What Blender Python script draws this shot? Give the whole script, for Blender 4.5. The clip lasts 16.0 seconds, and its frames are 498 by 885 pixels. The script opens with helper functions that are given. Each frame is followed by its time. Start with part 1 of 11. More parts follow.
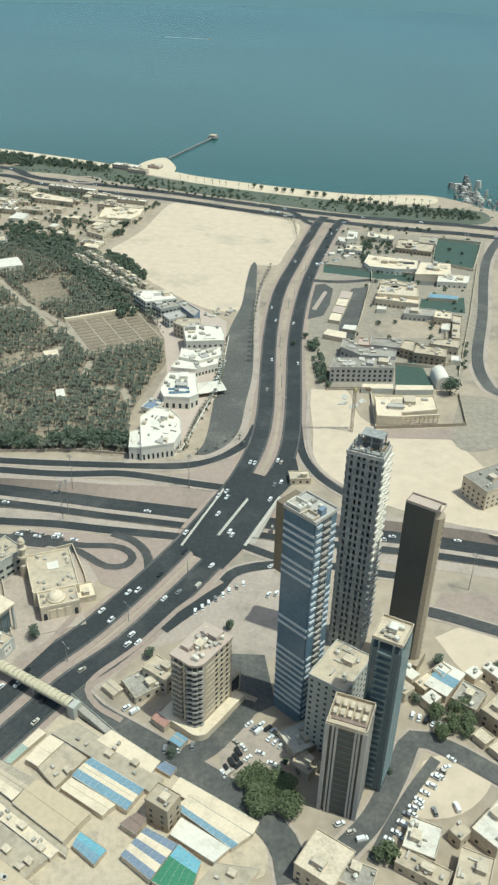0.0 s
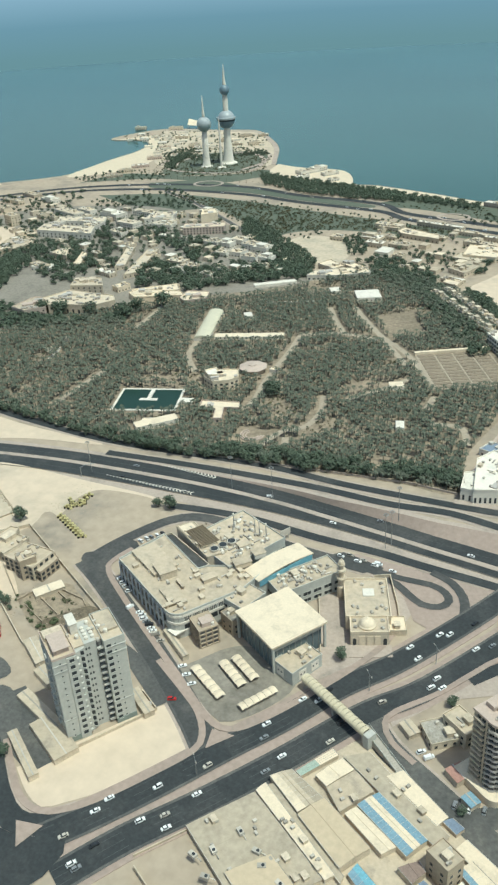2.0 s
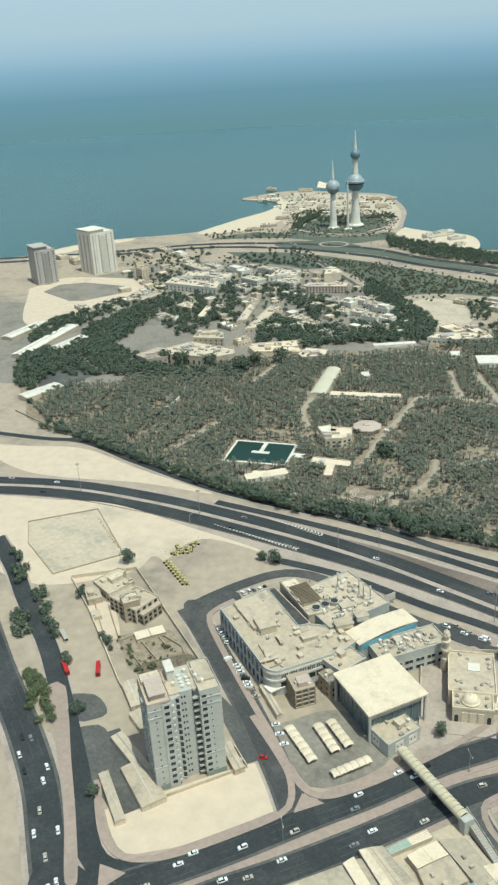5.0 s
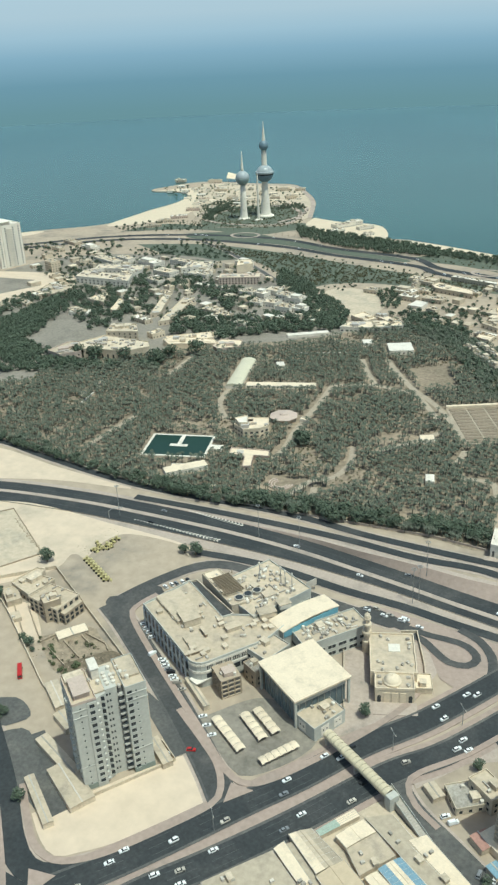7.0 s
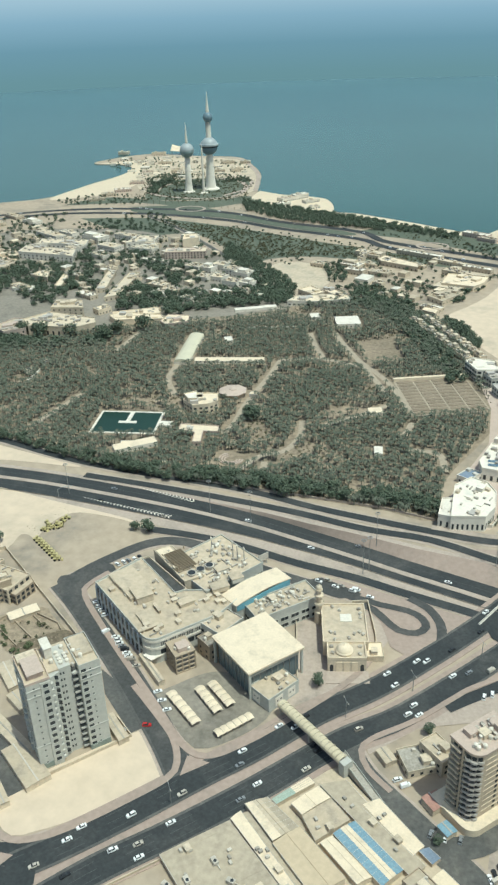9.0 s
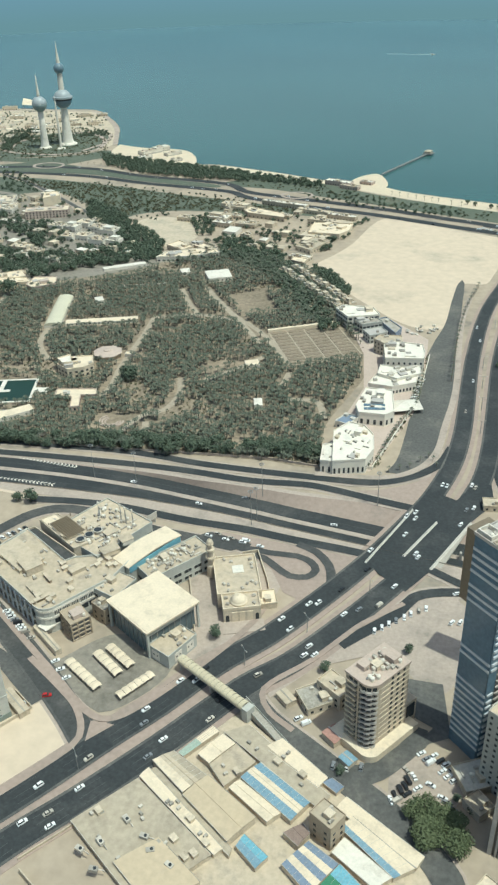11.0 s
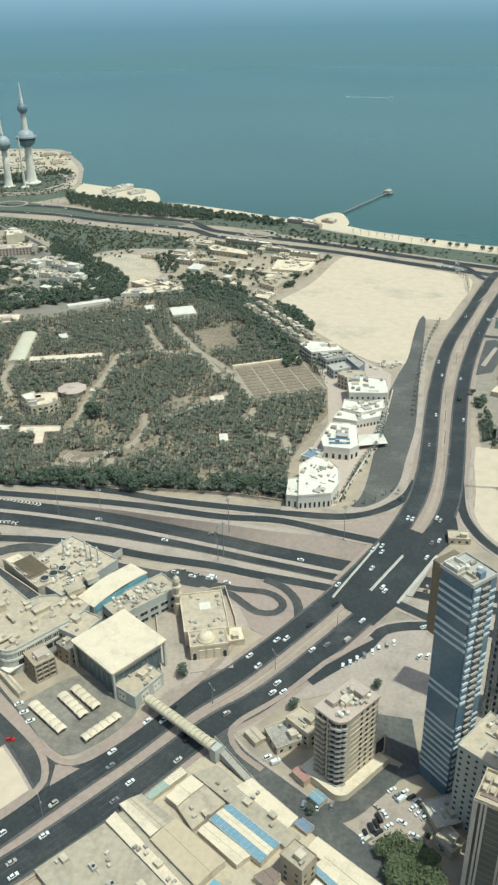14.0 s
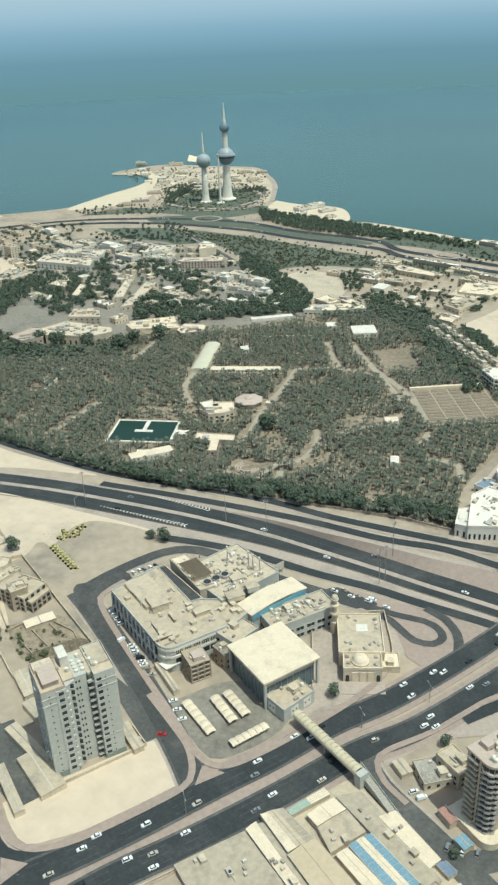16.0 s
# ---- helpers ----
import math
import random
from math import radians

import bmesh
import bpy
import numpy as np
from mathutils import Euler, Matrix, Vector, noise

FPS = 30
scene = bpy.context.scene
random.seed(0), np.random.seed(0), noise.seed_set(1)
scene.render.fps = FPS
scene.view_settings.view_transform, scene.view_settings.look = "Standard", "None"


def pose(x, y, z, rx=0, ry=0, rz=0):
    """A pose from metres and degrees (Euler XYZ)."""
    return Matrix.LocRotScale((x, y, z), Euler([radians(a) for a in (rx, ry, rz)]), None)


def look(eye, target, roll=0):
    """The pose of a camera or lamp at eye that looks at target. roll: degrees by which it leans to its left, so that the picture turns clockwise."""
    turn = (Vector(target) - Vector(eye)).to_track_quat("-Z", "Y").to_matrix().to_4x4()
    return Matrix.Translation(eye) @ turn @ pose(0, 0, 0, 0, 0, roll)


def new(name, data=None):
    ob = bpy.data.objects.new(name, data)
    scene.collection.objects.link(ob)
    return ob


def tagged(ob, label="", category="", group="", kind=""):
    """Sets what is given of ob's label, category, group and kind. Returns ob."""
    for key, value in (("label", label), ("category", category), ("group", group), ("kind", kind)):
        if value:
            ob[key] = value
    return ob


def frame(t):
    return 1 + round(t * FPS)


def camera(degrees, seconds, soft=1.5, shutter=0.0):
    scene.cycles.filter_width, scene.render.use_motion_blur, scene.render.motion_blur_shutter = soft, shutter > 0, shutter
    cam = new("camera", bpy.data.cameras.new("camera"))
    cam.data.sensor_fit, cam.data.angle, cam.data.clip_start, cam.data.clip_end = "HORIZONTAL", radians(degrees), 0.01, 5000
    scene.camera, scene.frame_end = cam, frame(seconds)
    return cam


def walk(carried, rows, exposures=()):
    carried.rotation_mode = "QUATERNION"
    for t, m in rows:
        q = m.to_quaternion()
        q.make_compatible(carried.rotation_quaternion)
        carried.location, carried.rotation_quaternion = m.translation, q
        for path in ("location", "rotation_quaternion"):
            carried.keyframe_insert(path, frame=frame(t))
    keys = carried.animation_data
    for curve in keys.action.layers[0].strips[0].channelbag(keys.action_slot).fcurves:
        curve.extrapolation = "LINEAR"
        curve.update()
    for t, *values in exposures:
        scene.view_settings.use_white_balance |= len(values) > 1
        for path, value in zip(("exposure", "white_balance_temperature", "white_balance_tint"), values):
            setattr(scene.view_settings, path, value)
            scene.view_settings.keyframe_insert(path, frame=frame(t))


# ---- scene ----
# camera: it turns in place behind a high window
FOV = 32.856
EYE = (0.0, 0.0, 320.0)
PATH = [
    (0.0, 58.389, -1.401, 0.056),
    (0.5, 57.086, -0.495, 6.353),
    (1.0, 57.569, 1.177, 12.794),
    (1.5, 59.548, 2.925, 19.386),
    (2.0, 61.030, 3.058, 23.389),
    (2.5, 61.702, 2.986, 26.339),
    (3.0, 62.103, 3.094, 29.284),
    (3.2, 62.273, 3.118, 30.639),
    (4.2, 63.850, 3.120, 33.000),
    (5.3, 65.746, 2.934, 30.746),
    (5.5, 66.012, 2.730, 29.945),
    (6.0, 66.137, 2.541, 28.468),
    (6.5, 65.561, 2.520, 27.236),
    (7.0, 64.432, 2.385, 25.959),
    (7.5, 63.515, 2.229, 25.117),
    (8.0, 63.047, 2.120, 24.331),
    (8.2, 62.990, 2.097, 24.039),
    (10.3, 60.579, 1.315, 17.465),
    (10.5, 60.056, 1.317, 16.375),
    (11.0, 59.404, 1.644, 13.372),
    (11.5, 59.040, 1.890, 9.765),
    (12.0, 58.896, 1.754, 7.194),
    (12.5, 58.734, 1.713, 5.460),
    (13.0, 58.902, 1.658, 4.078),
    (13.5, 59.834, 1.063, 5.336),
    (14.0, 61.751, 1.020, 11.053),
    (14.5, 63.672, 1.209, 15.987),
    (15.0, 64.736, 1.454, 19.083),
    (15.5, 64.558, 1.538, 21.792),
    (16.0, 63.267, 2.194, 23.457),
]
WB_K, WB_T = 5990, -7
cam = camera(FOV, 16.0, 2.4)
walk(cam, [(t, pose(*EYE, rx, ry, rz)) for t, rx, ry, rz in PATH], [(0.0, 0.05, WB_K, WB_T), (16.0, 0.05, WB_K, WB_T)])

# ---- sky, sun ----
SUN_AZ, SUN_EL = 110.5, 68.7          # azimuth clockwise from +y, elevation
world = bpy.data.worlds.new("sky")
scene.world = world
world.use_nodes = True
wn, wl = world.node_tree.nodes, world.node_tree.links
sky = wn.new("ShaderNodeTexSky")
sky.sky_type, sky.sun_disc = "NISHITA", False
sky.sun_elevation, sky.sun_rotation = radians(SUN_EL), radians(SUN_AZ)
sky.air_density, sky.dust_density, sky.ozone_density = 1.2, 3.0, 1.0
wn["Background"].inputs["Strength"].default_value = 0.105
wl.new(sky.outputs["Color"], wn["Background"].inputs["Color"])
sun_data = bpy.data.lights.new("sun", "SUN")
sun_data.energy, sun_data.angle, sun_data.color = 3.3, radians(0.6), (1.0, 0.955, 0.87)
sun = new("sun", sun_data)
to_sun = Vector((math.sin(radians(SUN_AZ)) * math.cos(radians(SUN_EL)), math.cos(radians(SUN_AZ)) * math.cos(radians(SUN_EL)), math.sin(radians(SUN_EL))))
sun.matrix_world = look(to_sun * 900, (0, 0, 0))
scene.view_settings.exposure = 0.0


# ---- materials ----
def mat(name, color, rough=0.85, vary=0.18, scale=0.05, fine=1.2, bump=0.0, metal=0.0, tint=None, island=0.0, random_shade=0.0, stain=None, stain_scale=0.03, stain_from=0.52):
    """A procedural surface: broad stains and fine grain over a base colour, in world metres."""
    m = bpy.data.materials.new(name)
    m.use_nodes = True
    n, l = m.node_tree.nodes, m.node_tree.links
    b = n["Principled BSDF"]
    b.inputs["Roughness"].default_value, b.inputs["Metallic"].default_value = rough, metal
    b.inputs["Specular IOR Level"].default_value = 0.3
    geo = n.new("ShaderNodeNewGeometry")

    def cloud(s, detail):
        t = n.new("ShaderNodeTexNoise")
        t.inputs["Scale"].default_value, t.inputs["Detail"].default_value, t.inputs["Roughness"].default_value = s, detail, 0.6
        l.new(geo.outputs["Position"], t.inputs["Vector"])
        return t

    def ramp(src, lo, hi, a=0.3, z=0.7):
        r = n.new("ShaderNodeMapRange")
        r.inputs[1].default_value, r.inputs[2].default_value, r.inputs[3].default_value, r.inputs[4].default_value = a, z, lo, hi
        l.new(src, r.inputs[0])
        return r.outputs[0]

    def mixed(kind, a, c, fac):
        x = n.new("ShaderNodeMix")
        x.data_type, x.blend_type = "RGBA", kind
        for sock, value in ((x.inputs[0], fac), (x.inputs[6], a), (x.inputs[7], c)):
            if hasattr(value, "links"):
                l.new(value, sock)
            else:
                sock.default_value = value
        return x.outputs[2]

    broad, grain = cloud(scale, 5), cloud(fine, 3)
    other = tint or tuple(c * 0.72 for c in color)
    col = mixed("MIX", (*color, 1), (*other, 1), ramp(broad.outputs["Fac"], 0.0, min(1.0, vary * 3.2)))
    if stain:
        blot, smear = cloud(stain_scale, 7), cloud(stain_scale * 5.5, 6)
        both = n.new("ShaderNodeMath")
        both.operation = "MULTIPLY"
        l.new(ramp(blot.outputs["Fac"], 0.0, 1.0, stain_from, stain_from + 0.16), both.inputs[0])
        l.new(ramp(smear.outputs["Fac"], 0.25, 1.0, 0.35, 0.65), both.inputs[1])
        col = mixed("MIX", col, (*stain, 1), both.outputs[0])
    g = ramp(grain.outputs["Fac"], 1 - vary, 1 + vary)
    if random_shade:
        info = n.new("ShaderNodeObjectInfo")
        p = n.new("ShaderNodeMath")
        p.operation = "MULTIPLY"
        l.new(g, p.inputs[0])
        l.new(ramp(info.outputs["Random"], 1 - random_shade, 1 + random_shade, 0, 1), p.inputs[1])
        g = p.outputs[0]
    if island:
        p = n.new("ShaderNodeMath")
        p.operation = "MULTIPLY"
        l.new(g, p.inputs[0])
        l.new(ramp(geo.outputs["Random Per Island"], 1 - island, 1 + island, 0, 1), p.inputs[1])
        g = p.outputs[0]
    v = n.new("ShaderNodeVectorMath")
    v.operation = "SCALE"
    l.new(col, v.inputs[0])
    l.new(g, v.inputs["Scale"])
    l.new(v.outputs[0], b.inputs["Base Color"])
    if bump:
        u = n.new("ShaderNodeBump")
        u.inputs["Strength"].default_value, u.inputs["Distance"].default_value = bump, 0.3
        l.new(grain.outputs["Fac"], u.inputs["Height"])
        l.new(u.outputs[0], b.inputs["Normal"])
    return m


M_GROUND = mat("dusty_ground", (0.41, 0.335, 0.25), 0.95, 0.10, 0.02, 0.12, tint=(0.30, 0.255, 0.20), stain=(0.23, 0.205, 0.17), stain_scale=0.02, stain_from=0.5)
M_SAND = mat("pale_sand", (0.60, 0.49, 0.368), 0.95, 0.07, 0.018, 0.11, tint=(0.51, 0.42, 0.31), stain=(0.40, 0.345, 0.265), stain_scale=0.016, stain_from=0.54)
M_BEACH = mat("beach_sand", (0.63, 0.53, 0.39), 0.95, 0.07, 0.03, 0.2)
M_ASPHALT = mat("asphalt", (0.034, 0.039, 0.041), 0.85, 0.2, 0.03, 0.6, tint=(0.055, 0.058, 0.058), stain=(0.078, 0.079, 0.076), stain_scale=0.025, stain_from=0.5)
M_WORN = mat("worn_asphalt", (0.085, 0.086, 0.082), 0.9, 0.2, 0.03, 0.5, tint=(0.13, 0.125, 0.115), stain=(0.17, 0.16, 0.14), stain_scale=0.03, stain_from=0.5)
M_STREET = mat("street_asphalt", (0.06, 0.062, 0.061), 0.88, 0.2, 0.03, 0.5, tint=(0.085, 0.084, 0.08), stain=(0.115, 0.11, 0.10), stain_scale=0.03, stain_from=0.48)
M_KERB = mat("kerb_paving", (0.425, 0.352, 0.292), 0.9, 0.10, 0.05, 0.5, stain=(0.28, 0.245, 0.205), stain_scale=0.05, stain_from=0.5)
M_PINK = mat("pink_block_paving", (0.37, 0.29, 0.24), 0.9, 0.10, 0.03, 0.4, stain=(0.27, 0.225, 0.19), stain_scale=0.04, stain_from=0.52)
M_CONC = mat("concrete", (0.42, 0.385, 0.33), 0.85, 0.14, 0.06, 0.9)
M_LAWN = mat("dry_lawn", (0.102, 0.122, 0.09), 0.95, 0.2, 0.02, 0.2, tint=(0.145, 0.155, 0.118), stain=(0.18, 0.17, 0.12), stain_scale=0.025, stain_from=0.58)
M_SOIL = mat("garden_soil", (0.205, 0.17, 0.122), 0.95, 0.3, 0.02, 0.25, tint=(0.325, 0.262, 0.188))
M_WHITE = mat("white_paint", (0.72, 0.67, 0.575), 0.7, 0.08, 0.08, 0.7, random_shade=0.06, stain=(0.50, 0.45, 0.37), stain_scale=0.14, stain_from=0.52)
M_MARK = mat("road_paint", (0.095, 0.096, 0.094), 0.7, 0.15, 0.2, 1.5)
M_CREAM = mat("cream_render", (0.60, 0.51, 0.385), 0.85, 0.14, 0.08, 0.8, random_shade=0.12, stain=(0.40, 0.335, 0.25), stain_scale=0.14, stain_from=0.52)
M_TAN = mat("tan_roof", (0.505, 0.42, 0.308), 0.9, 0.11, 0.06, 0.35, tint=(0.44, 0.375, 0.29), random_shade=0.08, stain=(0.33, 0.285, 0.225), stain_scale=0.12, stain_from=0.5)
M_PALEPINK = mat("pale_pink_tiles", (0.52, 0.42, 0.35), 0.8, 0.1, 0.1, 0.8)
M_TANGREY = mat("dusty_grey_roof", (0.435, 0.37, 0.278), 0.9, 0.12, 0.05, 0.35, tint=(0.39, 0.335, 0.255), stain=(0.32, 0.275, 0.21), stain_scale=0.09, stain_from=0.5)
M_RUBBLE = mat("pale_rubble", (0.53, 0.445, 0.33), 0.95, 0.12, 0.06, 0.25, tint=(0.46, 0.39, 0.295), stain=(0.36, 0.32, 0.25), stain_scale=0.05, stain_from=0.48)
M_EASTDUST = mat("grey_tan_dust", (0.33, 0.285, 0.225), 0.95, 0.16, 0.03, 0.25, tint=(0.25, 0.22, 0.18))
M_TOWN = mat("grey_town_ground", (0.275, 0.248, 0.208), 0.95, 0.18, 0.02, 0.3, tint=(0.19, 0.17, 0.13), stain=(0.16, 0.145, 0.12), stain_scale=0.03, stain_from=0.5)
M_GREYLOT = mat("grey_lot_asphalt", (0.10, 0.099, 0.092), 0.9, 0.2, 0.03, 0.5, tint=(0.135, 0.13, 0.118), stain=(0.175, 0.163, 0.142), stain_scale=0.03, stain_from=0.5)
M_BLUE = mat("blue_glass", (0.125, 0.188, 0.24), 0.14, 0.12, 0.05, 0.6)
M_DARK = mat("dark_glass", (0.05, 0.056, 0.06), 0.18, 0.15, 0.2, 1.0)
M_BROWN = mat("brown_cladding", (0.20, 0.16, 0.11), 0.5, 0.12, 0.05, 0.6)
M_GREYWALL = mat("grey_green_render", (0.49, 0.485, 0.435), 0.8, 0.08, 0.05, 0.5)

# the sea: dark glossy water, with distance haze painted into its base colour
M_SEA = bpy.data.materials.new("sea_water")
M_SEA.use_nodes = True
sn, sl = M_SEA.node_tree.nodes, M_SEA.node_tree.links
sb = sn["Principled BSDF"]
sb.inputs["Roughness"].default_value, sb.inputs["IOR"].default_value = 0.25, 1.33
s_geo, s_big, s_wave = sn.new("ShaderNodeNewGeometry"), sn.new("ShaderNodeTexNoise"), sn.new("ShaderNodeTexNoise")
s_big.inputs["Scale"].default_value, s_big.inputs["Detail"].default_value = 0.0016, 4
s_wave.inputs["Scale"].default_value, s_wave.inputs["Detail"].default_value = 0.12, 5
s_ramp = sn.new("ShaderNodeValToRGB")
s_ramp.color_ramp.elements[0].color, s_ramp.color_ramp.elements[1].color = (0.92, 0.92, 0.92, 1), (1.08, 1.08, 1.08, 1)
s_len, s_far, s_haze, s_mul = sn.new("ShaderNodeVectorMath"), sn.new("ShaderNodeMapRange"), sn.new("ShaderNodeValToRGB"), sn.new("ShaderNodeMix")
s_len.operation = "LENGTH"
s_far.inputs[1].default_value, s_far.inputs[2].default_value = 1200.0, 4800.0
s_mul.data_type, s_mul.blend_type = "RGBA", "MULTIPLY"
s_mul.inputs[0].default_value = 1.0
# base colour by distance: teal near, then bluer and paler as painted haze
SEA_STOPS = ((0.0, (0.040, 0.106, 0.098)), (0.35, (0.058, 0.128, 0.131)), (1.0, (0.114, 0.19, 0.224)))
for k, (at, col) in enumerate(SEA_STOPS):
    e = s_haze.color_ramp.elements[k] if k < 2 else s_haze.color_ramp.elements.new(at)
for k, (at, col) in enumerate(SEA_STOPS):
    s_haze.color_ramp.elements[k].position, s_haze.color_ramp.elements[k].color = at, (*col, 1)
s_ramp.color_ramp.elements[0].position, s_ramp.color_ramp.elements[1].position = 0.35, 0.65
s_bump = sn.new("ShaderNodeBump")
s_bump.inputs["Strength"].default_value, s_bump.inputs["Distance"].default_value = 0.12, 1.0
s_calm = sn.new("ShaderNodeMapRange")      # ripples fade out far away
s_calm.inputs[1].default_value, s_calm.inputs[2].default_value, s_calm.inputs[3].default_value, s_calm.inputs[4].default_value = 1000.0, 3000.0, 0.15, 0.0
sl.new(s_len.outputs["Value"], s_calm.inputs[0])
sl.new(s_calm.outputs[0], s_bump.inputs["Strength"])
for s_tex in (s_big, s_wave):
    sl.new(s_geo.outputs["Position"], s_tex.inputs["Vector"])
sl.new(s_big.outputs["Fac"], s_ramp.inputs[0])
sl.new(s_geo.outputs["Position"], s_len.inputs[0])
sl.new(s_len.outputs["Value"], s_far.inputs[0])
sl.new(s_far.outputs[0], s_haze.inputs[0])
sl.new(s_haze.outputs[0], s_mul.inputs[6])
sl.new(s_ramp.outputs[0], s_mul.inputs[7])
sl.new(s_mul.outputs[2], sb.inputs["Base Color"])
sl.new(s_wave.outputs["Fac"], s_bump.inputs["Height"])
sl.new(s_bump.outputs[0], sb.inputs["Normal"])


# ---- mesh helpers ----
class Shape:
    """Collects vertices and faces, then makes one mesh."""

    def __init__(self):
        self.v, self.f = [], []

    def add(self, verts, faces):
        k = len(self.v)
        self.v += [tuple(p) for p in verts]
        self.f += [tuple(i + k for i in face) for face in faces]
        return self

    def prism(self, pts, z0, z1, top=None):
        n = len(pts)
        upper = top or pts
        return self.add([(x, y, z0) for x, y in pts] + [(x, y, z1) for x, y in upper],
                        [tuple(range(n - 1, -1, -1)), tuple(range(n, 2 * n))] + [(i, (i + 1) % n, n + (i + 1) % n, n + i) for i in range(n)])

    def box(self, x0, x1, y0, y1, z0, z1, turn=0.0):
        pts = [(x0, y0), (x1, y0), (x1, y1), (x0, y1)]
        if turn:
            cx, cy, c, s = (x0 + x1) / 2, (y0 + y1) / 2, math.cos(radians(turn)), math.sin(radians(turn))
            pts = [(cx + (x - cx) * c - (y - cy) * s, cy + (x - cx) * s + (y - cy) * c) for x, y in pts]
        return self.prism(pts, z0, z1)

    def round(self, cx, cy, rings, n=12):
        """A turned solid: rings of (radius, z) from the bottom up."""
        verts = [(cx + r * math.cos(2 * math.pi * i / n), cy + r * math.sin(2 * math.pi * i / n), z) for r, z in rings for i in range(n)]
        faces = [(a * n + i, a * n + (i + 1) % n, (a + 1) * n + (i + 1) % n, (a + 1) * n + i) for a in range(len(rings) - 1) for i in range(n)]
        return self.add(verts, faces + [tuple(range(n - 1, -1, -1)), tuple(range((len(rings) - 1) * n, len(rings) * n))])

    def bar(self, a, b, r, n=5):
        """A straight round bar from a to b."""
        a, b = Vector(a), Vector(b)
        w = (b - a).normalized()
        u = w.orthogonal().normalized()
        q = w.cross(u)
        ring = [u * math.cos(2 * math.pi * i / n) * r + q * math.sin(2 * math.pi * i / n) * r for i in range(n)]
        return self.add([a + p for p in ring] + [b + p for p in ring], [(i, (i + 1) % n, n + (i + 1) % n, n + i) for i in range(n)] + [tuple(range(n - 1, -1, -1)), tuple(range(n, 2 * n))])

    def mesh(self, name, material, smooth=False):
        me = bpy.data.meshes.new(name)
        me.from_pydata(self.v, [], self.f)
        me.materials.append(material)
        if smooth:
            me.shade_smooth()
        return me


def part(name, shape, material, parent, label="", smooth=False):
    ob = new(name, shape.mesh(name, material, smooth))
    ob.parent = parent
    return tagged(ob, label) if label else ob


def thing(name, label, category, x=0.0, y=0.0, z=0.0, turn=0.0, group="", kind=""):
    ob = new(name)
    ob.matrix_basis = pose(x, y, z, 0, 0, turn)
    return tagged(ob, label, category, group, kind)


def setting(name, shape, material, label="", category=""):
    return tagged(new(name, shape.mesh(name, material)), label, category, "", "structure")


def smooth_line(pts, step=6.0):
    """A curve through the points, a few metres between its stations."""
    p = [Vector((*a[:2], 0)) for a in pts]
    p = [p[0] * 2 - p[1]] + p + [p[-1] * 2 - p[-2]]
    out = []
    for i in range(1, len(p) - 2):
        n = max(2, int((p[i + 1] - p[i]).length / step))
        for k in range(n):
            u = k / n
            out.append(0.5 * ((2 * p[i]) + (p[i + 1] - p[i - 1]) * u + (2 * p[i - 1] - 5 * p[i] + 4 * p[i + 1] - p[i + 2]) * u * u + (3 * p[i] - p[i - 1] - 3 * p[i + 1] + p[i + 2]) * u ** 3))
    return out + [p[-2]]


def normals(line):
    res = []
    for i in range(len(line)):
        d = (line[min(i + 1, len(line) - 1)] - line[max(i - 1, 0)]).normalized()
        res.append(Vector((-d.y, d.x, 0)))
    return res


def strip(line, a, b, za=0.0, zb=None, shape=None, closed_sides=0.0):
    """A band along a line between the lateral offsets a and b (numbers or one per station)."""
    zb = za if zb is None else zb
    at = lambda q, i: q[i] if isinstance(q, (list, tuple)) else q
    nn, s = normals(line), shape or Shape()
    verts = []
    for i, (p, n) in enumerate(zip(line, nn)):
        rise = 0.0004 * i
        lo, hi = p + n * at(a, i), p + n * at(b, i)
        verts += [(lo.x, lo.y, at(za, i) + rise), (hi.x, hi.y, at(zb, i) + rise)]
        if closed_sides:
            verts += [(lo.x, lo.y, at(za, i) - closed_sides), (hi.x, hi.y, at(zb, i) - closed_sides)]
    k, faces = (4 if closed_sides else 2), []
    for i in range(len(line) - 1):
        u, w = i * k, (i + 1) * k
        faces.append((u, w, w + 1, u + 1))
        if closed_sides:
            faces += [(u + 2, w + 2, w, u), (u + 1, w + 1, w + 3, u + 3)]
    return s.add(verts, faces)


def sheet(outline, z, holes=()):
    """A flat sheet with an outline and holes, triangulated."""
    bm = bmesh.new()
    for loop in (outline, *holes):
        vs = [bm.verts.new((x, y, z)) for x, y in loop]
        for i in range(len(vs)):
            bm.edges.new((vs[i], vs[(i + 1) % len(vs)]))
    bmesh.ops.triangle_fill(bm, use_beauty=True, use_dissolve=False, edges=bm.edges[:], normal=(0, 0, 1))
    for f in bm.faces:
        if f.normal.z < 0:
            f.normal_flip()
    bm.verts.index_update()
    s = Shape().add([v.co[:] for v in bm.verts], [[v.index for v in f.verts] for f in bm.faces])
    bm.free()
    return s


def lot(name, pts, z, material, label, curved=True, category="lot"):
    line = smooth_line([*pts, pts[0]], 5.0)[:-1] if curved else [Vector((*p, 0)) for p in pts]
    return setting(name, sheet([(p.x, p.y) for p in line], z), material, label, category)

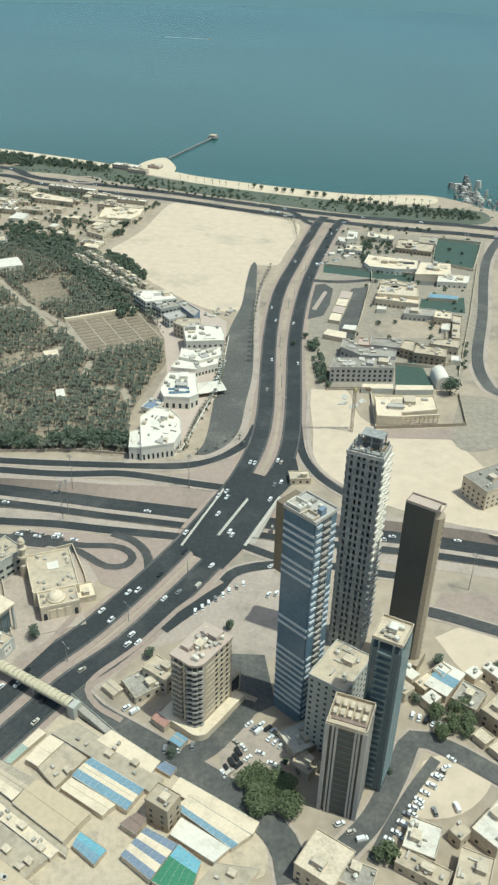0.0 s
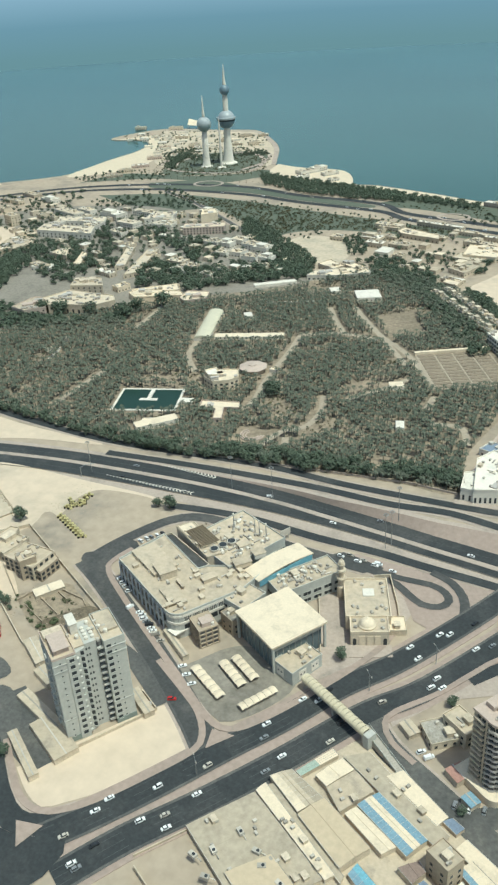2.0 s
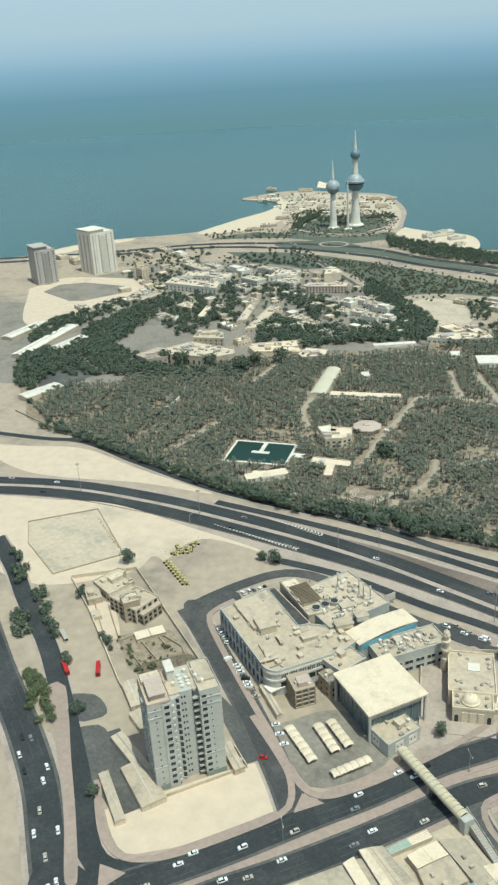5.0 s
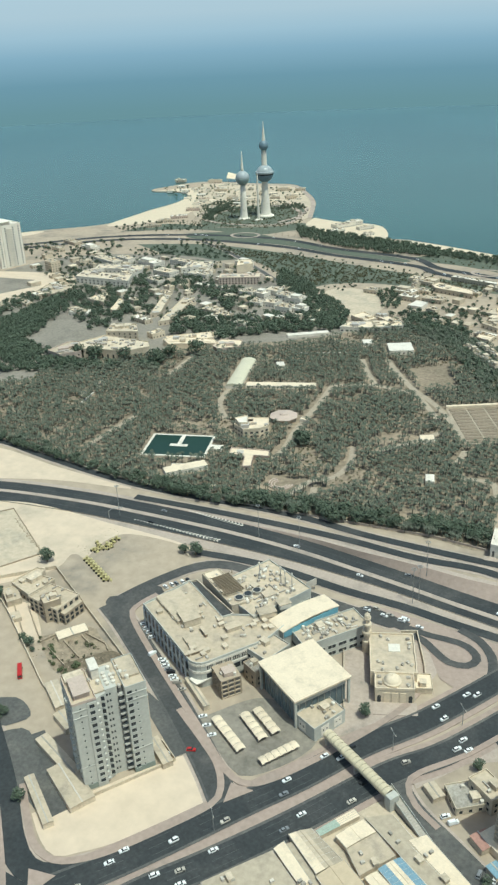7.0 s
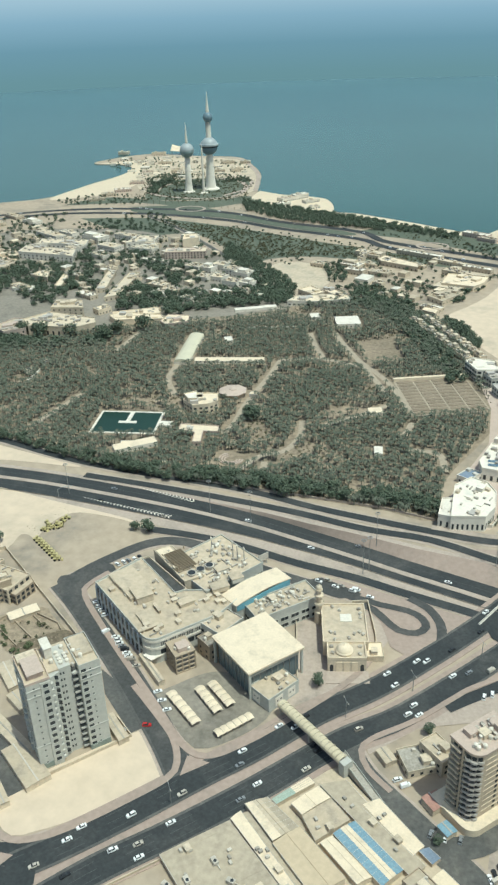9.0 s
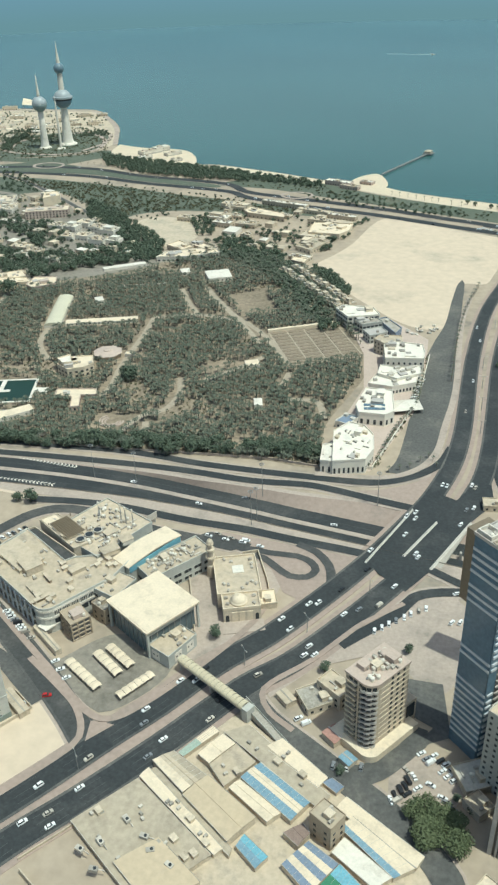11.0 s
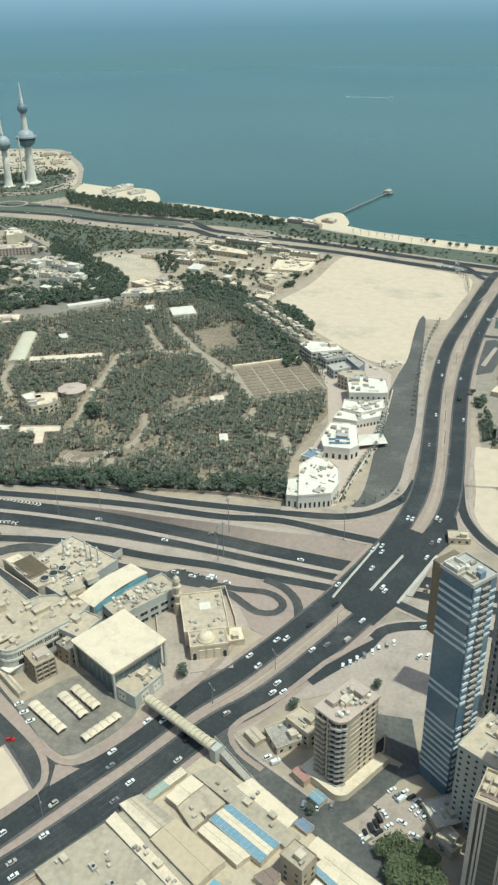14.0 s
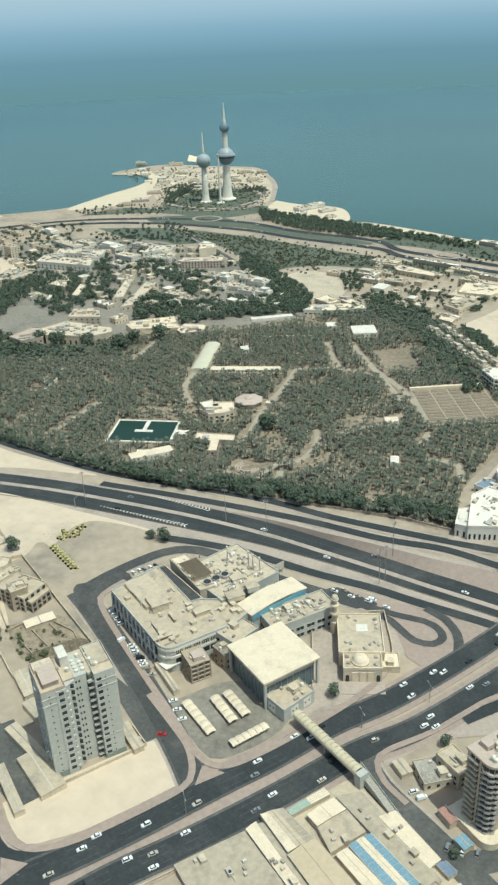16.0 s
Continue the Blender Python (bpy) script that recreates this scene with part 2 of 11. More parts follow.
# ---- ground, sea, far haze ----
COAST = [(3200, 500), (700, 1000), (339, 1122), (264, 1191), (172, 1189), (94, 1205), (6, 1236), (-69, 1267), (-114, 1300), (-132, 1358), (-159, 1326), (-188, 1320), (-297, 1370), (-396, 1410),
         (-438, 1416), (-485, 1512), (-578, 1529), (-632, 1548), (-687, 1705), (-748, 1814), (-828, 1919), (-934, 1922), (-1076, 1920), (-1138, 1816), (-1131, 1766), (-1053, 1767), (-1009, 1721), (-994, 1642), (-1004, 1541), (-1009, 1400), (-1108, 1307), (-1170, 1227), (-1195, 1116),
         (-1330, 960), (-3200, 300), (-3200, -900), (3200, -900)]
# trench of the expressway
EXPRESS = smooth_line([(-900, 240), (-700, 335), (-560, 405), (-473, 439), (-395, 452), (-318, 456), (-211, 456), (-160, 452.5), (-118, 447.5), (-88, 442), (-43, 434.5), (50, 418.5), (150, 402), (300, 361), (520, 278), (900, 138)], 8.0)
def dip(x):
    """Depth of the expressway below the ground: level in the west, six metres under the crossing."""
    u = min(1.0, max(0.0, (x + 270) / 170))
    return -6.0 * u * u * (3 - 2 * u)
E_N = normals(EXPRESS)
E_Z = [dip(p.x) - 0.02 for p in EXPRESS]
CUT_S = -16.5
CUT_N = [float(np.interp(p.x, (-340, -160, -120, -90, -45, 20, 70), (15.0, 15.5, 18.5, 21.0, 28.0, 28.0, 17.0))) for p in EXPRESS]      # top of the embankment
inner = [i for i, p in enumerate(EXPRESS) if -275 < p.x < 880]
hole = [(EXPRESS[i] + E_N[i] * CUT_S) for i in inner] + [(EXPRESS[i] + E_N[i] * CUT_N[i]) for i in reversed(inner)]
coast_line = smooth_line(COAST[2:-4], 12.0)
land = [(p.x, p.y) for p in coast_line]
setting("ground", sheet(COAST[:2] + land + COAST[-4:], 0.0, [[(p.x, p.y) for p in hole]]), M_GROUND, "dusty tan city ground between the streets", "ground")
setting("sea_wall", strip([Vector((*p, 0)) for p in COAST[:2]] + coast_line + [Vector((*p, 0)) for p in COAST[-4:-2]], 0, 0, 0.0, -3.0), M_KERB, "low sandy sea edge", "shore")
arc = [(4700 * math.sin(radians(a)), 4700 * math.cos(radians(a))) for a in range(-82, 83, 4)]
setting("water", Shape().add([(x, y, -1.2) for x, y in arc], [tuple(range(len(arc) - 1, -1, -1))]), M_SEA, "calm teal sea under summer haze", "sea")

# far haze: sea and sky melt together on a plain backdrop beyond everything else
M_HAZE = bpy.data.materials.new("far_haze")
M_HAZE.use_nodes = True
hn, hl = M_HAZE.node_tree.nodes, M_HAZE.node_tree.links
hn.remove(hn["Principled BSDF"])
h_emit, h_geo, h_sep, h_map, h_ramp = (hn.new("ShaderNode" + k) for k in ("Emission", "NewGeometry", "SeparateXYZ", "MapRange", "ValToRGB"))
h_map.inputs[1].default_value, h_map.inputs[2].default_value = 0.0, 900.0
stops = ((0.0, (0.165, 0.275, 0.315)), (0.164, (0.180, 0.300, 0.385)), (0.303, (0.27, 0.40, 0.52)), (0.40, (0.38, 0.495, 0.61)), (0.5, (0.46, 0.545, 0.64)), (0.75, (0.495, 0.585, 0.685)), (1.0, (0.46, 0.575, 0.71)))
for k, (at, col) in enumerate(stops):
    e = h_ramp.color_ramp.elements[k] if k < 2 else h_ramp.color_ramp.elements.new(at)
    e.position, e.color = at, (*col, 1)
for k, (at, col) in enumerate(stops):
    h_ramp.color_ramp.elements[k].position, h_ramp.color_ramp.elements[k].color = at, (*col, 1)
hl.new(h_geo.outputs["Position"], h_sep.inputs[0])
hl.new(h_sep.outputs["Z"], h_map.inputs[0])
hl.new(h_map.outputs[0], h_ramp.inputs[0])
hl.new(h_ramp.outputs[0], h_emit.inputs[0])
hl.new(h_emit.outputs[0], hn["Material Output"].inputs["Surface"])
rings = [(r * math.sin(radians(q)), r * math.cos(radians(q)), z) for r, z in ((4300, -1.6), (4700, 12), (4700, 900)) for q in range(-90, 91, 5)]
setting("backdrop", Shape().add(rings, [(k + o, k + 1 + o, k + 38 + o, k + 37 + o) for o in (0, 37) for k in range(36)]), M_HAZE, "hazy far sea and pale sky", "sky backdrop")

# ---- expressway ----
ez = E_Z
def band(name, a, b, z, material, label, category="road"):
    return setting(name, strip(EXPRESS, a, b, z), material, label, category)
band("road_express_north", 2.0, 14.5, [z + 0.06 for z in ez], M_ASPHALT, "dark asphalt expressway carriageway in a shallow cutting")
band("road_express_south", -16.3, -2.0, [z + 0.06 for z in ez], M_ASPHALT, "dark asphalt expressway carriageway in a shallow cutting")
setting("median_express", strip(EXPRESS, -2.0, 2.0, [z + 0.3 for z in ez], None, None, 0.5), M_KERB, "pale paved median strip between the carriageways", "median")
setting("embankment_express", strip(EXPRESS, 14.5, CUT_N, [z + 0.05 for z in ez], 0.06), M_PINK, "sloping pinkish block-paved embankment", "embankment")
setting("wall_express", strip(EXPRESS, -16.7, -16.5, [0.9] * len(ez), [z for z in ez]), M_CONC, "pale concrete retaining wall of the cutting", "wall")
setting("verge_express", strip(EXPRESS, -26.0, -16.7, 0.08, None, None, 0.3), M_KERB, "pale paved verge beside the cutting", "verge")
band("verge_north", CUT_N, [q + 4.0 for q in CUT_N], 0.07, M_KERB, "pale footway along the cutting", "verge")

layer = [0.10]
def road(name, pts, width, material=M_ASPHALT, label="dark asphalt street with pale kerbs", kerb=1.6, lanes=0, kerb_mat=None, far_width=None):
    line = smooth_line(pts)
    half = [width / 2 + ((far_width or width) - width) / 2 * i / len(line) for i in range(len(line))]
    layer[0] += 0.004
    if kerb:
        setting("pavement_" + name, strip(line, [-q - kerb for q in half], [q + kerb for q in half], layer[0], None, None, 0.3), kerb_mat or M_KERB, "pale kerb and footway along the street", "pavement")
    layer[0] += 0.004
    road_list.append((line, width, layer[0] + 0.3))
    ob = setting("road_" + name, strip(line, [-q for q in half], half, layer[0] + 0.3), material, label, "road")
    if width >= 15:
        dusty = Shape()
        for side in (-1, 1):
            strip(line, [side * (q - 0.1) for q in half], [side * (q - 0.1 - width * 0.085) for q in half], layer[0] + 0.305, None, dusty)
        setting("shoulder_" + name, dusty, M_WORN, "dusty grey road shoulder", "road")
    if lanes > 1:
        marks = Shape()
        nn, run = normals(line), 0.0
        for i in range(len(line) - 1):
            run += (line[i + 1] - line[i]).length
            for k in range(1, lanes):
                off = half[i] * (2 * k / lanes - 1)
                if int(run / 12) % 2 == 0:
                    strip(line[i:i + 2], off - 0.09, off + 0.09, layer[0] + 0.31, None, marks)
        if marks.f:
            tagged(new("lane_marking", marks.mesh("lane_marking", M_MARK)), "worn white dashed lane lines on asphalt", "road marking", "", "stuff")
    return ob
road_list = []

AVE_W = [(-191, 174), (-175, 193), (-157, 217), (-136, 247), (-119, 270), (-98, 302), (-73, 333), (-39, 388), (-15, 436), (6, 489), (19, 557), (26, 700), (38, 813), (60, 910), (91, 1040), (104, 1077)]
AVE_E = [(-175, 159.6), (-157, 186.6), (-136, 212.6), (-111.2, 246), (-81, 290), (-56, 318), (-15, 383), (5, 424), (25, 473), (39, 537), (49, 702), (63, 812), (83, 911), (117, 1042), (130, 1067)]
road("coast_north", [(-1500, 900), (-1097, 1162), (-935, 1293), (-784, 1350), (-619, 1360), (-497, 1317), (-356, 1285), (-304, 1238), (-226, 1211), (-103, 1172), (6, 1127), (123, 1086), (229, 1063), (319, 1042), (700, 920)], 14, lanes=4, kerb=0.8)
road("coast_south", [(-1500, 850), (-1077, 1139), (-918, 1268), (-765, 1315), (-595, 1307), (-480, 1272), (-343, 1241), (-297, 1207), (-220, 1176), (-100, 1139), (6, 1096), (120, 1056), (223, 1028), (311, 1008), (700, 880)], 14, lanes=4, kerb=0.8)
road("mall_street", [(-284, 350.5), (-278, 347), (-257, 333), (-205, 294), (-165, 261), (-146, 243)], 15, M_STREET)
road("mall_back_street", [(-282, 352), (-271, 379), (-253, 408), (-233, 418), (-206, 415), (-171, 407), (-140, 403), (-111, 400), (-137, 408), (-123, 405), (-105, 400)], 9, M_STREET)
road("bend_street", [(-79, 287), (-66, 273), (-47, 261), (-28, 249), (3, 228), (21, 209), (25, 191)], 13, M_WORN)
road("west_street", [(-464, 356), (-420, 331), (-384, 307), (-342, 282), (-313, 261), (-281, 236), (-248, 209), (-224, 186), (-209, 177), (-196, 179), (-183, 190)], 11.5, kerb=1.5)
road("west_avenue", [(-408, 288), (-347, 249), (-296, 219), (-263, 197), (-238, 176), (-218, 159), (-199, 143), (-184, 131)], 19, lanes=4, kerb=3)
road("east_street", [(340, 1060), (278, 929), (234, 764), (206, 663), (205, 611), (217, 602)], 10, M_WORN, kerb=4)
road("block_street", [(46, 205), (60, 220), (73, 242), (84, 261), (100, 255), (122, 239)], 10, M_WORN)
road("block_street_low", [(57, 200), (66, 215), (79, 234), (92, 250)], 5, M_WORN, kerb=0)
road("service_south", [(-262, 424), (-230, 427), (-198, 427), (-152, 421), (-112, 418.5), (-82, 414), (-41, 409), (-22, 405)], 7, kerb=1.0)
road("uturn", [(-108, 400), (-91, 398), (-74, 398), (-65, 394), (-61, 387), (-65, 380), (-75, 379), (-84, 385), (-93, 392), (-103, 395)], 5, M_STREET, kerb=1.0, kerb_mat=M_PINK)
road("slip_west", [(-76, 410), (-63, 404), (-54, 393), (-51, 382), (-50, 371)], 5.5, M_STREET, kerb=1.0, kerb_mat=M_PINK)
road("frontage_north", [(-760, 470), (-578, 503), (-521, 517), (-445, 504), (-349, 492), (-226, 495), (-164, 489), (-125, 487), (-79, 486), (-47, 486), (-28, 490), (-8, 503), (6, 521), (13, 544)], 7, kerb=2.0)
road("ramp_north", [(-345, 475), (-280, 478), (-217, 479), (-170, 478), (-121, 474), (-85, 476), (-66, 474), (-35, 467), (-2, 460)], 7, kerb=2)
road("slip_east", [(44, 549), (45, 509), (53, 482), (67, 462), (84, 446)], 6, kerb=2)
road("slip_south_east", [(-38.2, 328.5), (-30.1, 337.7), (-20.7, 347.8), (-11.2, 358.7), (-3, 374), (7, 380), (19, 383), (34, 385)], 7, kerb=2)
road("ramp_south_east", [(4, 401), (27, 389), (47, 385), (92, 376)], 6, kerb=2)
road("east_curve", [(101, 348), (118, 342), (132, 336), (146, 330)], 8, M_STREET)
road("park_street", [(-739.8, 1303.1), (-667.2, 1252.3), (-577.1, 1169.5), (-490.2, 1086.5)], 7, M_WORN, "grey street beside the green park", kerb=2)
road("coast_slip", [(91, 1040), (81, 1051), (65, 1091), (36, 1109)], 8)
road("school_street", [(69, 849), (102, 846), (138, 854)], 7, M_STREET)
road("avenue_west", AVE_W, 15.5, far_width=11.5, kerb=3, lanes=4, kerb_mat=M_PINK)
road("avenue_east", AVE_E, 15.5, far_width=11.5, kerb=3, lanes=4, kerb_mat=M_PINK)
band("lane_line_express", 8.1, 8.3, [z + 0.09 for z in ez], M_MARK, "white lane line of the expressway", "road marking")
band("lane_line_express_south", -9.3, -9.1, [z + 0.09 for z in ez], M_MARK, "white lane line of the expressway", "road marking")

M_DARKSOIL = mat("dark_brown_soil", (0.12, 0.10, 0.07), 0.95, 0.3, 0.05, 0.4, tint=(0.2, 0.16, 0.11))
lots = [0.10]
def ground_lot(name, pts, material, label, curved=True):
    lots[0] += 0.004
    return lot(name, pts, lots[0], material, label, curved)
ground_lot("sand_lot_north", [(-156, 922), (-123, 1001), (-95, 1121), (-39, 1118), (6, 1086), (63, 1054), (68, 1011), (48, 931), (37, 893), (9, 883), (2, 778), (-15, 760), (-46, 776), (-100, 841), (-140, 896)], M_SAND, "wide empty lot of pale bare sand")
ground_lot("sand_lot_apartment", [(-225, 201), (-212, 191), (-201, 187), (-192, 193), (-180, 204), (-165, 224), (-154, 240), (-153, 248), (-158, 257), (-169, 264), (-176, 262), (-192, 243), (-204, 227), (-216, 211)], M_SAND, "bare sandy lot with rounded kerb beside the flats")
ground_lot("sand_lot_west", [(-620, 380), (-489, 413), (-419, 436), (-341, 434), (-270, 429), (-264, 411), (-289, 366), (-339, 390), (-344, 364), (-398, 323), (-500, 340)], M_SAND, "bare sandy ground beside the expressway")
ground_lot("sand_lot_verge", [(-620, 470), (-564, 488), (-511, 506), (-438, 495), (-356, 486), (-421, 475), (-524, 448)], M_SAND, "bare sandy verge of the expressway")
ground_lot("sand_lot_site", [(55, 604), (55, 541), (54, 495), (75, 463), (102, 443), (145, 424), (168, 416), (179, 458), (156, 529), (116, 540), (93, 560), (85, 605)], M_SAND, "bare sandy building site")
ground_lot("sand_lot_curve", [(106, 327), (126, 336), (145, 326), (137, 296), (118, 300)], M_SAND, "patch of bare sand inside a street curve")
ground_lot("plaza_east", [(116, 362), (153, 359), (148, 338), (127, 342), (110, 348)], M_PINK, "pinkish paved apron beside the cutting")
ground_lot("garden_ground", [(-640, 560), (-611, 535), (-557, 526), (-489, 518), (-383, 501), (-298, 494), (-227, 497), (-143, 501), (-115, 502), (-79, 502), (-82, 561), (-63, 649), (-65, 708), (-103, 817), (-143, 899), (-216, 951), (-284, 967), (-368, 872), (-501, 786), (-596, 695), (-692, 616)], M_SOIL, "dry garden soil under the palm grove")
ground_lot("green_belt", [(-847, 1256), (-715, 1288), (-553, 1260), (-404, 1213), (-293, 1183), (-176, 1138), (-174, 1122), (-282, 1139), (-277, 1123), (-373, 1128), (-431, 1101), (-452, 1056), (-518, 1138), (-600, 1204), (-659, 1184), (-722, 1184)], M_LAWN, "dry green park beside the coast road")
ground_lot("shore_park", [(-941, 1340), (-810, 1395), (-674, 1383), (-609, 1439), (-527, 1394), (-412, 1348), (-330, 1325), (-363, 1278), (-276, 1260), (-188, 1224), (-105, 1190), (6, 1143), (95, 1109), (195, 1077), (301, 1062), (314, 1119), (204, 1136), (99, 1162), (6, 1194), (-109, 1244), (-199, 1301), (-291, 1341), (-387, 1376), (-427, 1397), (-556, 1470), (-636, 1501), (-666, 1464), (-765, 1425), (-893, 1427)], M_LAWN, "irrigated shore park behind the beach")
ground_lot("beach_north", [(-395, 1406), (-296, 1367), (-188, 1316), (-113, 1293), (-69, 1264), (6, 1233), (94, 1202), (172, 1186), (262, 1186), (252, 1148), (168, 1152), (91, 1167), (6, 1194), (-67, 1226), (-110, 1250), (-199, 1301), (-291, 1341), (-388, 1379)], M_BEACH, "narrow pale sandy beach")
ground_lot("beach_point", [(-1131, 1766), (-1057, 1775), (-1008, 1721), (-990, 1635), (-1001, 1535), (-1002, 1390), (-957, 1403), (-901, 1485), (-924, 1645), (-985, 1783), (-1045, 1837)], M_BEACH, "pale sandy spit and cove beach")
ground_lot("beach_west", [(-1191, 1113), (-1166, 1223), (-1105, 1302), (-1090, 1284), (-1133, 1186), (-1151, 1073)], M_BEACH, "pale beach behind the tower blocks")
ground_lot("marina_apron", [(-630, 1554), (-573, 1530), (-485, 1512), (-440, 1421), (-466, 1394), (-538, 1424), (-615, 1479)], M_BEACH, "paved waterfront apron")
ground_lot("point_paving", [(-1062, 1895), (-923, 1898), (-818, 1895), (-739, 1793), (-688, 1691), (-642, 1557), (-675, 1484), (-759, 1460), (-855, 1498), (-931, 1608)], M_RUBBLE, "pale sandy paved court round the towers")
ground_lot("point_lawn", [(-833, 1462), (-853, 1542), (-861, 1605), (-802, 1648), (-734, 1672), (-687, 1638), (-660, 1558), (-670, 1474), (-747, 1436), (-802, 1425)], M_LAWN, "green lawn ring at the foot of the towers")
ground_lot("parking_flats", [(-25, 347), (-6, 364), (17, 374), (27, 369), (25, 325), (12, 304), (-11, 328)], M_KERB, "dusty pale car park")
ground_lot("parking_towers", [(-6, 256), (5, 270), (18, 263), (28, 254), (17, 234), (6, 233), (-4, 238)], M_KERB, "dusty pale car park beside the towers")
ground_lot("parking_east", [(86, 249), (100, 253), (115, 242), (107, 229), (93, 221), (77, 223)], M_SAND, "dusty pale car park between houses")
ground_lot("parking_mall", [(-183, 286), (-157, 313), (-123, 302), (-124, 283), (-141, 262), (-154, 263)], M_TOWN, "dusty grey parking court under fabric shades")
ground_lot("mall_apron", [(-129, 347), (-117, 369), (-92, 392), (-78, 378), (-86, 340), (-105, 310), (-122, 300)], M_KERB, "pale paved apron beside the mosque")
ground_lot("yard_machines", [(-329, 380), (-329, 416), (-312, 428), (-267, 425), (-257, 399), (-280, 367), (-297, 358)], M_GROUND, "hard-packed dusty yard")
ground_lot("plot_walled", [(-459, 384), (-423, 424), (-362, 381), (-390, 338.5), (-436, 360.6)], M_RUBBLE, "empty walled plot of mottled grey sand", False)
ground_lot("north_town_ground", [(-1500, 800), (-943, 866), (-956, 1004), (-903, 1145), (-733, 1201), (-606, 1162), (-444, 1050), (-335, 931), (-368, 872), (-501, 786), (-596, 695), (-686, 609), (-1500, 420)], M_TOWN, "dusty grey ground between villas")
ground_lot("sand_hotel", [(-1007, 929), (-988, 1012), (-809, 1036), (-819, 912), (-856, 779)], M_SAND, "bare pale sand below the tower blocks")
ground_lot("lot_dark_hotel", [(-969, 921), (-976, 966), (-945, 992), (-866, 997), (-835, 973), (-849, 947), (-871, 902), (-890, 895)], M_TOWN, "grey surfaced parking lot", False)
ground_lot("court_palace", [(-687, 744), (-709, 836), (-680, 852), (-658, 824), (-644, 761), (-649, 741)], M_TOWN, "grey paved court with pale circle", False)
ground_lot("court_west", [(-677, 613), (-688, 633), (-692, 680), (-659, 681), (-634, 672), (-639, 635), (-628, 610), (-665, 605)], M_WORN, "grey paved yard", False)
ground_lot("roof_yard", [(-105, 251), (-68, 276), (-28, 246), (7, 222), (14, 209), (5, 190), (-87, 182)], M_TAN, "dusty concrete yard between warehouses")
lot("crossing", [(-30, 399), (-9, 458), (1, 484), (18, 476), (39, 517), (42, 477), (27, 452), (6, 401), (-8, 378), (-25, 391)], layer[0] + 0.33, M_ASPHALT, "asphalt crossing over the cutting", False)

def kerb_ring(name, pts, width, material=M_PINK):
    setting("pavement_" + name, strip(smooth_line(pts, 4.0), -width / 2, width / 2, layer[0] + 0.36, None, None, 0.35), material, "paved kerb strip round the block", "pavement")
kerb_ring("flats", [(-240, 213), (-227, 200), (-213, 188), (-200, 185), (-188, 191), (-177, 202), (-162, 222), (-151, 239), (-151, 249), (-159, 261), (-172, 271), (-196, 287)], 3.4)
kerb_ring("mall", [(-261, 371), (-266, 357), (-263, 345), (-232, 319), (-179, 279), (-154, 260), (-140, 257), (-127, 269), (-107, 299), (-89, 332), (-82, 357)], 3.6)
kerb_ring("corner_flats", [(-8, 368), (-28, 348), (-36, 337), (-51, 315), (-68, 296), (-71, 287), (-65, 277), (-52, 268.5)], 3.0)
kerb_ring("east_site", [(56, 604), (51, 541), (52, 502), (61, 478), (81, 455)], 3.0, M_KERB)
kerb_ring("villa_lot", [(22, 849), (16, 794), (14, 736), (13, 637), (7, 576), (2, 534), (-11, 508), (-35, 494), (-79, 491)], 5.0, M_KERB)
ground_lot("villa_parking", [(-30.8, 501.8), (-24.0, 525.9), (-20.1, 590.8), (-19.5, 640.9), (-14.6, 692.0), (-8.3, 733.8), (-0.2, 778.3), (4.1, 839.8), (9.4, 891.5), (15.6, 891.9), (13.1, 764.9), (11.5, 642.5), (6.8, 573.7), (-1.4, 530.8), (-15.0, 504.7)], M_GREYLOT, "grey asphalt lot and lane before the villas")
lot("junction_mall", [(-287.0, 350.5), (-288.0, 356.5), (-281.5, 360.5), (-275.0, 366.0), (-268.3, 379.3), (-258.0, 374.5), (-263.2, 362.0), (-264.8, 350.0), (-260.7, 338.2), (-268.4, 332.2)], layer[0] + 0.32, M_STREET, "grey asphalt junction behind the shops", True)
lot("lane_flats", [(-32.8, 253.6), (-25.0, 247.9), (-16.6, 245.2), (-7.7, 250.1), (0.9, 260.0), (11.9, 276.6), (5.1, 282.5), (-2.9, 270.2), (-10.8, 261.2), (-20.8, 255.2), (-28.1, 255.8)], layer[0] + 0.32, M_WORN, "worn asphalt lane beside the car park")
lot("island_west", [(-207, 177), (-194, 179), (-199, 166)], layer[0] + 0.5, M_PINK, "small paved traffic island", False)
lot("island_mall", [(-148, 254), (-136, 254), (-146, 242)], layer[0] + 0.5, M_PINK, "small paved traffic island", False)
lot("island_coast", [(101, 1036), (113, 1053), (87, 985), (72, 953)], layer[0] + 0.5, M_PINK, "narrow paved traffic island", False)

ground_lot("yard_flats", [(-260, 237), (-253, 246), (-234, 232), (-208, 214), (-217, 200), (-231, 206)], M_WORN, "grey asphalt yard beside the flats", False)
ground_lot("entry_flats", [(-293.8, 254.0), (-283.0, 259.3), (-273.2, 256.8), (-266.4, 251.2), (-269.5, 244.7), (-279.0, 238.4)], M_WORN, "patch of grey asphalt at the yard entry")
ground_lot("entry_yard", [(-274.7, 234.0), (-264.8, 242.4), (-254.9, 239.6), (-243.4, 229.9), (-236.9, 217.4), (-233.3, 205.8), (-235.8, 203.0), (-250.8, 211.3)], M_GREYLOT, "dusty grey asphalt yard beside the flats")
lot("wedge_west", [(-311.0, 252.2), (-266.2, 212.8), (-238.2, 187.4), (-214.2, 162.3), (-209.5, 165.0), (-232.8, 189.8), (-259.5, 215.7), (-301.4, 256.2)], layer[0] + 0.5, M_PINK, "pinkish paved wedge between two streets")
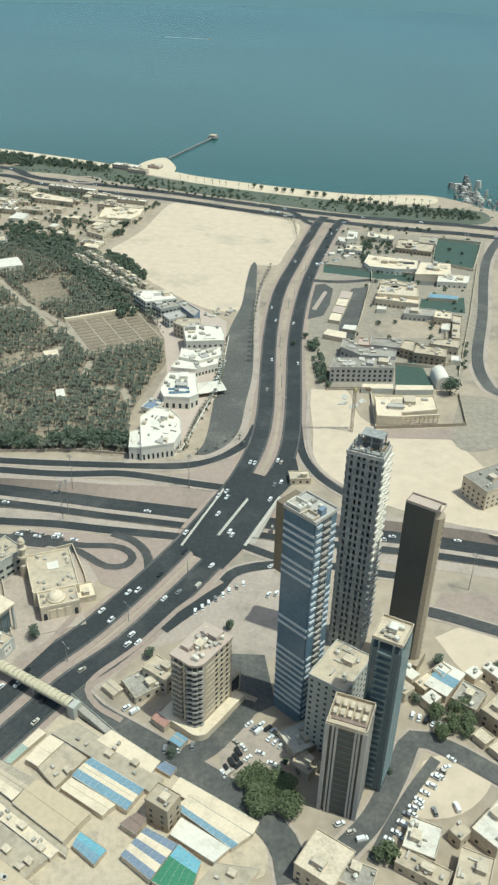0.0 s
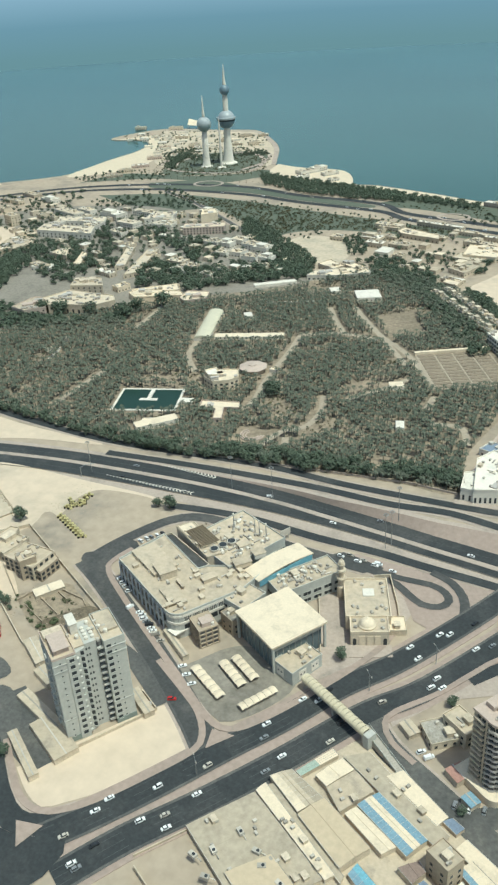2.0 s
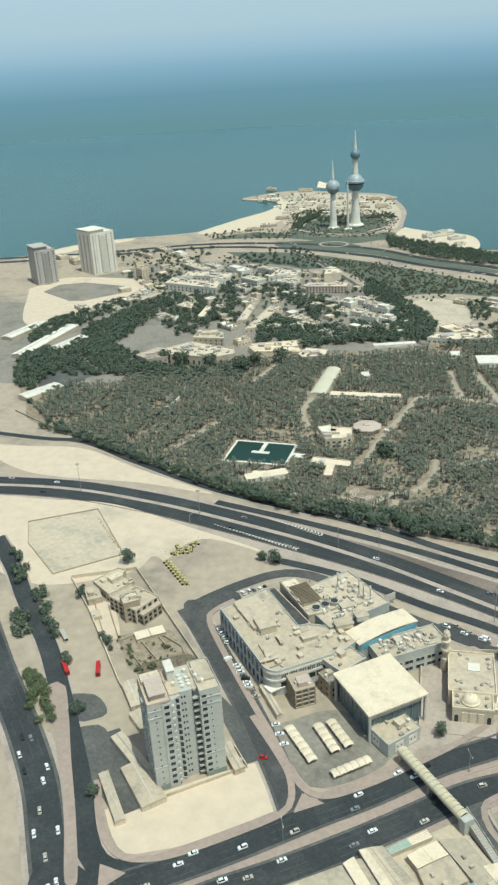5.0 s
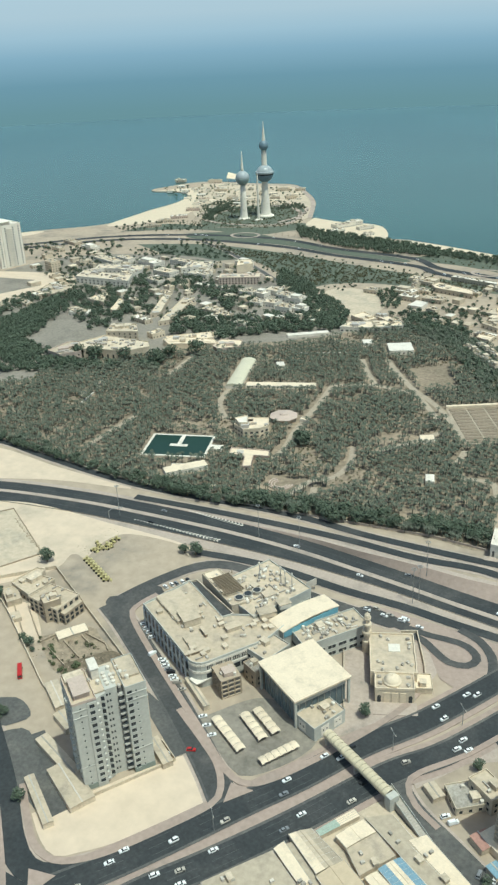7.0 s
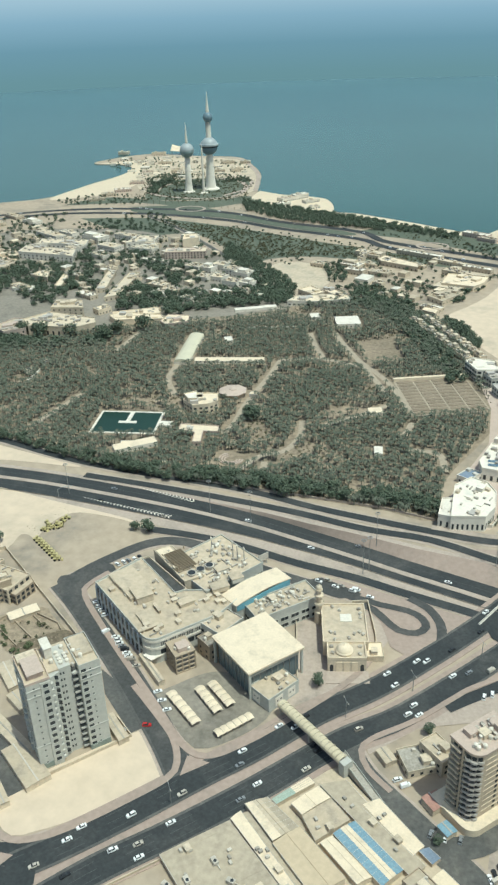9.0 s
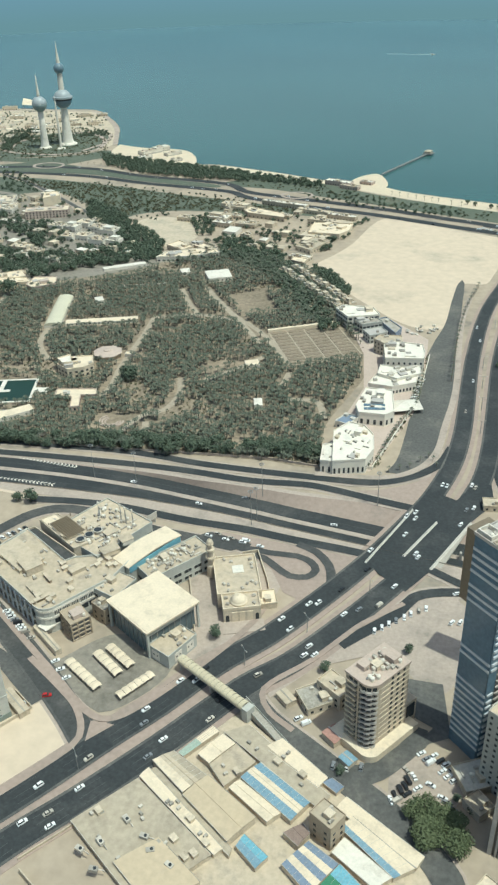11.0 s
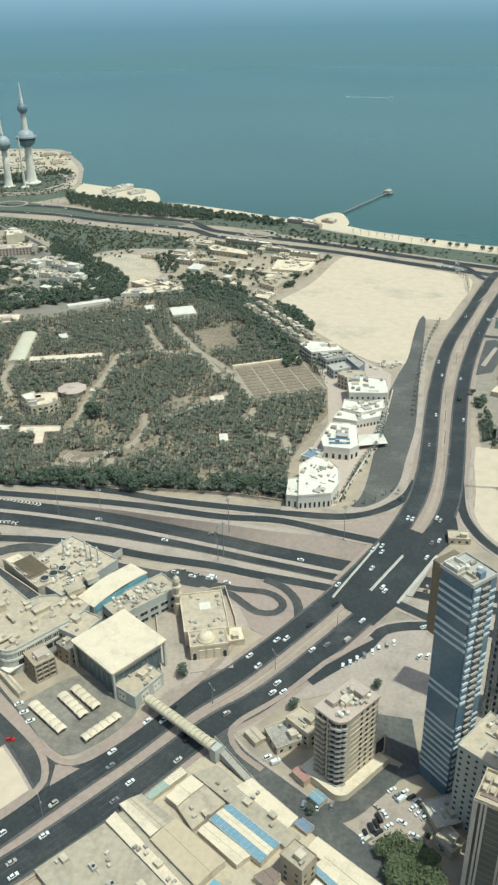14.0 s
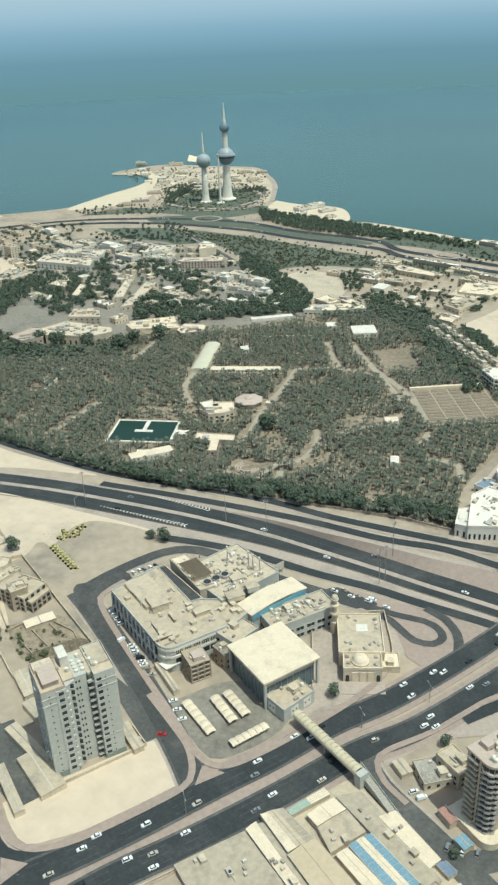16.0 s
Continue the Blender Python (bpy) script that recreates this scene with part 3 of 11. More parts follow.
ground_lot("verge_west", [(-429, 323), (-378, 296), (-322, 257), (-286, 231), (-290, 225), (-319, 242), (-364, 271), (-418, 297)], M_GROUND, "dusty planted strip between two streets")
ground_lot("wedge_north", [(-50, 475), (-32, 480), (-9, 494), (5, 512), (-4, 466), (-27, 471)], M_PINK, "pinkish paved wedge before the crossing")
ground_lot("garden_plot", [(-305, 306), (-282, 326), (-272, 322), (-253, 311), (-253, 306), (-273, 287), (-282, 288)], M_SOIL, "dark dry garden soil inside the plot wall")
ground_lot("yard_plot", [(-346, 324), (-331, 331), (-309, 313), (-303, 304), (-316, 303)], M_SAND, "bare sand yard inside the plot wall")
ground_lot("dark_soil_plot", [(-278, 290), (-256, 313), (-247, 306), (-261, 280), (-269, 282)], M_DARKSOIL, "dark brown soil behind the flats")
ground_lot("lawn_coast", [(-802, 1360), (-725, 1394), (-664, 1386), (-594, 1354), (-496, 1313), (-372, 1280), (-366, 1259), (-484, 1283), (-600, 1319), (-770, 1324)], M_LAWN, "green strip between the carriageways")
ground_lot("terrace_villas", [(-77, 500), (-42, 501), (-33, 534), (-18, 591), (-13, 652), (-14, 736), (-55, 782), (-100, 787), (-69, 695), (-61, 628), (-71, 570), (-76, 528)], M_PALEPINK, "pale paved terraces round the villas", False)
ground_lot("sand_belt", [(-422, 1052), (-409, 1087), (-370, 1092), (-325, 1050), (-320, 991), (-349, 969)], M_RUBBLE, "bare sandy lot beside a tree belt")
ground_lot("apron_loop", [(-125, 413), (-93, 410), (-65, 407), (-30, 402), (-30, 390), (-45, 371), (-56, 355), (-76, 364), (-89, 387), (-103, 394), (-122, 401)], M_PINK, "pinkish paved ground round the turning loop", False)
ground_lot("apron_hall", [(97, 541), (173, 548), (176, 530), (98, 530)], M_PINK, "pinkish paved strip before the hall", False)
ground_lot("east_dust", [(178, 600), (206, 590), (198, 531), (165, 514), (158, 537)], M_EASTDUST, "grey dusty ground beside the street")
ground_lot("yard_east_flats", [(-219, 292), (-200, 284), (-177, 269), (-174, 266), (-181, 257), (-207, 276)], M_WORN, "dusty grey yard beside the flats", False)
ground_lot("walk_mall", [(-216, 313), (-211, 318), (-197, 306), (-180, 292), (-184, 294), (-204, 308)], M_KERB, "pale paved footway before the shops", False)
lot("junction_west", [(-228, 154), (-235, 169), (-219, 172), (-206, 171), (-195, 173), (-183, 181), (-178, 171), (-180, 159), (-185, 150), (-176, 136), (-198, 124)], layer[0] + 0.32, M_ASPHALT, "dark asphalt junction of two avenues", False)
ground_lot("apron_flats", [(-27, 350), (-9, 368), (20, 380), (28, 365), (7, 355), (-5, 332), (-25, 323), (-48, 311), (-67, 286), (-71, 293), (-51, 319)], M_KERB, "dusty pale ground round the corner flats", False)
# asphalt lane, widened so its dark colour paints in the tower shadow
ground_lot("street_corner_flats", [(-12.2, 252.4), (-0.9, 262.3), (11.0, 274.2), (20.4, 279.7), (15.5, 312.0), (-2.6, 312.5), (0.8, 289.3), (12.0, 283.6), (2.0, 268.3), (-7.2, 257.7)], M_WORN, "grey asphalt lane beside the flats with painted tower shadow", False)

# ---- more surfaces ----
M_BLUEBAND = mat("pale_spandrel", (0.52, 0.55, 0.57), 0.5, 0.08, 0.1, 0.8)
M_BLACKGLASS = mat("black_glass", (0.105, 0.102, 0.09), 0.3, 0.12, 0.1, 1.0)
M_GREENGLASS = mat("green_glass", (0.125, 0.16, 0.17), 0.2, 0.12, 0.1, 1.0)
M_RAWCONC = mat("raw_concrete", (0.35, 0.35, 0.328), 0.9, 0.26, 0.08, 0.6)
M_FLATSTONE = mat("pale_tan_stone", (0.52, 0.44, 0.335), 0.8, 0.12, 0.07, 0.9, stain=(0.38, 0.32, 0.245), stain_scale=0.12, stain_from=0.52)
M_WARMTAN = mat("warm_tan_screed", (0.525, 0.425, 0.295), 0.9, 0.08, 0.05, 0.35, tint=(0.50, 0.41, 0.29), stain=(0.43, 0.355, 0.26), stain_scale=0.06, stain_from=0.55)
# leaf colour of the near groves, without the painted haze tint
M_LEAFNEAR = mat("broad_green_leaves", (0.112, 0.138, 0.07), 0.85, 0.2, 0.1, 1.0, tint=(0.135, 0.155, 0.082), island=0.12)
M_STONE = mat("tan_stone", (0.41, 0.335, 0.245), 0.75, 0.12, 0.07, 0.9)
M_GREYROOF = mat("grey_roof", (0.37, 0.34, 0.29), 0.9, 0.2, 0.06, 0.7, random_shade=0.15, stain=(0.25, 0.225, 0.185), stain_scale=0.12, stain_from=0.48)
M_AC = mat("equipment_grey", (0.48, 0.44, 0.375), 0.6, 0.12, 0.3, 1.0, random_shade=0.3)
M_REDPINK = mat("terracotta_roof", (0.42, 0.24, 0.19), 0.85, 0.15, 0.1, 0.8)
M_SHEDBLUE = mat("blue_sheet_roof", (0.22, 0.34, 0.41), 0.55, 0.16, 0.08, 1.0)
M_SHEDGREEN = mat("green_sheet_roof", (0.07, 0.23, 0.13), 0.55, 0.16, 0.08, 1.0)
M_SHEDTEAL = mat("teal_sheet_roof", (0.20, 0.42, 0.50), 0.55, 0.16, 0.08, 1.0)
M_COURT = mat("green_court", (0.068, 0.105, 0.086), 0.85, 0.12, 0.05, 0.7)
M_POOL = mat("pool_water", (0.022, 0.050, 0.036), 0.3, 0.1, 0.05, 0.5)
M_TRUNK = mat("palm_trunk", (0.17, 0.13, 0.09), 0.95, 0.2, 0.5, 3.0)
# distance haze is put into this leaf colour as a bluish tint
M_LEAFHAZE = mat("hazed_tree_leaves", (0.088, 0.116, 0.078), 0.85, 0.2, 0.1, 1.0, tint=(0.108, 0.132, 0.092), island=0.12)
M_PALM = mat("palm_fronds", (0.102, 0.12, 0.088), 0.85, 0.25, 0.02, 0.6, tint=(0.125, 0.132, 0.098), island=0.22)
M_BUSH = mat("dry_shrub", (0.085, 0.105, 0.06), 0.9, 0.25, 0.05, 0.8, tint=(0.15, 0.12, 0.07), island=0.35)
M_CARWHITE = mat("white_car_paint", (0.78, 0.78, 0.76), 0.3, 0.03, 0.5, 2.0)
M_CARGREY = mat("grey_car_paint", (0.22, 0.23, 0.24), 0.3, 0.05, 0.5, 2.0)
M_CARDARK = mat("dark_car_paint", (0.03, 0.032, 0.036), 0.3, 0.05, 0.5, 2.0)
M_CARRED = mat("red_car_paint", (0.42, 0.03, 0.03), 0.3, 0.05, 0.5, 2.0)
M_TYRE = mat("tyre_rubber", (0.02, 0.02, 0.02), 0.9, 0.1, 1.0, 4.0)
M_YELLOW = mat("yellow_machine_paint", (0.47, 0.41, 0.20), 0.5, 0.12, 0.4, 2.0)
M_STEEL = mat("galvanised_steel", (0.38, 0.39, 0.38), 0.45, 0.12, 0.5, 2.0, metal=0.6)
M_FABRIC = mat("shade_fabric", (0.735, 0.62, 0.46), 0.9, 0.06, 0.2, 1.0, stain=(0.56, 0.47, 0.35), stain_scale=0.11, stain_from=0.48)
M_BRIDGE = mat("cream_bridge_canopy", (0.62, 0.54, 0.38), 0.8, 0.1, 0.2, 1.0)
M_TILEBLUE = mat("blue_mosaic_discs", (0.12, 0.19, 0.24), 0.3, 0.2, 0.25, 1.2, tint=(0.24, 0.30, 0.32))
M_TILEGREY = mat("pale_mosaic_discs", (0.38, 0.42, 0.43), 0.3, 0.15, 0.25, 1.2)
M_ROCK = mat("grey_rock", (0.26, 0.25, 0.23), 0.95, 0.25, 0.15, 1.0)
M_FIELD = mat("ploughed_rows", (0.27, 0.22, 0.16), 0.95, 0.22, 0.05, 0.6)
M_PATH = mat("garden_path", (0.40, 0.34, 0.26), 0.95, 0.15, 0.04, 0.5)
# shade of rooms and recesses, put into a dark base colour
M_SHADEDARK = mat("painted_dark_shade", (0.18, 0.175, 0.165), 0.95, 0.15, 0.3, 1.0)
M_GREYGREEN = mat("grey_green_balcony", (0.16, 0.20, 0.20), 0.6, 0.12, 0.1, 0.8)
M_RUST = mat("rusty_steel", (0.24, 0.17, 0.11), 0.7, 0.2, 0.4, 2.0)
M_BRIGHT = mat("bright_white_render", (0.755, 0.70, 0.60), 0.8, 0.05, 0.06, 0.7, stain=(0.60, 0.57, 0.50), stain_scale=0.14, stain_from=0.52)
M_GREENSTONE = mat("green_stone", (0.27, 0.31, 0.27), 0.7, 0.12, 0.2, 1.0)

M_REDBROWN = mat("dusty_red_brown_sheet", (0.27, 0.20, 0.165), 0.8, 0.15, 0.1, 0.9)
M_SLATE = mat("slate_blue_sheet", (0.21, 0.26, 0.33), 0.6, 0.14, 0.08, 1.0)
M_PALEGREEN = mat("faded_green_sheet", (0.38, 0.46, 0.38), 0.7, 0.15, 0.08, 1.0)

M_FOAM = mat("sea_foam", (0.48, 0.58, 0.58), 0.9, 0.2, 0.05, 0.4)
M_TILEGREEN = mat("sea_green_mosaic", (0.26, 0.33, 0.33), 0.3, 0.18, 0.25, 1.2)
M_GLASSHOUSE = mat("pale_glazing", (0.60, 0.56, 0.42), 0.7, 0.1, 0.1, 1.0)
M_PALECONC = mat("pale_concrete", (0.55, 0.52, 0.46), 0.85, 0.12, 0.08, 0.8)
M_STONEPALE = mat("beige_grey_render", (0.46, 0.43, 0.39), 0.85, 0.08, 0.06, 0.7)



def on_side(s, w, d, side, a0, a1, z0, z1, p0, p1):
    """A box on one side of a block: along it from a0 to a1, standing out from p0 to p1."""
    if side == "F":
        return s.box(a0, a1, d / 2 + p0, d / 2 + p1, z0, z1)
    if side == "B":
        return s.box(-a1, -a0, -d / 2 - p1, -d / 2 - p0, z0, z1)
    if side == "R":
        return s.box(-w / 2 - p1, -w / 2 - p0, a0, a1, z0, z1)
    return s.box(w / 2 + p0, w / 2 + p1, -a1, -a0, z0, z1)


shared = {}
def piece(name, key, make, material, parent, m=None, label=""):
    """A part whose mesh is shared between all alike pieces."""
    full = (name, key, material.name)
    if full not in shared:
        shared[full] = make().mesh(name, material)
    ob = new(name, shared[full])
    ob.parent = parent
    if m is not None:
        ob.matrix_basis = m
    return tagged(ob, label) if label else ob


def side_pose(w, d, side, a, z):
    """The pose of a piece on a side: its x runs along the side, its y points outwards."""
    if side == "F":
        return pose(a, d / 2, z)
    if side == "B":
        return pose(-a, -d / 2, z, 0, 0, 180)
    if side == "R":
        return pose(-w / 2, a, z, 0, 0, 90)
    return pose(w / 2, -a, z, 0, 0, -90)


def pane(w, h):
    """A window: dark glass between a proud frame, sill and head."""
    return Shape().box(-w / 2, w / 2, -0.25, 0.04, 0, h)


def sill(w):
    return Shape().box(-w / 2 - 0.15, w / 2 + 0.15, -0.02, 0.3, -0.18, 0.0)


def parapet(s, w, d, z, up=1.0, t=0.3):
    s.box(-w / 2, w / 2, d / 2 - t, d / 2, z, z + up)
    s.box(-w / 2, w / 2, -d / 2, -d / 2 + t, z, z + up)
    s.box(-w / 2, -w / 2 + t, -d / 2 + t, d / 2 - t, z, z + up)
    return s.box(w / 2 - t, w / 2, -d / 2 + t, d / 2 - t, z, z + up)


def ac_shape():
    return Shape().box(-0.9, 0.9, -0.6, 0.6, 0.2, 1.4).round(0, 0, [(0.45, 1.4), (0.45, 1.5)], 8).box(-0.8, 0.8, -0.5, 0.5, 0, 0.2)


def duct_shape():
    return Shape().box(-2.2, 2.2, -0.4, 0.4, 0.3, 0.9).box(-2.2, -1.5, -0.4, 0.4, 0, 0.3).box(1.5, 2.2, -0.4, 0.4, 0, 0.3)


def roof_gear(ob, w, d, z, rnd, n, stair=True, mats=None):
    """Stair head, air conditioners and tanks on a roof, each a part."""
    if stair:
        sw, sd = min(5.0, w * 0.3), min(4.0, d * 0.35)
        sx, sy = rnd.uniform(-0.25, 0.25) * w, rnd.uniform(-0.2, 0.2) * d
        part("stair_head", Shape().box(sx - sw / 2, sx + sw / 2, sy - sd / 2, sy + sd / 2, z, z + 2.6).box(sx - sw / 2 - 0.2, sx + sw / 2 + 0.2, sy - sd / 2 - 0.2, sy + sd / 2 + 0.2, z + 2.6, z + 2.85), mats or M_CREAM, ob)
    for _ in range(n):
        x, y, k = rnd.uniform(-0.42, 0.42) * w, rnd.uniform(-0.42, 0.42) * d, rnd.choice((0, 0, 0, 1, 2))
        if k == 0:
            piece("ac_unit", 0, ac_shape, M_AC, ob, pose(x, y, z, 0, 0, rnd.choice((0, 90))))
        elif k == 1:
            piece("water_tank", 0, lambda: Shape().round(0, 0, [(0.9, 0.3), (1.0, 0.5), (1.0, 1.9), (0.5, 2.2), (0.3, 2.3)], 10).box(-0.8, 0.8, -0.8, 0.8, 0, 0.3), M_WHITE, ob, pose(x, y, z))
        else:
            piece("duct", 0, duct_shape, M_AC, ob, pose(x, y, z, 0, 0, rnd.choice((0, 90))))


def house(cx, cy, w, d, ang, h, wall=M_CREAM, roof=M_TAN, seed=0, label="", windows=1, gear=3, name="house", group="", upper=0.0, win_w=1.5, win_h=1.6, bay=4.2, story=3.6, plain=False):
    """A flat-roofed house: walls, parapet, roof, windows and roof equipment. windows: 1 small joined panes, 2 each window a part."""
    rnd = random.Random(seed * 7 + int(cx * 3 + cy))
    ob = thing(name, label or "flat-roofed cream rendered house with roof parapet", "house", cx, cy, 0, ang, group)
    part("wall", Shape().box(-w / 2, w / 2, -d / 2, d / 2, 0, h), wall, ob)
    if not plain:
        part("parapet", parapet(Shape(), w + 0.3, d + 0.3, h - 0.25, 1.1), wall, ob)
    part("roof", Shape().box(-w / 2 + 0.16, w / 2 - 0.16, -d / 2 + 0.16, d / 2 - 0.16, h, h + 0.12), roof, ob)
    if windows:
        joined = Shape()
        for side, run in (("F", w), ("R", d), ("B", w), ("L", d)):
            n = max(1, int(run / bay))
            for k in range(n):
                a = (k + 0.5) / n * run - run / 2
                for f in range(max(1, int((h - 0.4) / story))):
                    z = f * story + 1.1
                    if windows == 2 and side in "FR":
                        win = piece("window", (win_w, win_h), lambda: pane(win_w, win_h), M_DARK, ob, side_pose(w, d, side, a, z))
                    else:
                        on_side(joined, w, d, side, a - win_w / 2, a + win_w / 2, z, z + win_h, -0.2, 0.05)
        if joined.f:
            tagged(part("glazing", joined, M_DARK, ob), "", "", "", "stuff")
    top = h + 0.12
    if upper:
        uw, ud, ux, uy = w * upper, d * upper, w * rnd.uniform(-0.15, 0.15), d * rnd.uniform(-0.15, 0.15)
        part("upper_storey", Shape().box(ux - uw / 2, ux + uw / 2, uy - ud / 2, uy + ud / 2, top, top + 3.3).box(ux - uw / 2 - 0.2, ux + uw / 2 + 0.2, uy - ud / 2 - 0.2, uy + ud / 2 + 0.2, top + 3.3, top + 3.7), wall, ob)
    if math.hypot(cx, cy) > 640:
        clutter = Shape()
        for _ in range(gear * 2):
            x, y, a, b = rnd.uniform(-0.4, 0.4) * w, rnd.uniform(-0.4, 0.4) * d, rnd.uniform(0.6, 1.8), rnd.uniform(0.5, 1.4)
            clutter.box(x - a, x + a, y - b, y + b, top, top + rnd.uniform(0.7, 2.2))
        if clutter.f and not plain:
            tagged(part("roof_clutter", clutter, M_AC, ob), "", "", "", "stuff")
        gear = 0
    roof_gear(ob, w, d, top, rnd, gear, stair=not upper and w > 8 and not plain)
    return ob


def long_wall(name, pts, h, material, label, t=0.35, closed=False):
    ob = thing(name, label, "wall", 0, 0)
    loop = list(pts) + ([pts[0]] if closed else [])
    for a, b in zip(loop, loop[1:]):
        mid, ln = ((a[0] + b[0]) / 2, (a[1] + b[1]) / 2), math.dist(a, b)
        if ln > 0.5:
            p = part("wall_panel", Shape().box(-ln / 2, ln / 2, -t / 2, t / 2, 0, h).box(-ln / 2, ln / 2, -t / 2 - 0.08, t / 2 + 0.08, h, h + 0.15), material, ob)
            p.matrix_basis = pose(*mid, 0.1, 0, 0, math.degrees(math.atan2(b[1] - a[1], b[0] - a[0])))
    return ob


def shed(cx, cy, w, d, ang, h, roof, wall=M_CREAM, label="", stripes=None, name="warehouse", pitch=1.0, group="", gear=0, seed=1):
    """A warehouse: walls, low pitched sheet roof in bays, ridge cap; stripes alternates two roof colours along its width."""
    ob = thing(name, label or "low warehouse with pale sheet roof", "warehouse", cx, cy, 0, ang, group)
    part("wall", Shape().box(-w / 2, w / 2, -d / 2, d / 2, 0, h), wall, ob)
    n = len(stripes) if stripes else 1
    for k in range(n):
        y0, y1 = -d / 2 + d * k / n, -d / 2 + d * (k + 1) / n
        lift = lambda y: h + 0.15 + pitch * (1 - abs(y) / (d / 2))
        s = Shape()
        ym = [y0] + ([0.0] if y0 < 0 < y1 else []) + [y1]
        for a, b in zip(ym, ym[1:]):
            s.add([(-w / 2 - 0.4, a, lift(a)), (w / 2 + 0.4, a, lift(a)), (w / 2 + 0.4, b, lift(b)), (-w / 2 - 0.4, b, lift(b)),
                   (-w / 2 - 0.4, a, lift(a) - 0.16), (w / 2 + 0.4, a, lift(a) - 0.16), (w / 2 + 0.4, b, lift(b) - 0.16), (-w / 2 - 0.4, b, lift(b) - 0.16)],
                  [(0, 1, 2, 3), (7, 6, 5, 4), (0, 4, 5, 1), (1, 5, 6, 2), (2, 6, 7, 3), (3, 7, 4, 0)])
        part("roof_sheet", s, stripes[k] if stripes else roof, ob)
    if not stripes:
        part("ridge_cap", Shape().box(-w / 2 - 0.4, w / 2 + 0.4, -0.35, 0.35, h + pitch + 0.1, h + pitch + 0.28), M_AC, ob)
    if gear:
        roof_gear(ob, w, d, h + 0.3 + pitch * 0.6, random.Random(seed), gear, stair=False)
    return ob


def inside(p, poly):
    x, y, hit = p[0], p[1], False
    for (x0, y0), (x1, y1) in zip(poly, poly[1:] + poly[:1]):
        if (y0 > y) != (y1 > y) and x < (x1 - x0) * (y - y0) / (y1 - y0) + x0:
            hit = not hit
    return hit


def ring_wall(s, pts, z0, z1, t=0.4):
    """A thin wall along the edge of a plan (counter-clockwise), mitred at the corners, as one closed ring."""
    n = len(pts)
    def offset(q):
        out = []
        for i in range(n):
            a, b, c = Vector(pts[i - 1]), Vector(pts[i]), Vector(pts[(i + 1) % n])
            u, v = (b - a).normalized(), (c - b).normalized()
            m = Vector((u.y + v.y, -u.x - v.x))
            m = m.normalized() / max(0.35, abs(m.normalized().dot(Vector((u.y, -u.x)))))
            out.append((b.x + m.x * q, b.y + m.y * q))
        return out
    outer, inner_ = offset(t / 2), offset(-t / 2)
    verts = [(x, y, z) for loop, z in ((outer, z0), (outer, z1), (inner_, z1), (inner_, z0)) for x, y in loop]
    return s.add(verts, [(a * n + i, a * n + (i + 1) % n, ((a + 1) % 4) * n + (i + 1) % n, ((a + 1) % 4) * n + i) for a in range(4) for i in range(n)])


def on_edge(p, q, u, z):
    """The pose of a piece on the edge of a plan that runs counter-clockwise: x along it, y outwards."""
    return pose(p[0] + (q[0] - p[0]) * u, p[1] + (q[1] - p[1]) * u, z, 0, 0, math.degrees(math.atan2(q[1] - p[1], q[0] - p[0])) + 180)


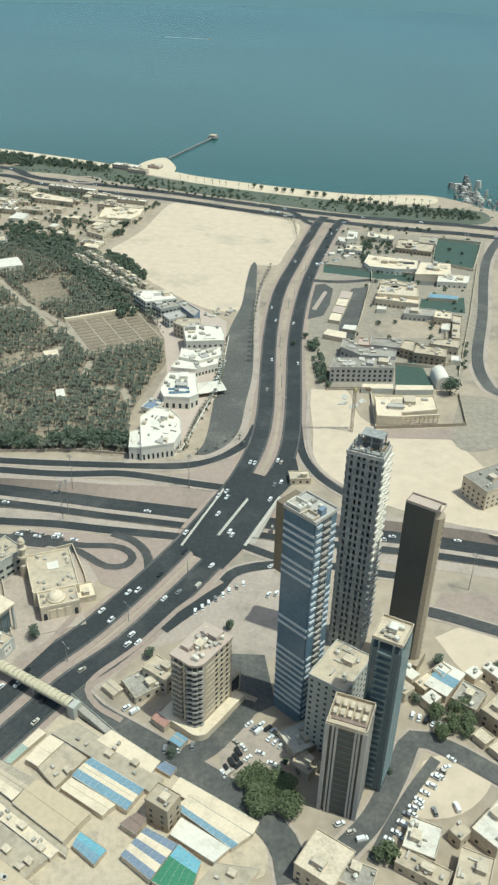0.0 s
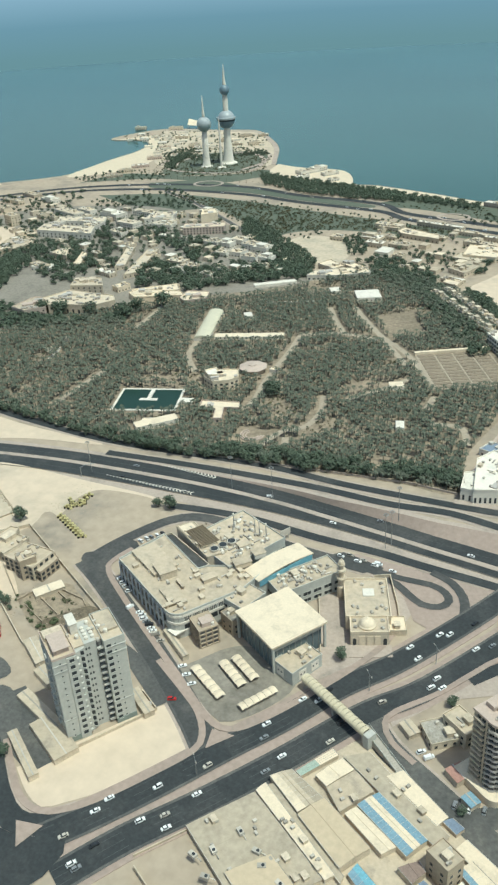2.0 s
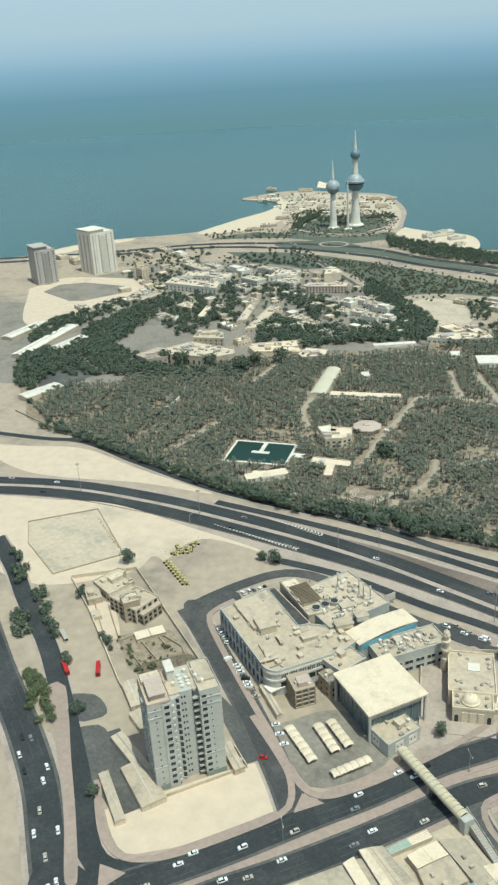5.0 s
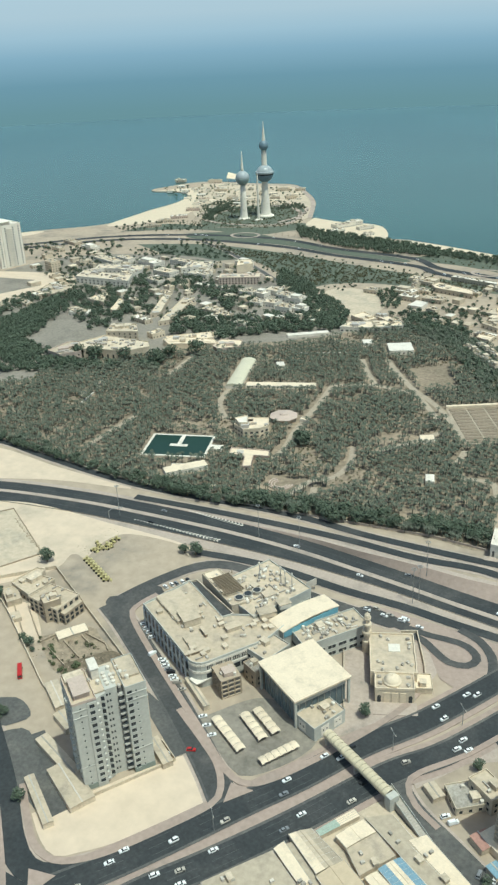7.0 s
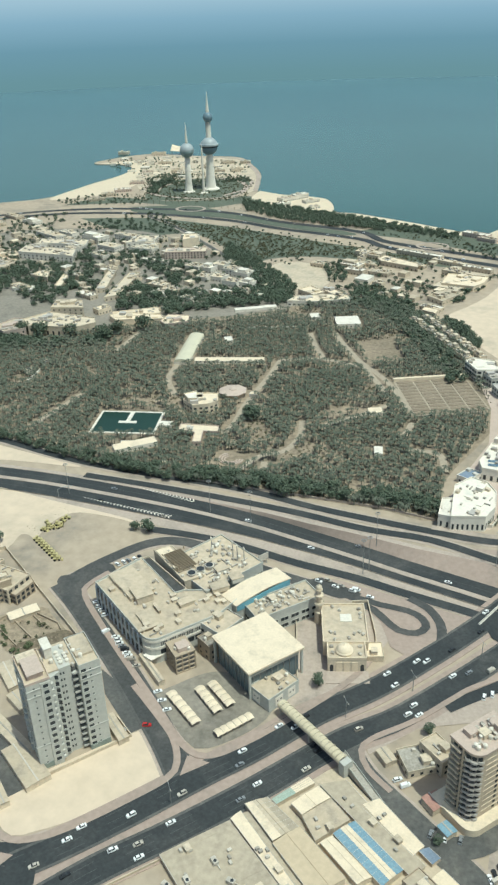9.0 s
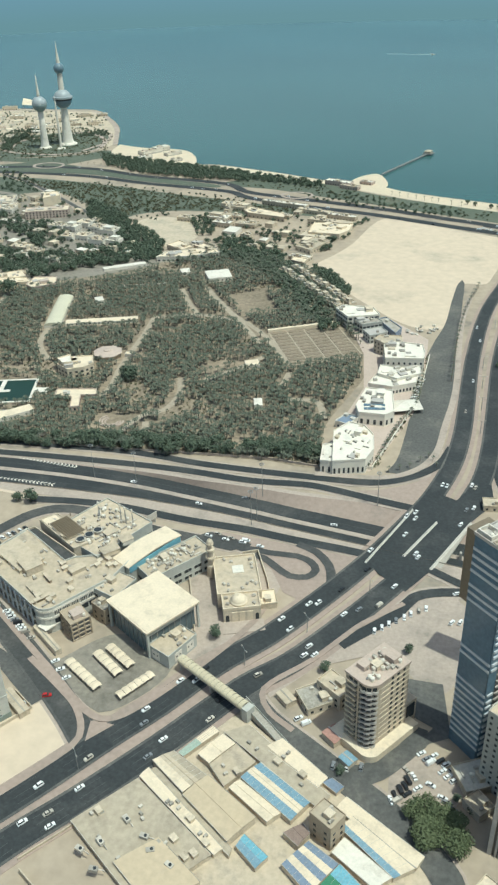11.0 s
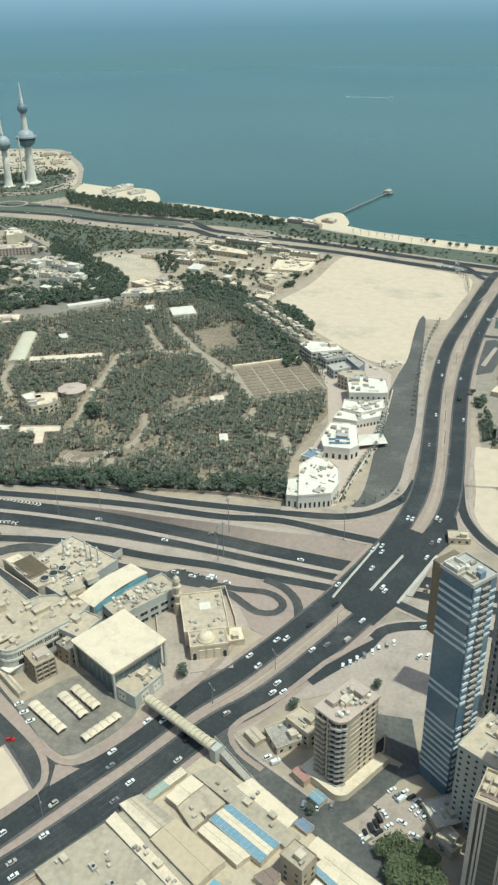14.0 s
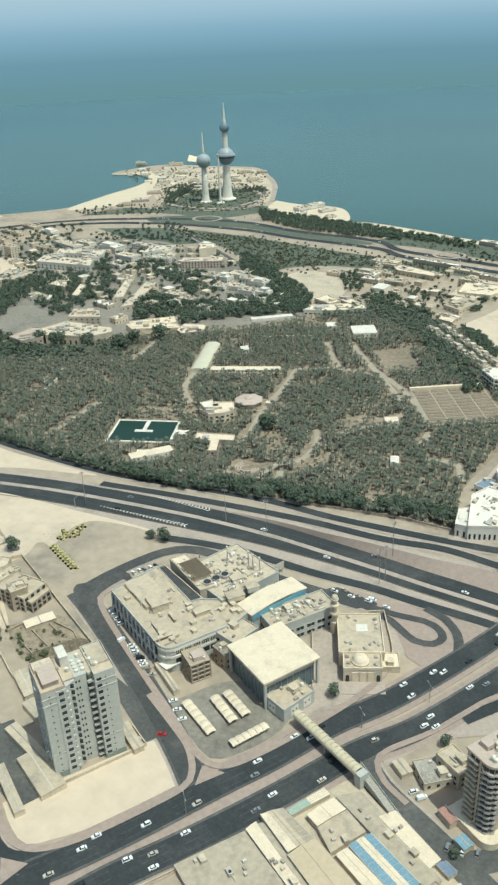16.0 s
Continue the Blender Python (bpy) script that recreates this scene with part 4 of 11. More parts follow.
def plan_block(name, label, pts, h, wall=M_CREAM, roof=M_TAN, category="building", bay=4.5, win=(1.6, 1.8), story=3.8, rim=1.1, group="", seed=1, gear=0, steps=True):
    """A building on a free plan (counter-clockwise): walls, parapet, roof and a window to each bay and storey."""
    ox, oy = sum(p[0] for p in pts) / len(pts), sum(p[1] for p in pts) / len(pts)
    loc = [(x - ox, y - oy) for x, y in pts]
    ob = thing(name, label, category, ox, oy, 0, 0, group)
    part("wall", Shape().prism(loc, 0, h), wall, ob)
    part("roof", Shape().prism([(x * 0.985, y * 0.985) for x, y in loc], h, h + 0.14), roof, ob)
    if rim:
        part("parapet", ring_wall(Shape(), loc, h - 0.3, h + rim), wall, ob)
    far = math.hypot(ox, oy) > 560
    r = random.Random(seed + int(abs(ox * 3 + oy * 5)))
    if win:
        joined = Shape()
        for p, q in zip(loc, loc[1:] + loc[:1]):
            n = int(math.dist(p, q) / bay)
            for k in range(n):
                for f in range(max(1, int(h / story))):
                    at = on_edge(p, q, (k + 0.5) / n, f * story + 1.1)
                    if far:
                        one = pane(*win)
                        joined.add([at @ Vector(v) for v in one.v], one.f)
                    else:
                        piece("window", win, lambda: pane(*win), M_DARK, ob, at)
        if joined.f:
            tagged(part("glazing", joined, M_DARK, ob), "", "", "", "stuff")
    xs, ys = [p[0] for p in loc], [p[1] for p in loc]
    area = (max(xs) - min(xs)) * (max(ys) - min(ys)) * 0.5
    turn = math.degrees(math.atan2(loc[1][1] - loc[0][1], loc[1][0] - loc[0][0]))
    clutter = Shape()
    for _ in range(gear):
        x, y = r.uniform(min(xs), max(xs)), r.uniform(min(ys), max(ys))
        if not inside((x * 1.12, y * 1.12), loc):
            continue
        k = r.choice((0, 0, 1, 2))
        if far:
            a, b, c = r.uniform(0.8, 2.6), r.uniform(0.8, 2.2), r.uniform(0.8, 2.4)
            clutter.box(x - a, x + a, y - b, y + b, h + 0.14, h + 0.14 + c, turn)
        elif k == 0:
            piece("ac_unit", 0, ac_shape, M_AC, ob, pose(x, y, h + 0.14, 0, 0, turn + r.choice((0, 90))))
        elif k == 1:
            piece("roof_box", (0,), roof_box_shape, M_CREAM, ob, pose(x, y, h + 0.14, 0, 0, turn + r.choice((0, 90))))
        else:
            piece("duct", 0, duct_shape, M_AC, ob, pose(x, y, h + 0.14, 0, 0, turn + r.choice((0, 90))))
    if clutter.f:
        tagged(part("roof_clutter", clutter, M_AC, ob), "", "", "", "stuff")
    for k in range(min(5, int(area / 160)) if rim and steps else 0):
        for _ in range(12):
            a, b = r.uniform(2.5, 6.0), r.uniform(2.0, 4.5)
            x, y = r.uniform(min(xs), max(xs)), r.uniform(min(ys), max(ys))
            if all(inside((x + u * a * 1.5, y + v * a * 1.5), loc) for u, v in ((1, 0), (-1, 0), (0, 1), (0, -1))):
                up = r.choice((0.6, 0.9, 2.6, 3.2))
                part("roof_step", Shape().box(x - a, x + a, y - b, y + b, h + 0.14, h + up, turn).box(x - a - 0.15, x + a + 0.15, y - b - 0.15, y + b + 0.15, h + up, h + up + 0.2, turn), r.choice((wall, M_CREAM, M_STONEPALE)), ob)
                break
    return ob


def plan_shed(name, label, quad, h, stripes, pitch=0.8, gear=0, group="", wall=M_CREAM):
    """A shed on a four-cornered plan a, b, c, d: its low ridge runs as a to b does, and its roof is laid in stripes from ab to dc."""
    ox, oy = sum(p[0] for p in quad) / 4, sum(p[1] for p in quad) / 4
    a, b, c, d = (Vector((x - ox, y - oy, 0)) for x, y in quad)
    ob = thing(name, label, "warehouse" if name == "warehouse" else name, ox, oy, 0, 0, group)
    part("wall", Shape().prism([(p.x * 0.985, p.y * 0.985) for p in (a, b, c, d)], 0, h), wall, ob)
    rise = lambda v: Vector((0, 0, h + 0.12 + pitch * (1 - abs(2 * v - 1))))
    n = len(stripes)
    ribs = max(4, int((b - a).length / 3.0))
    seams = Shape()
    for k in range(n):
        cuts = [k / n] + ([0.5] if k / n < 0.5 < (k + 1) / n else []) + [(k + 1) / n]
        s = Shape()
        for v0, v1 in zip(cuts, cuts[1:]):
            p, q, r, t = a.lerp(d, v0) + rise(v0), b.lerp(c, v0) + rise(v0), b.lerp(c, v1) + rise(v1), a.lerp(d, v1) + rise(v1)
            low = Vector((0, 0, 0.16))
            s.add([p, q, r, t, p - low, q - low, r - low, t - low], [(0, 1, 2, 3), (7, 6, 5, 4), (0, 4, 5, 1), (1, 5, 6, 2), (2, 6, 7, 3), (3, 7, 4, 0)])
            for m in range(1, ribs):
                u = m / ribs
                seams.bar(p.lerp(q, u) + Vector((0, 0, 0.02)), t.lerp(r, u) + Vector((0, 0, 0.02)), 0.06, 3)
        part("roof_sheet", s, stripes[k], ob)
    along = (b - a).normalized()
    tagged(part("seams", seams, stripes[0] if n == 1 else M_AC, ob), "", "", "", "stuff")
    for p, q, v in ((a, b, 0), (d, c, 1)):
        part("gutter", Shape().bar(p + rise(v), q + rise(v), 0.16, 4), M_AC, ob)
    if pitch > 0.45:
        part("ridge_cap", Shape().bar(a.lerp(d, 0.5) + rise(0.5), b.lerp(c, 0.5) + rise(0.5), 0.22, 6), stripes[n // 2], ob)
    r = random.Random(int(ox * 7 + oy))
    turn = math.degrees(math.atan2(along.y, along.x))
    for _ in range(gear):
        u, v = r.uniform(0.06, 0.94), r.uniform(0.1, 0.9)
        p = a.lerp(b, u).lerp(d.lerp(c, u), v) + rise(v)
        if r.random() < 0.6:
            piece("ac_unit", 0, ac_shape, M_AC, ob, pose(p.x, p.y, p.z, 0, 0, turn + r.choice((0, 90))))
        else:
            piece("roof_box", (0,), roof_box_shape, M_CREAM, ob, pose(p.x, p.y, p.z, 0, 0, turn))
    return ob


def roof_box_shape():
    return Shape().box(-1.6, 1.6, -1.2, 1.2, 0, 1.9).box(-1.8, 1.8, -1.4, 1.4, 1.9, 2.1)


def leaf_crown(rnd, r, h, n=150, lumps=6, size=0.9):
    """A broad tree crown: many small tilted leaf clumps over several uneven lumps, with gaps."""
    s = Shape()
    centres = [(rnd.uniform(-0.45, 0.45) * r, rnd.uniform(-0.45, 0.45) * r, h * rnd.uniform(0.4, 0.75), rnd.uniform(0.45, 0.62) * r) for _ in range(lumps)]
    for _ in range(n):
        cx, cy, cz, cr = rnd.choice(centres)
        v = Vector((rnd.gauss(0, 1), rnd.gauss(0, 1), rnd.gauss(0.25, 0.8))).normalized() * cr * rnd.uniform(0.75, 1.05)
        c = Vector((cx + v.x, cy + v.y, max(h * 0.1, cz + v.z * 0.85)))
        nrm = (v.normalized() + Vector((rnd.uniform(-0.5, 0.5), rnd.uniform(-0.5, 0.5), rnd.uniform(0, 0.6)))).normalized()
        u = nrm.orthogonal().normalized()
        u.rotate(Euler((0, 0, rnd.uniform(0, 6))))
        q = nrm.cross(u).normalized()
        a, b = size * rnd.uniform(0.5, 1.1), size * rnd.uniform(0.4, 0.9)
        s.add([c - u * a, c - q * b + nrm * 0.12, c + u * a, c + q * b + nrm * 0.12], [(0, 1, 2, 3)])
    return s


def trunk_shape(h, r, rnd, limbs=4):
    s = Shape().round(0, 0, [(r * 1.4, 0), (r, h * 0.15), (r * 0.7, h * 0.5), (r * 0.3, h * 0.62)], 6)
    for k in range(limbs):
        a = 2 * math.pi * k / limbs + rnd.uniform(-0.4, 0.4)
        s.bar((0, 0, h * 0.35), (math.cos(a) * h * 0.25, math.sin(a) * h * 0.25, h * 0.65), r * 0.35, 4)
    return s


tree_rnd = random.Random(5)
TREES = []
for k in range(5):
    TREES.append((trunk_shape(8.0, 0.3, tree_rnd).mesh("trunk", M_TRUNK), leaf_crown(tree_rnd, 4.2, 7.5, 480, 9, 0.6).mesh("crown", M_LEAFHAZE)))


def tree(x, y, size=1.0, label="", seed=0, group="street trees", flat=1.0):
    ob = thing("tree", label or "dark green broad-crowned tree with a dense canopy", "tree", x, y, 0.1, (x * 37 + y * 11) % 360, group)
    ob.scale = (size, size, size * flat)
    trunk, crown = TREES[int(abs(x * 3 + y * 7 + seed)) % 5]
    for nm, me in (("trunk", trunk), ("crown", crown)):
        new(nm, me).parent = ob
    return ob


def palm_arrays(rnd, fronds=9, h=5.0, reach=2.7):
    """Vertices and faces of one date palm: a tapered trunk and arching fronds of two bent leaves each."""
    s = Shape()
    s.round(0, 0, [(0.3, 0), (0.22, h * 0.5), (0.25, h)], 5)
    for k in range(fronds):
        a = 2 * math.pi * k / fronds + rnd.uniform(-0.25, 0.25)
        c, sn_, rr, up = math.cos(a), math.sin(a), reach * rnd.uniform(0.8, 1.1), rnd.uniform(0.3, 1.1)
        pts = [(0.15, h), (rr * 0.5, h + up), (rr, h + up - 1.1 * rnd.uniform(0.6, 1.4))]
        wide = (0.12, 0.34, 0.06)
        verts = []
        for (r, z), w in zip(pts, wide):
            verts += [(c * r - sn_ * w, sn_ * r + c * w, z - w * 0.35), (c * r + sn_ * w, sn_ * r - c * w, z - w * 0.35)]
        s.add(verts, [(0, 2, 3, 1), (2, 4, 5, 3)])
    return s


def scatter(name, shapes, places, material, label, category):
    """Many copies of small shapes joined into one object, for what nobody could count."""
    vv, ff, k = [], [], 0
    ready = [(np.array(s.v), s.f) for s in shapes]
    for i, (x, y, z, size, turn) in enumerate(places):
        v, f = ready[i % len(ready)]
        c, s_ = math.cos(turn) * size, math.sin(turn) * size
        vv.append(np.column_stack([v[:, 0] * c - v[:, 1] * s_ + x, v[:, 0] * s_ + v[:, 1] * c + y, v[:, 2] * size + z]))
        ff += [tuple(j + k for j in face) for face in f]
        k += len(v)
    me = bpy.data.meshes.new(name)
    me.from_pydata(np.concatenate(vv).tolist(), [], ff)
    me.materials.append(material)
    return tagged(new(name, me), label, category, "", "stuff")

# ---- high towers ----
def blue_tower(cx, cy, w, d, ang, h):
    ob = thing("office_tower", "tall blue glass tower with pale horizontal bands and balconies", "tower", cx, cy, 0, ang)
    fl = h / 32
    part("shaft", Shape().box(-w / 2 + 0.9, w / 2 - 0.3, -d / 2 + 0.5, d / 2 - 0.5, 0, h - 0.2), M_BLUE, ob, "blue reflective curtain wall")
    # dark slab behind the balconies paints the shade between them
    part("balcony_back", Shape().box(-w / 2 + 0.6, -w / 2 + 0.9, -d / 2 + 1.2, d / 2 - 2.4, 0, h - 0.4), M_SHADEDARK, ob, "balcony back wall painted dark as shade")
    part("side_slab", Shape().box(w / 2 - 0.3, w / 2 + 4.2, -d / 2 + 2, d / 2 - 0.6, h * 0.7, h + 0.6), M_BROWN, ob, "bronze-brown side slab")
    part("core_wall", Shape().box(w / 2 - 0.3, w / 2 + 0.6, -d / 2 + 2, d / 2 - 3.5, 0, h * 0.70), M_GREYWALL, ob)
    part("roof", parapet(Shape().box(-w / 2 + 0.6, w / 2, -d / 2, d / 2 - 0.5, h, h + 0.4), w, d, h - 0.2, 1.5, 0.35), M_STONEPALE, ob, "pale grey roof slab with parapet")
    part("roof_frame", parapet(Shape(), w * 0.42, d * 0.42, h + 0.4, 2.0, 0.5), M_WHITE, ob).matrix_basis = pose(w * 0.26, d * 0.2, 0)
    part("roof_frame", parapet(Shape(), w * 0.36, d * 0.3, h + 0.4, 1.4, 0.4), M_CREAM, ob).matrix_basis = pose(-w * 0.22, d * 0.33, 0)
    part("plant_room", Shape().box(-w * 0.4, -w * 0.28, -d * 0.1, d * 0.12, h + 0.4, h + 3.4), M_SLATE, ob)
    roof_gear(ob, w * 0.8, d * 0.8, h + 0.4, random.Random(3), 10, False)
    plain = (0, 1, 12, 13, 14, 17, 18, 19, 20, 21, 22, 26, 31)
    for f in range(32):
        z = f * fl
        if f not in plain:
            piece("spandrel", ("f", round(w, 1)), lambda: Shape().box(-w / 2 + 0.5, w / 2 - 0.4, 0, 0.35, 0, 1.35), M_BLUEBAND, ob, pose(0, d / 2 - 0.5, z))
        piece("balcony", ("b", round(d, 1)), lambda: Shape().box(-1.2, 0.0, -d * 0.16, d * 0.10, -0.2, 0.0).box(-1.2, -1.0, -d * 0.16, d * 0.10, 0, 1.0), M_STONEPALE, ob, pose(-w / 2 + 0.6, 0, z + 0.4))
        if f % 9 not in (4, 5):
            piece("balcony", ("c", round(d, 1)), lambda: Shape().box(-0.8, 0.0, -d / 2 + 0.8, -d * 0.22, 0, 1.0), M_BLUEBAND, ob, pose(-w / 2 + 0.6, 0, z + 0.4))
        if f not in (12, 13, 14):
            piece("balcony", ("e", round(d, 1)), lambda: Shape().box(-0.9, 0.0, d * 0.2, d / 2 - 1.2, 0, 1.2), M_BLUEBAND, ob, pose(-w / 2 + 0.6, 0, z + 0.3 + 0.5 * (f % 2)))
    part("glass_strip", Shape().box(-w / 2 + 0.3, -w / 2 + 0.62, -d / 2 + 0.6, -d * 0.2, 0, h - 0.4), M_BLUE, ob, "blue glass strip")
    part("glass_strip", Shape().box(-w / 2 + 0.3, -w / 2 + 0.62, d * 0.13, d / 2 - 0.6, 0, h - 0.4), M_BLUE, ob, "blue glass strip")
    return ob


def raw_tower(cx, cy, w, d, ang, h):
    ob = thing("unfinished_tower", "unfinished raw concrete tower with open window holes", "tower", cx, cy, 0, ang)
    n, fl = 29, h / 29
    # solid block whose dark colour stands for the shade indoors
    part("core", Shape().box(-w / 2 + 2.2, w / 2 - 2.2, -d / 2 + 2.2, d / 2 - 2.2, 0, h - fl * 1.5), M_SHADEDARK, ob, "solid core painted dark as interior shade")
    for f in range(n + 1):
        piece("floor_slab", (round(w, 1), round(d, 1)), lambda: Shape().box(-w / 2, w / 2, -d / 2, d / 2, -0.22, 0.22), M_RAWCONC, ob, pose(0, 0, f * fl))
    cols = 6
    for k in range(cols):
        a = -w / 2 + (k + 0.5) / cols * w
        wide = 1.05 if k % 2 == 0 else 0.6
        for side in "FB":
            s = Shape()
            on_side(s, w, d, side, a - wide, a + wide, 0, h, -1.1, -0.05)
            part("pier", s, M_RAWCONC, ob)
    for f in range(n):
        z = f * fl
        piece("upstand", round(w, 1), lambda: Shape().box(-w / 2, w / 2, d / 2 - 1.0, d / 2 - 0.1, 0.2, 1.2).box(-w / 2, w / 2, -d / 2 + 0.1, -d / 2 + 1.0, 0.2, 1.2), M_RAWCONC, ob, pose(0, 0, z))
        if f > 2:
            shift = 0.25 * (f % 2)
            for a in (-d * 0.33, 0.02 * d, d * 0.36):
                piece("balcony", 1, lambda: Shape().prism([(-1.5, -1.5), (0.2, -2.3), (0.2, 2.2), (-0.8, 2.2)], -0.15, 1.1), M_WHITE if f > n * 0.5 else M_RAWCONC, ob, pose(-w / 2 + 0.1, a + shift, z))
    for k in range(4):
        s = Shape()
        a = -d / 2 + (k + 0.5) / 4 * d
        on_side(s, w, d, "R", a - 1.2, a + 1.2, 0, h, -1.1, -0.05)
        on_side(s, w, d, "L", a - 0.9, a + 0.9, 0, h, -1.1, -0.05)
        part("pier", s, M_RAWCONC, ob)
    part("lift_core", Shape().box(-w * 0.22, w * 0.14, -d * 0.36, -d * 0.02, h, h + 6.6), M_SHADEDARK, ob)
    part("lift_roof", Shape().box(-w * 0.34, w * 0.26, -d * 0.44, d * 0.08, h + 6.6, h + 7.2).box(-w * 0.30, w * 0.10, -d * 0.40, 0, h + 3.2, h + 3.6), M_RAWCONC, ob)
    for x, y in ((-0.32, -0.42), (0.24, -0.42), (-0.32, 0.06), (0.24, 0.06), (-0.04, 0.06), (-0.04, -0.42)):
        part("roof_column", Shape().box(x * w - 0.35, x * w + 0.35, y * d - 0.35, y * d + 0.35, h, h + 6.6), M_RAWCONC, ob)
    part("upper_band", Shape().box(-w / 2 - 0.1, w / 2 + 0.1, d / 2 - 0.4, d / 2 + 0.1, h - 1.2, h + 0.9).box(-w / 2 - 0.1, -w / 2 + 0.4, -d / 2, d / 2, h - 1.2, h + 0.9), M_PALECONC, ob, "pale concrete top beam")
    stack = random.Random(44)
    for _ in range(26):
        x, y, a, b = stack.uniform(-0.42, 0.42) * w, stack.uniform(-0.42, 0.42) * d, stack.uniform(0.3, 1.6), stack.uniform(0.2, 0.9)
        part("timber_stack", Shape().box(x - a, x + a, y - b, y + b, h + 0.22, h + 0.22 + stack.uniform(0.3, 1.3), stack.uniform(0, 180)), stack.choice((M_RUST, M_PALECONC, M_STONE)), ob)
    part("top_frame", parapet(Shape(), w * 0.9, d * 0.9, h + 0.2, 1.3, 0.4), M_RAWCONC, ob)
    for x, y in ((-0.4, -0.4), (0.4, -0.4), (0.4, 0.4), (-0.4, 0.4), (0.0, 0.42), (0.42, 0.0)):
        part("column_stub", Shape().box(x * w - 0.4, x * w + 0.4, y * d - 0.4, y * d + 0.4, h, h + 3.0), M_RAWCONC, ob)
    return ob


def black_tower(cx, cy, w, d, ang, h):
    ob = thing("dark_tower", "slim black glass tower with tan stone side and pink roof", "tower", cx, cy, 0, ang)
    part("shaft", Shape().box(-w / 2 + 2.5, w / 2, -d / 2 + 0.3, d / 2, 0, h), M_BLACKGLASS, ob, "black glass curtain wall")
    part("stone_side", Shape().prism([(-w / 2 + 2.5, -d / 2), (-w / 2 + 2.5, d / 2 - 0.3), (-w / 2 + 0.4, d / 2 - 1.2), (-w / 2 - 0.8, 0.1 * d), (-w / 2 - 0.6, -0.3 * d), (-w / 2 + 0.6, -d / 2)], 0, h - 4), M_STONE, ob, "tan stone bow front")
    for f in range(int((h - 6) / 3.4)):
        piece("balcony", 2, lambda: Shape().prism([(0.9, -d / 2 - 0.2), (0.9, d / 2 - 1.4), (-0.9, 0.14 * d), (-1.4, 0), (-0.9, -0.32 * d)], 0, 1.0), M_STONE if f < 22 else M_BROWN, ob, pose(-w / 2 + 0.3, 0, f * 3.4 + 3))
    part("roof", parapet(Shape().box(-w / 2 + 2.5, w / 2, -d / 2 + 0.3, d / 2, h, h + 0.3), w, d - 0.2, h, 1.3), M_PALEPINK, ob, "pale pink roof terrace")
    part("podium", Shape().box(-w / 2 - 2, w / 2 + 2, -d / 2 - 2, d / 2 + 2, 0, 6), M_STONE, ob)
    return ob


def green_tower(cx, cy, w, d, ang, h):
    ob = thing("residential_tower", "dark green glass tower with stacked balconies and white roof", "tower", cx, cy, 0, ang)
    part("shaft", Shape().box(-w / 2, w / 2, -d / 2, d / 2, 0, h - 4).box(-w / 2 + 0.2, w / 2 - 4, -d / 2 + 0.2, d / 2 - 4, h - 4, h), M_GREENGLASS, ob, "dark green glass")
    for f in range(int(h / 3.5) - 1):
        z = f * 3.5 + 3
        piece("balcony", 4, lambda: Shape().box(-2.6, 3.4, 0, 1.1, 0, 1.0), M_GREYGREEN, ob, pose(0, d / 2, z))
        piece("floor_band", 4, lambda: Shape().box(-d / 2, d / 2, 0, 0.2, 0, 0.5), M_GREYGREEN, ob, side_pose(w, d, "R", 0, z + 1.6))
    for a in (-w / 2 + 0.6, -w * 0.22, w * 0.24, w / 2 - 0.6):
        s = Shape()
        on_side(s, w, d, "F", a - 0.35, a + 0.35, 0, h, 0, 0.45)
        part("pier", s, M_GREYGREEN, ob)
    part("roof", parapet(Shape().box(-w / 2, w / 2, -d / 2, d / 2, h, h + 0.3), w, d, h + 0.3, 1.2), M_CREAM, ob, "cream roof with parapet")
    roof_gear(ob, w * 0.8, d * 0.8, h + 0.3, random.Random(9), 9, True, M_WHITE)
    return ob


def brown_tower(cx, cy, w, d, ang, h):
    ob = thing("apartment_tower", "bronze glass tower with tan stone ribs and stepped crown", "tower", cx, cy, 0, ang)
    part("shaft", Shape().box(-w / 2 + 0.6, w / 2 - 0.6, -d / 2 + 0.6, d / 2 - 0.6, 0, h), M_BLACKGLASS, ob, "dark bronze glass")
    for a, t in ((-0.46, 0.9), (-0.32, 0.45), (-0.24, 0.45), (0.22, 0.45), (0.31, 0.45), (0.46, 0.9)):
        s = Shape()
        on_side(s, w, d, "F", a * w - t, a * w + t, 0, h + 1, -0.7, 0.25)
        part("rib", s, M_STONEPALE, ob)
    for a in (-0.45, -0.2, 0.05, 0.3, 0.46):
        s = Shape()
        on_side(s, w, d, "R", a * d - 0.8, a * d + 0.8, 0, h + 0.6, -0.7, 0.15)
        part("rib", s, M_STONEPALE, ob)
    for f in range(int(h / 3.4)):
        z = f * 3.4 + 2.0
        piece("floor_band", ("bf", 1), lambda: Shape().box(-w * 0.22, w * 0.2, 0, 0.2, 0, 0.5), M_GREYGREEN, ob, pose(0, d / 2 - 0.6, z))
        piece("spandrel", ("br", 1), lambda: Shape().box(-d / 2 + 0.6, d / 2 - 0.6, 0, 0.45, 0, 1.3), M_STONEPALE, ob, side_pose(w - 1.2, d, "R", 0, z))
    part("roof", parapet(Shape().box(-w / 2, w / 2, -d / 2, d / 2, h, h + 0.4), w, d, h + 0.4, 1.6, 0.4), M_TAN, ob, "tan stone roof terrace")
    for k in range(5):
        for row in (-0.3, 0.0):
            part("roof_pergola", Shape().box(-w * 0.4 + k * w * 0.18, -w * 0.4 + k * w * 0.18 + 1.6, row * d, row * d + 3.2, h + 0.4, h + 2.6), M_CREAM, ob)
    part("terracotta_strip", Shape().box(-w * 0.42, w * 0.42, d * 0.17, d * 0.3, h + 0.4, h + 0.9), M_REDBROWN, ob)
    return ob


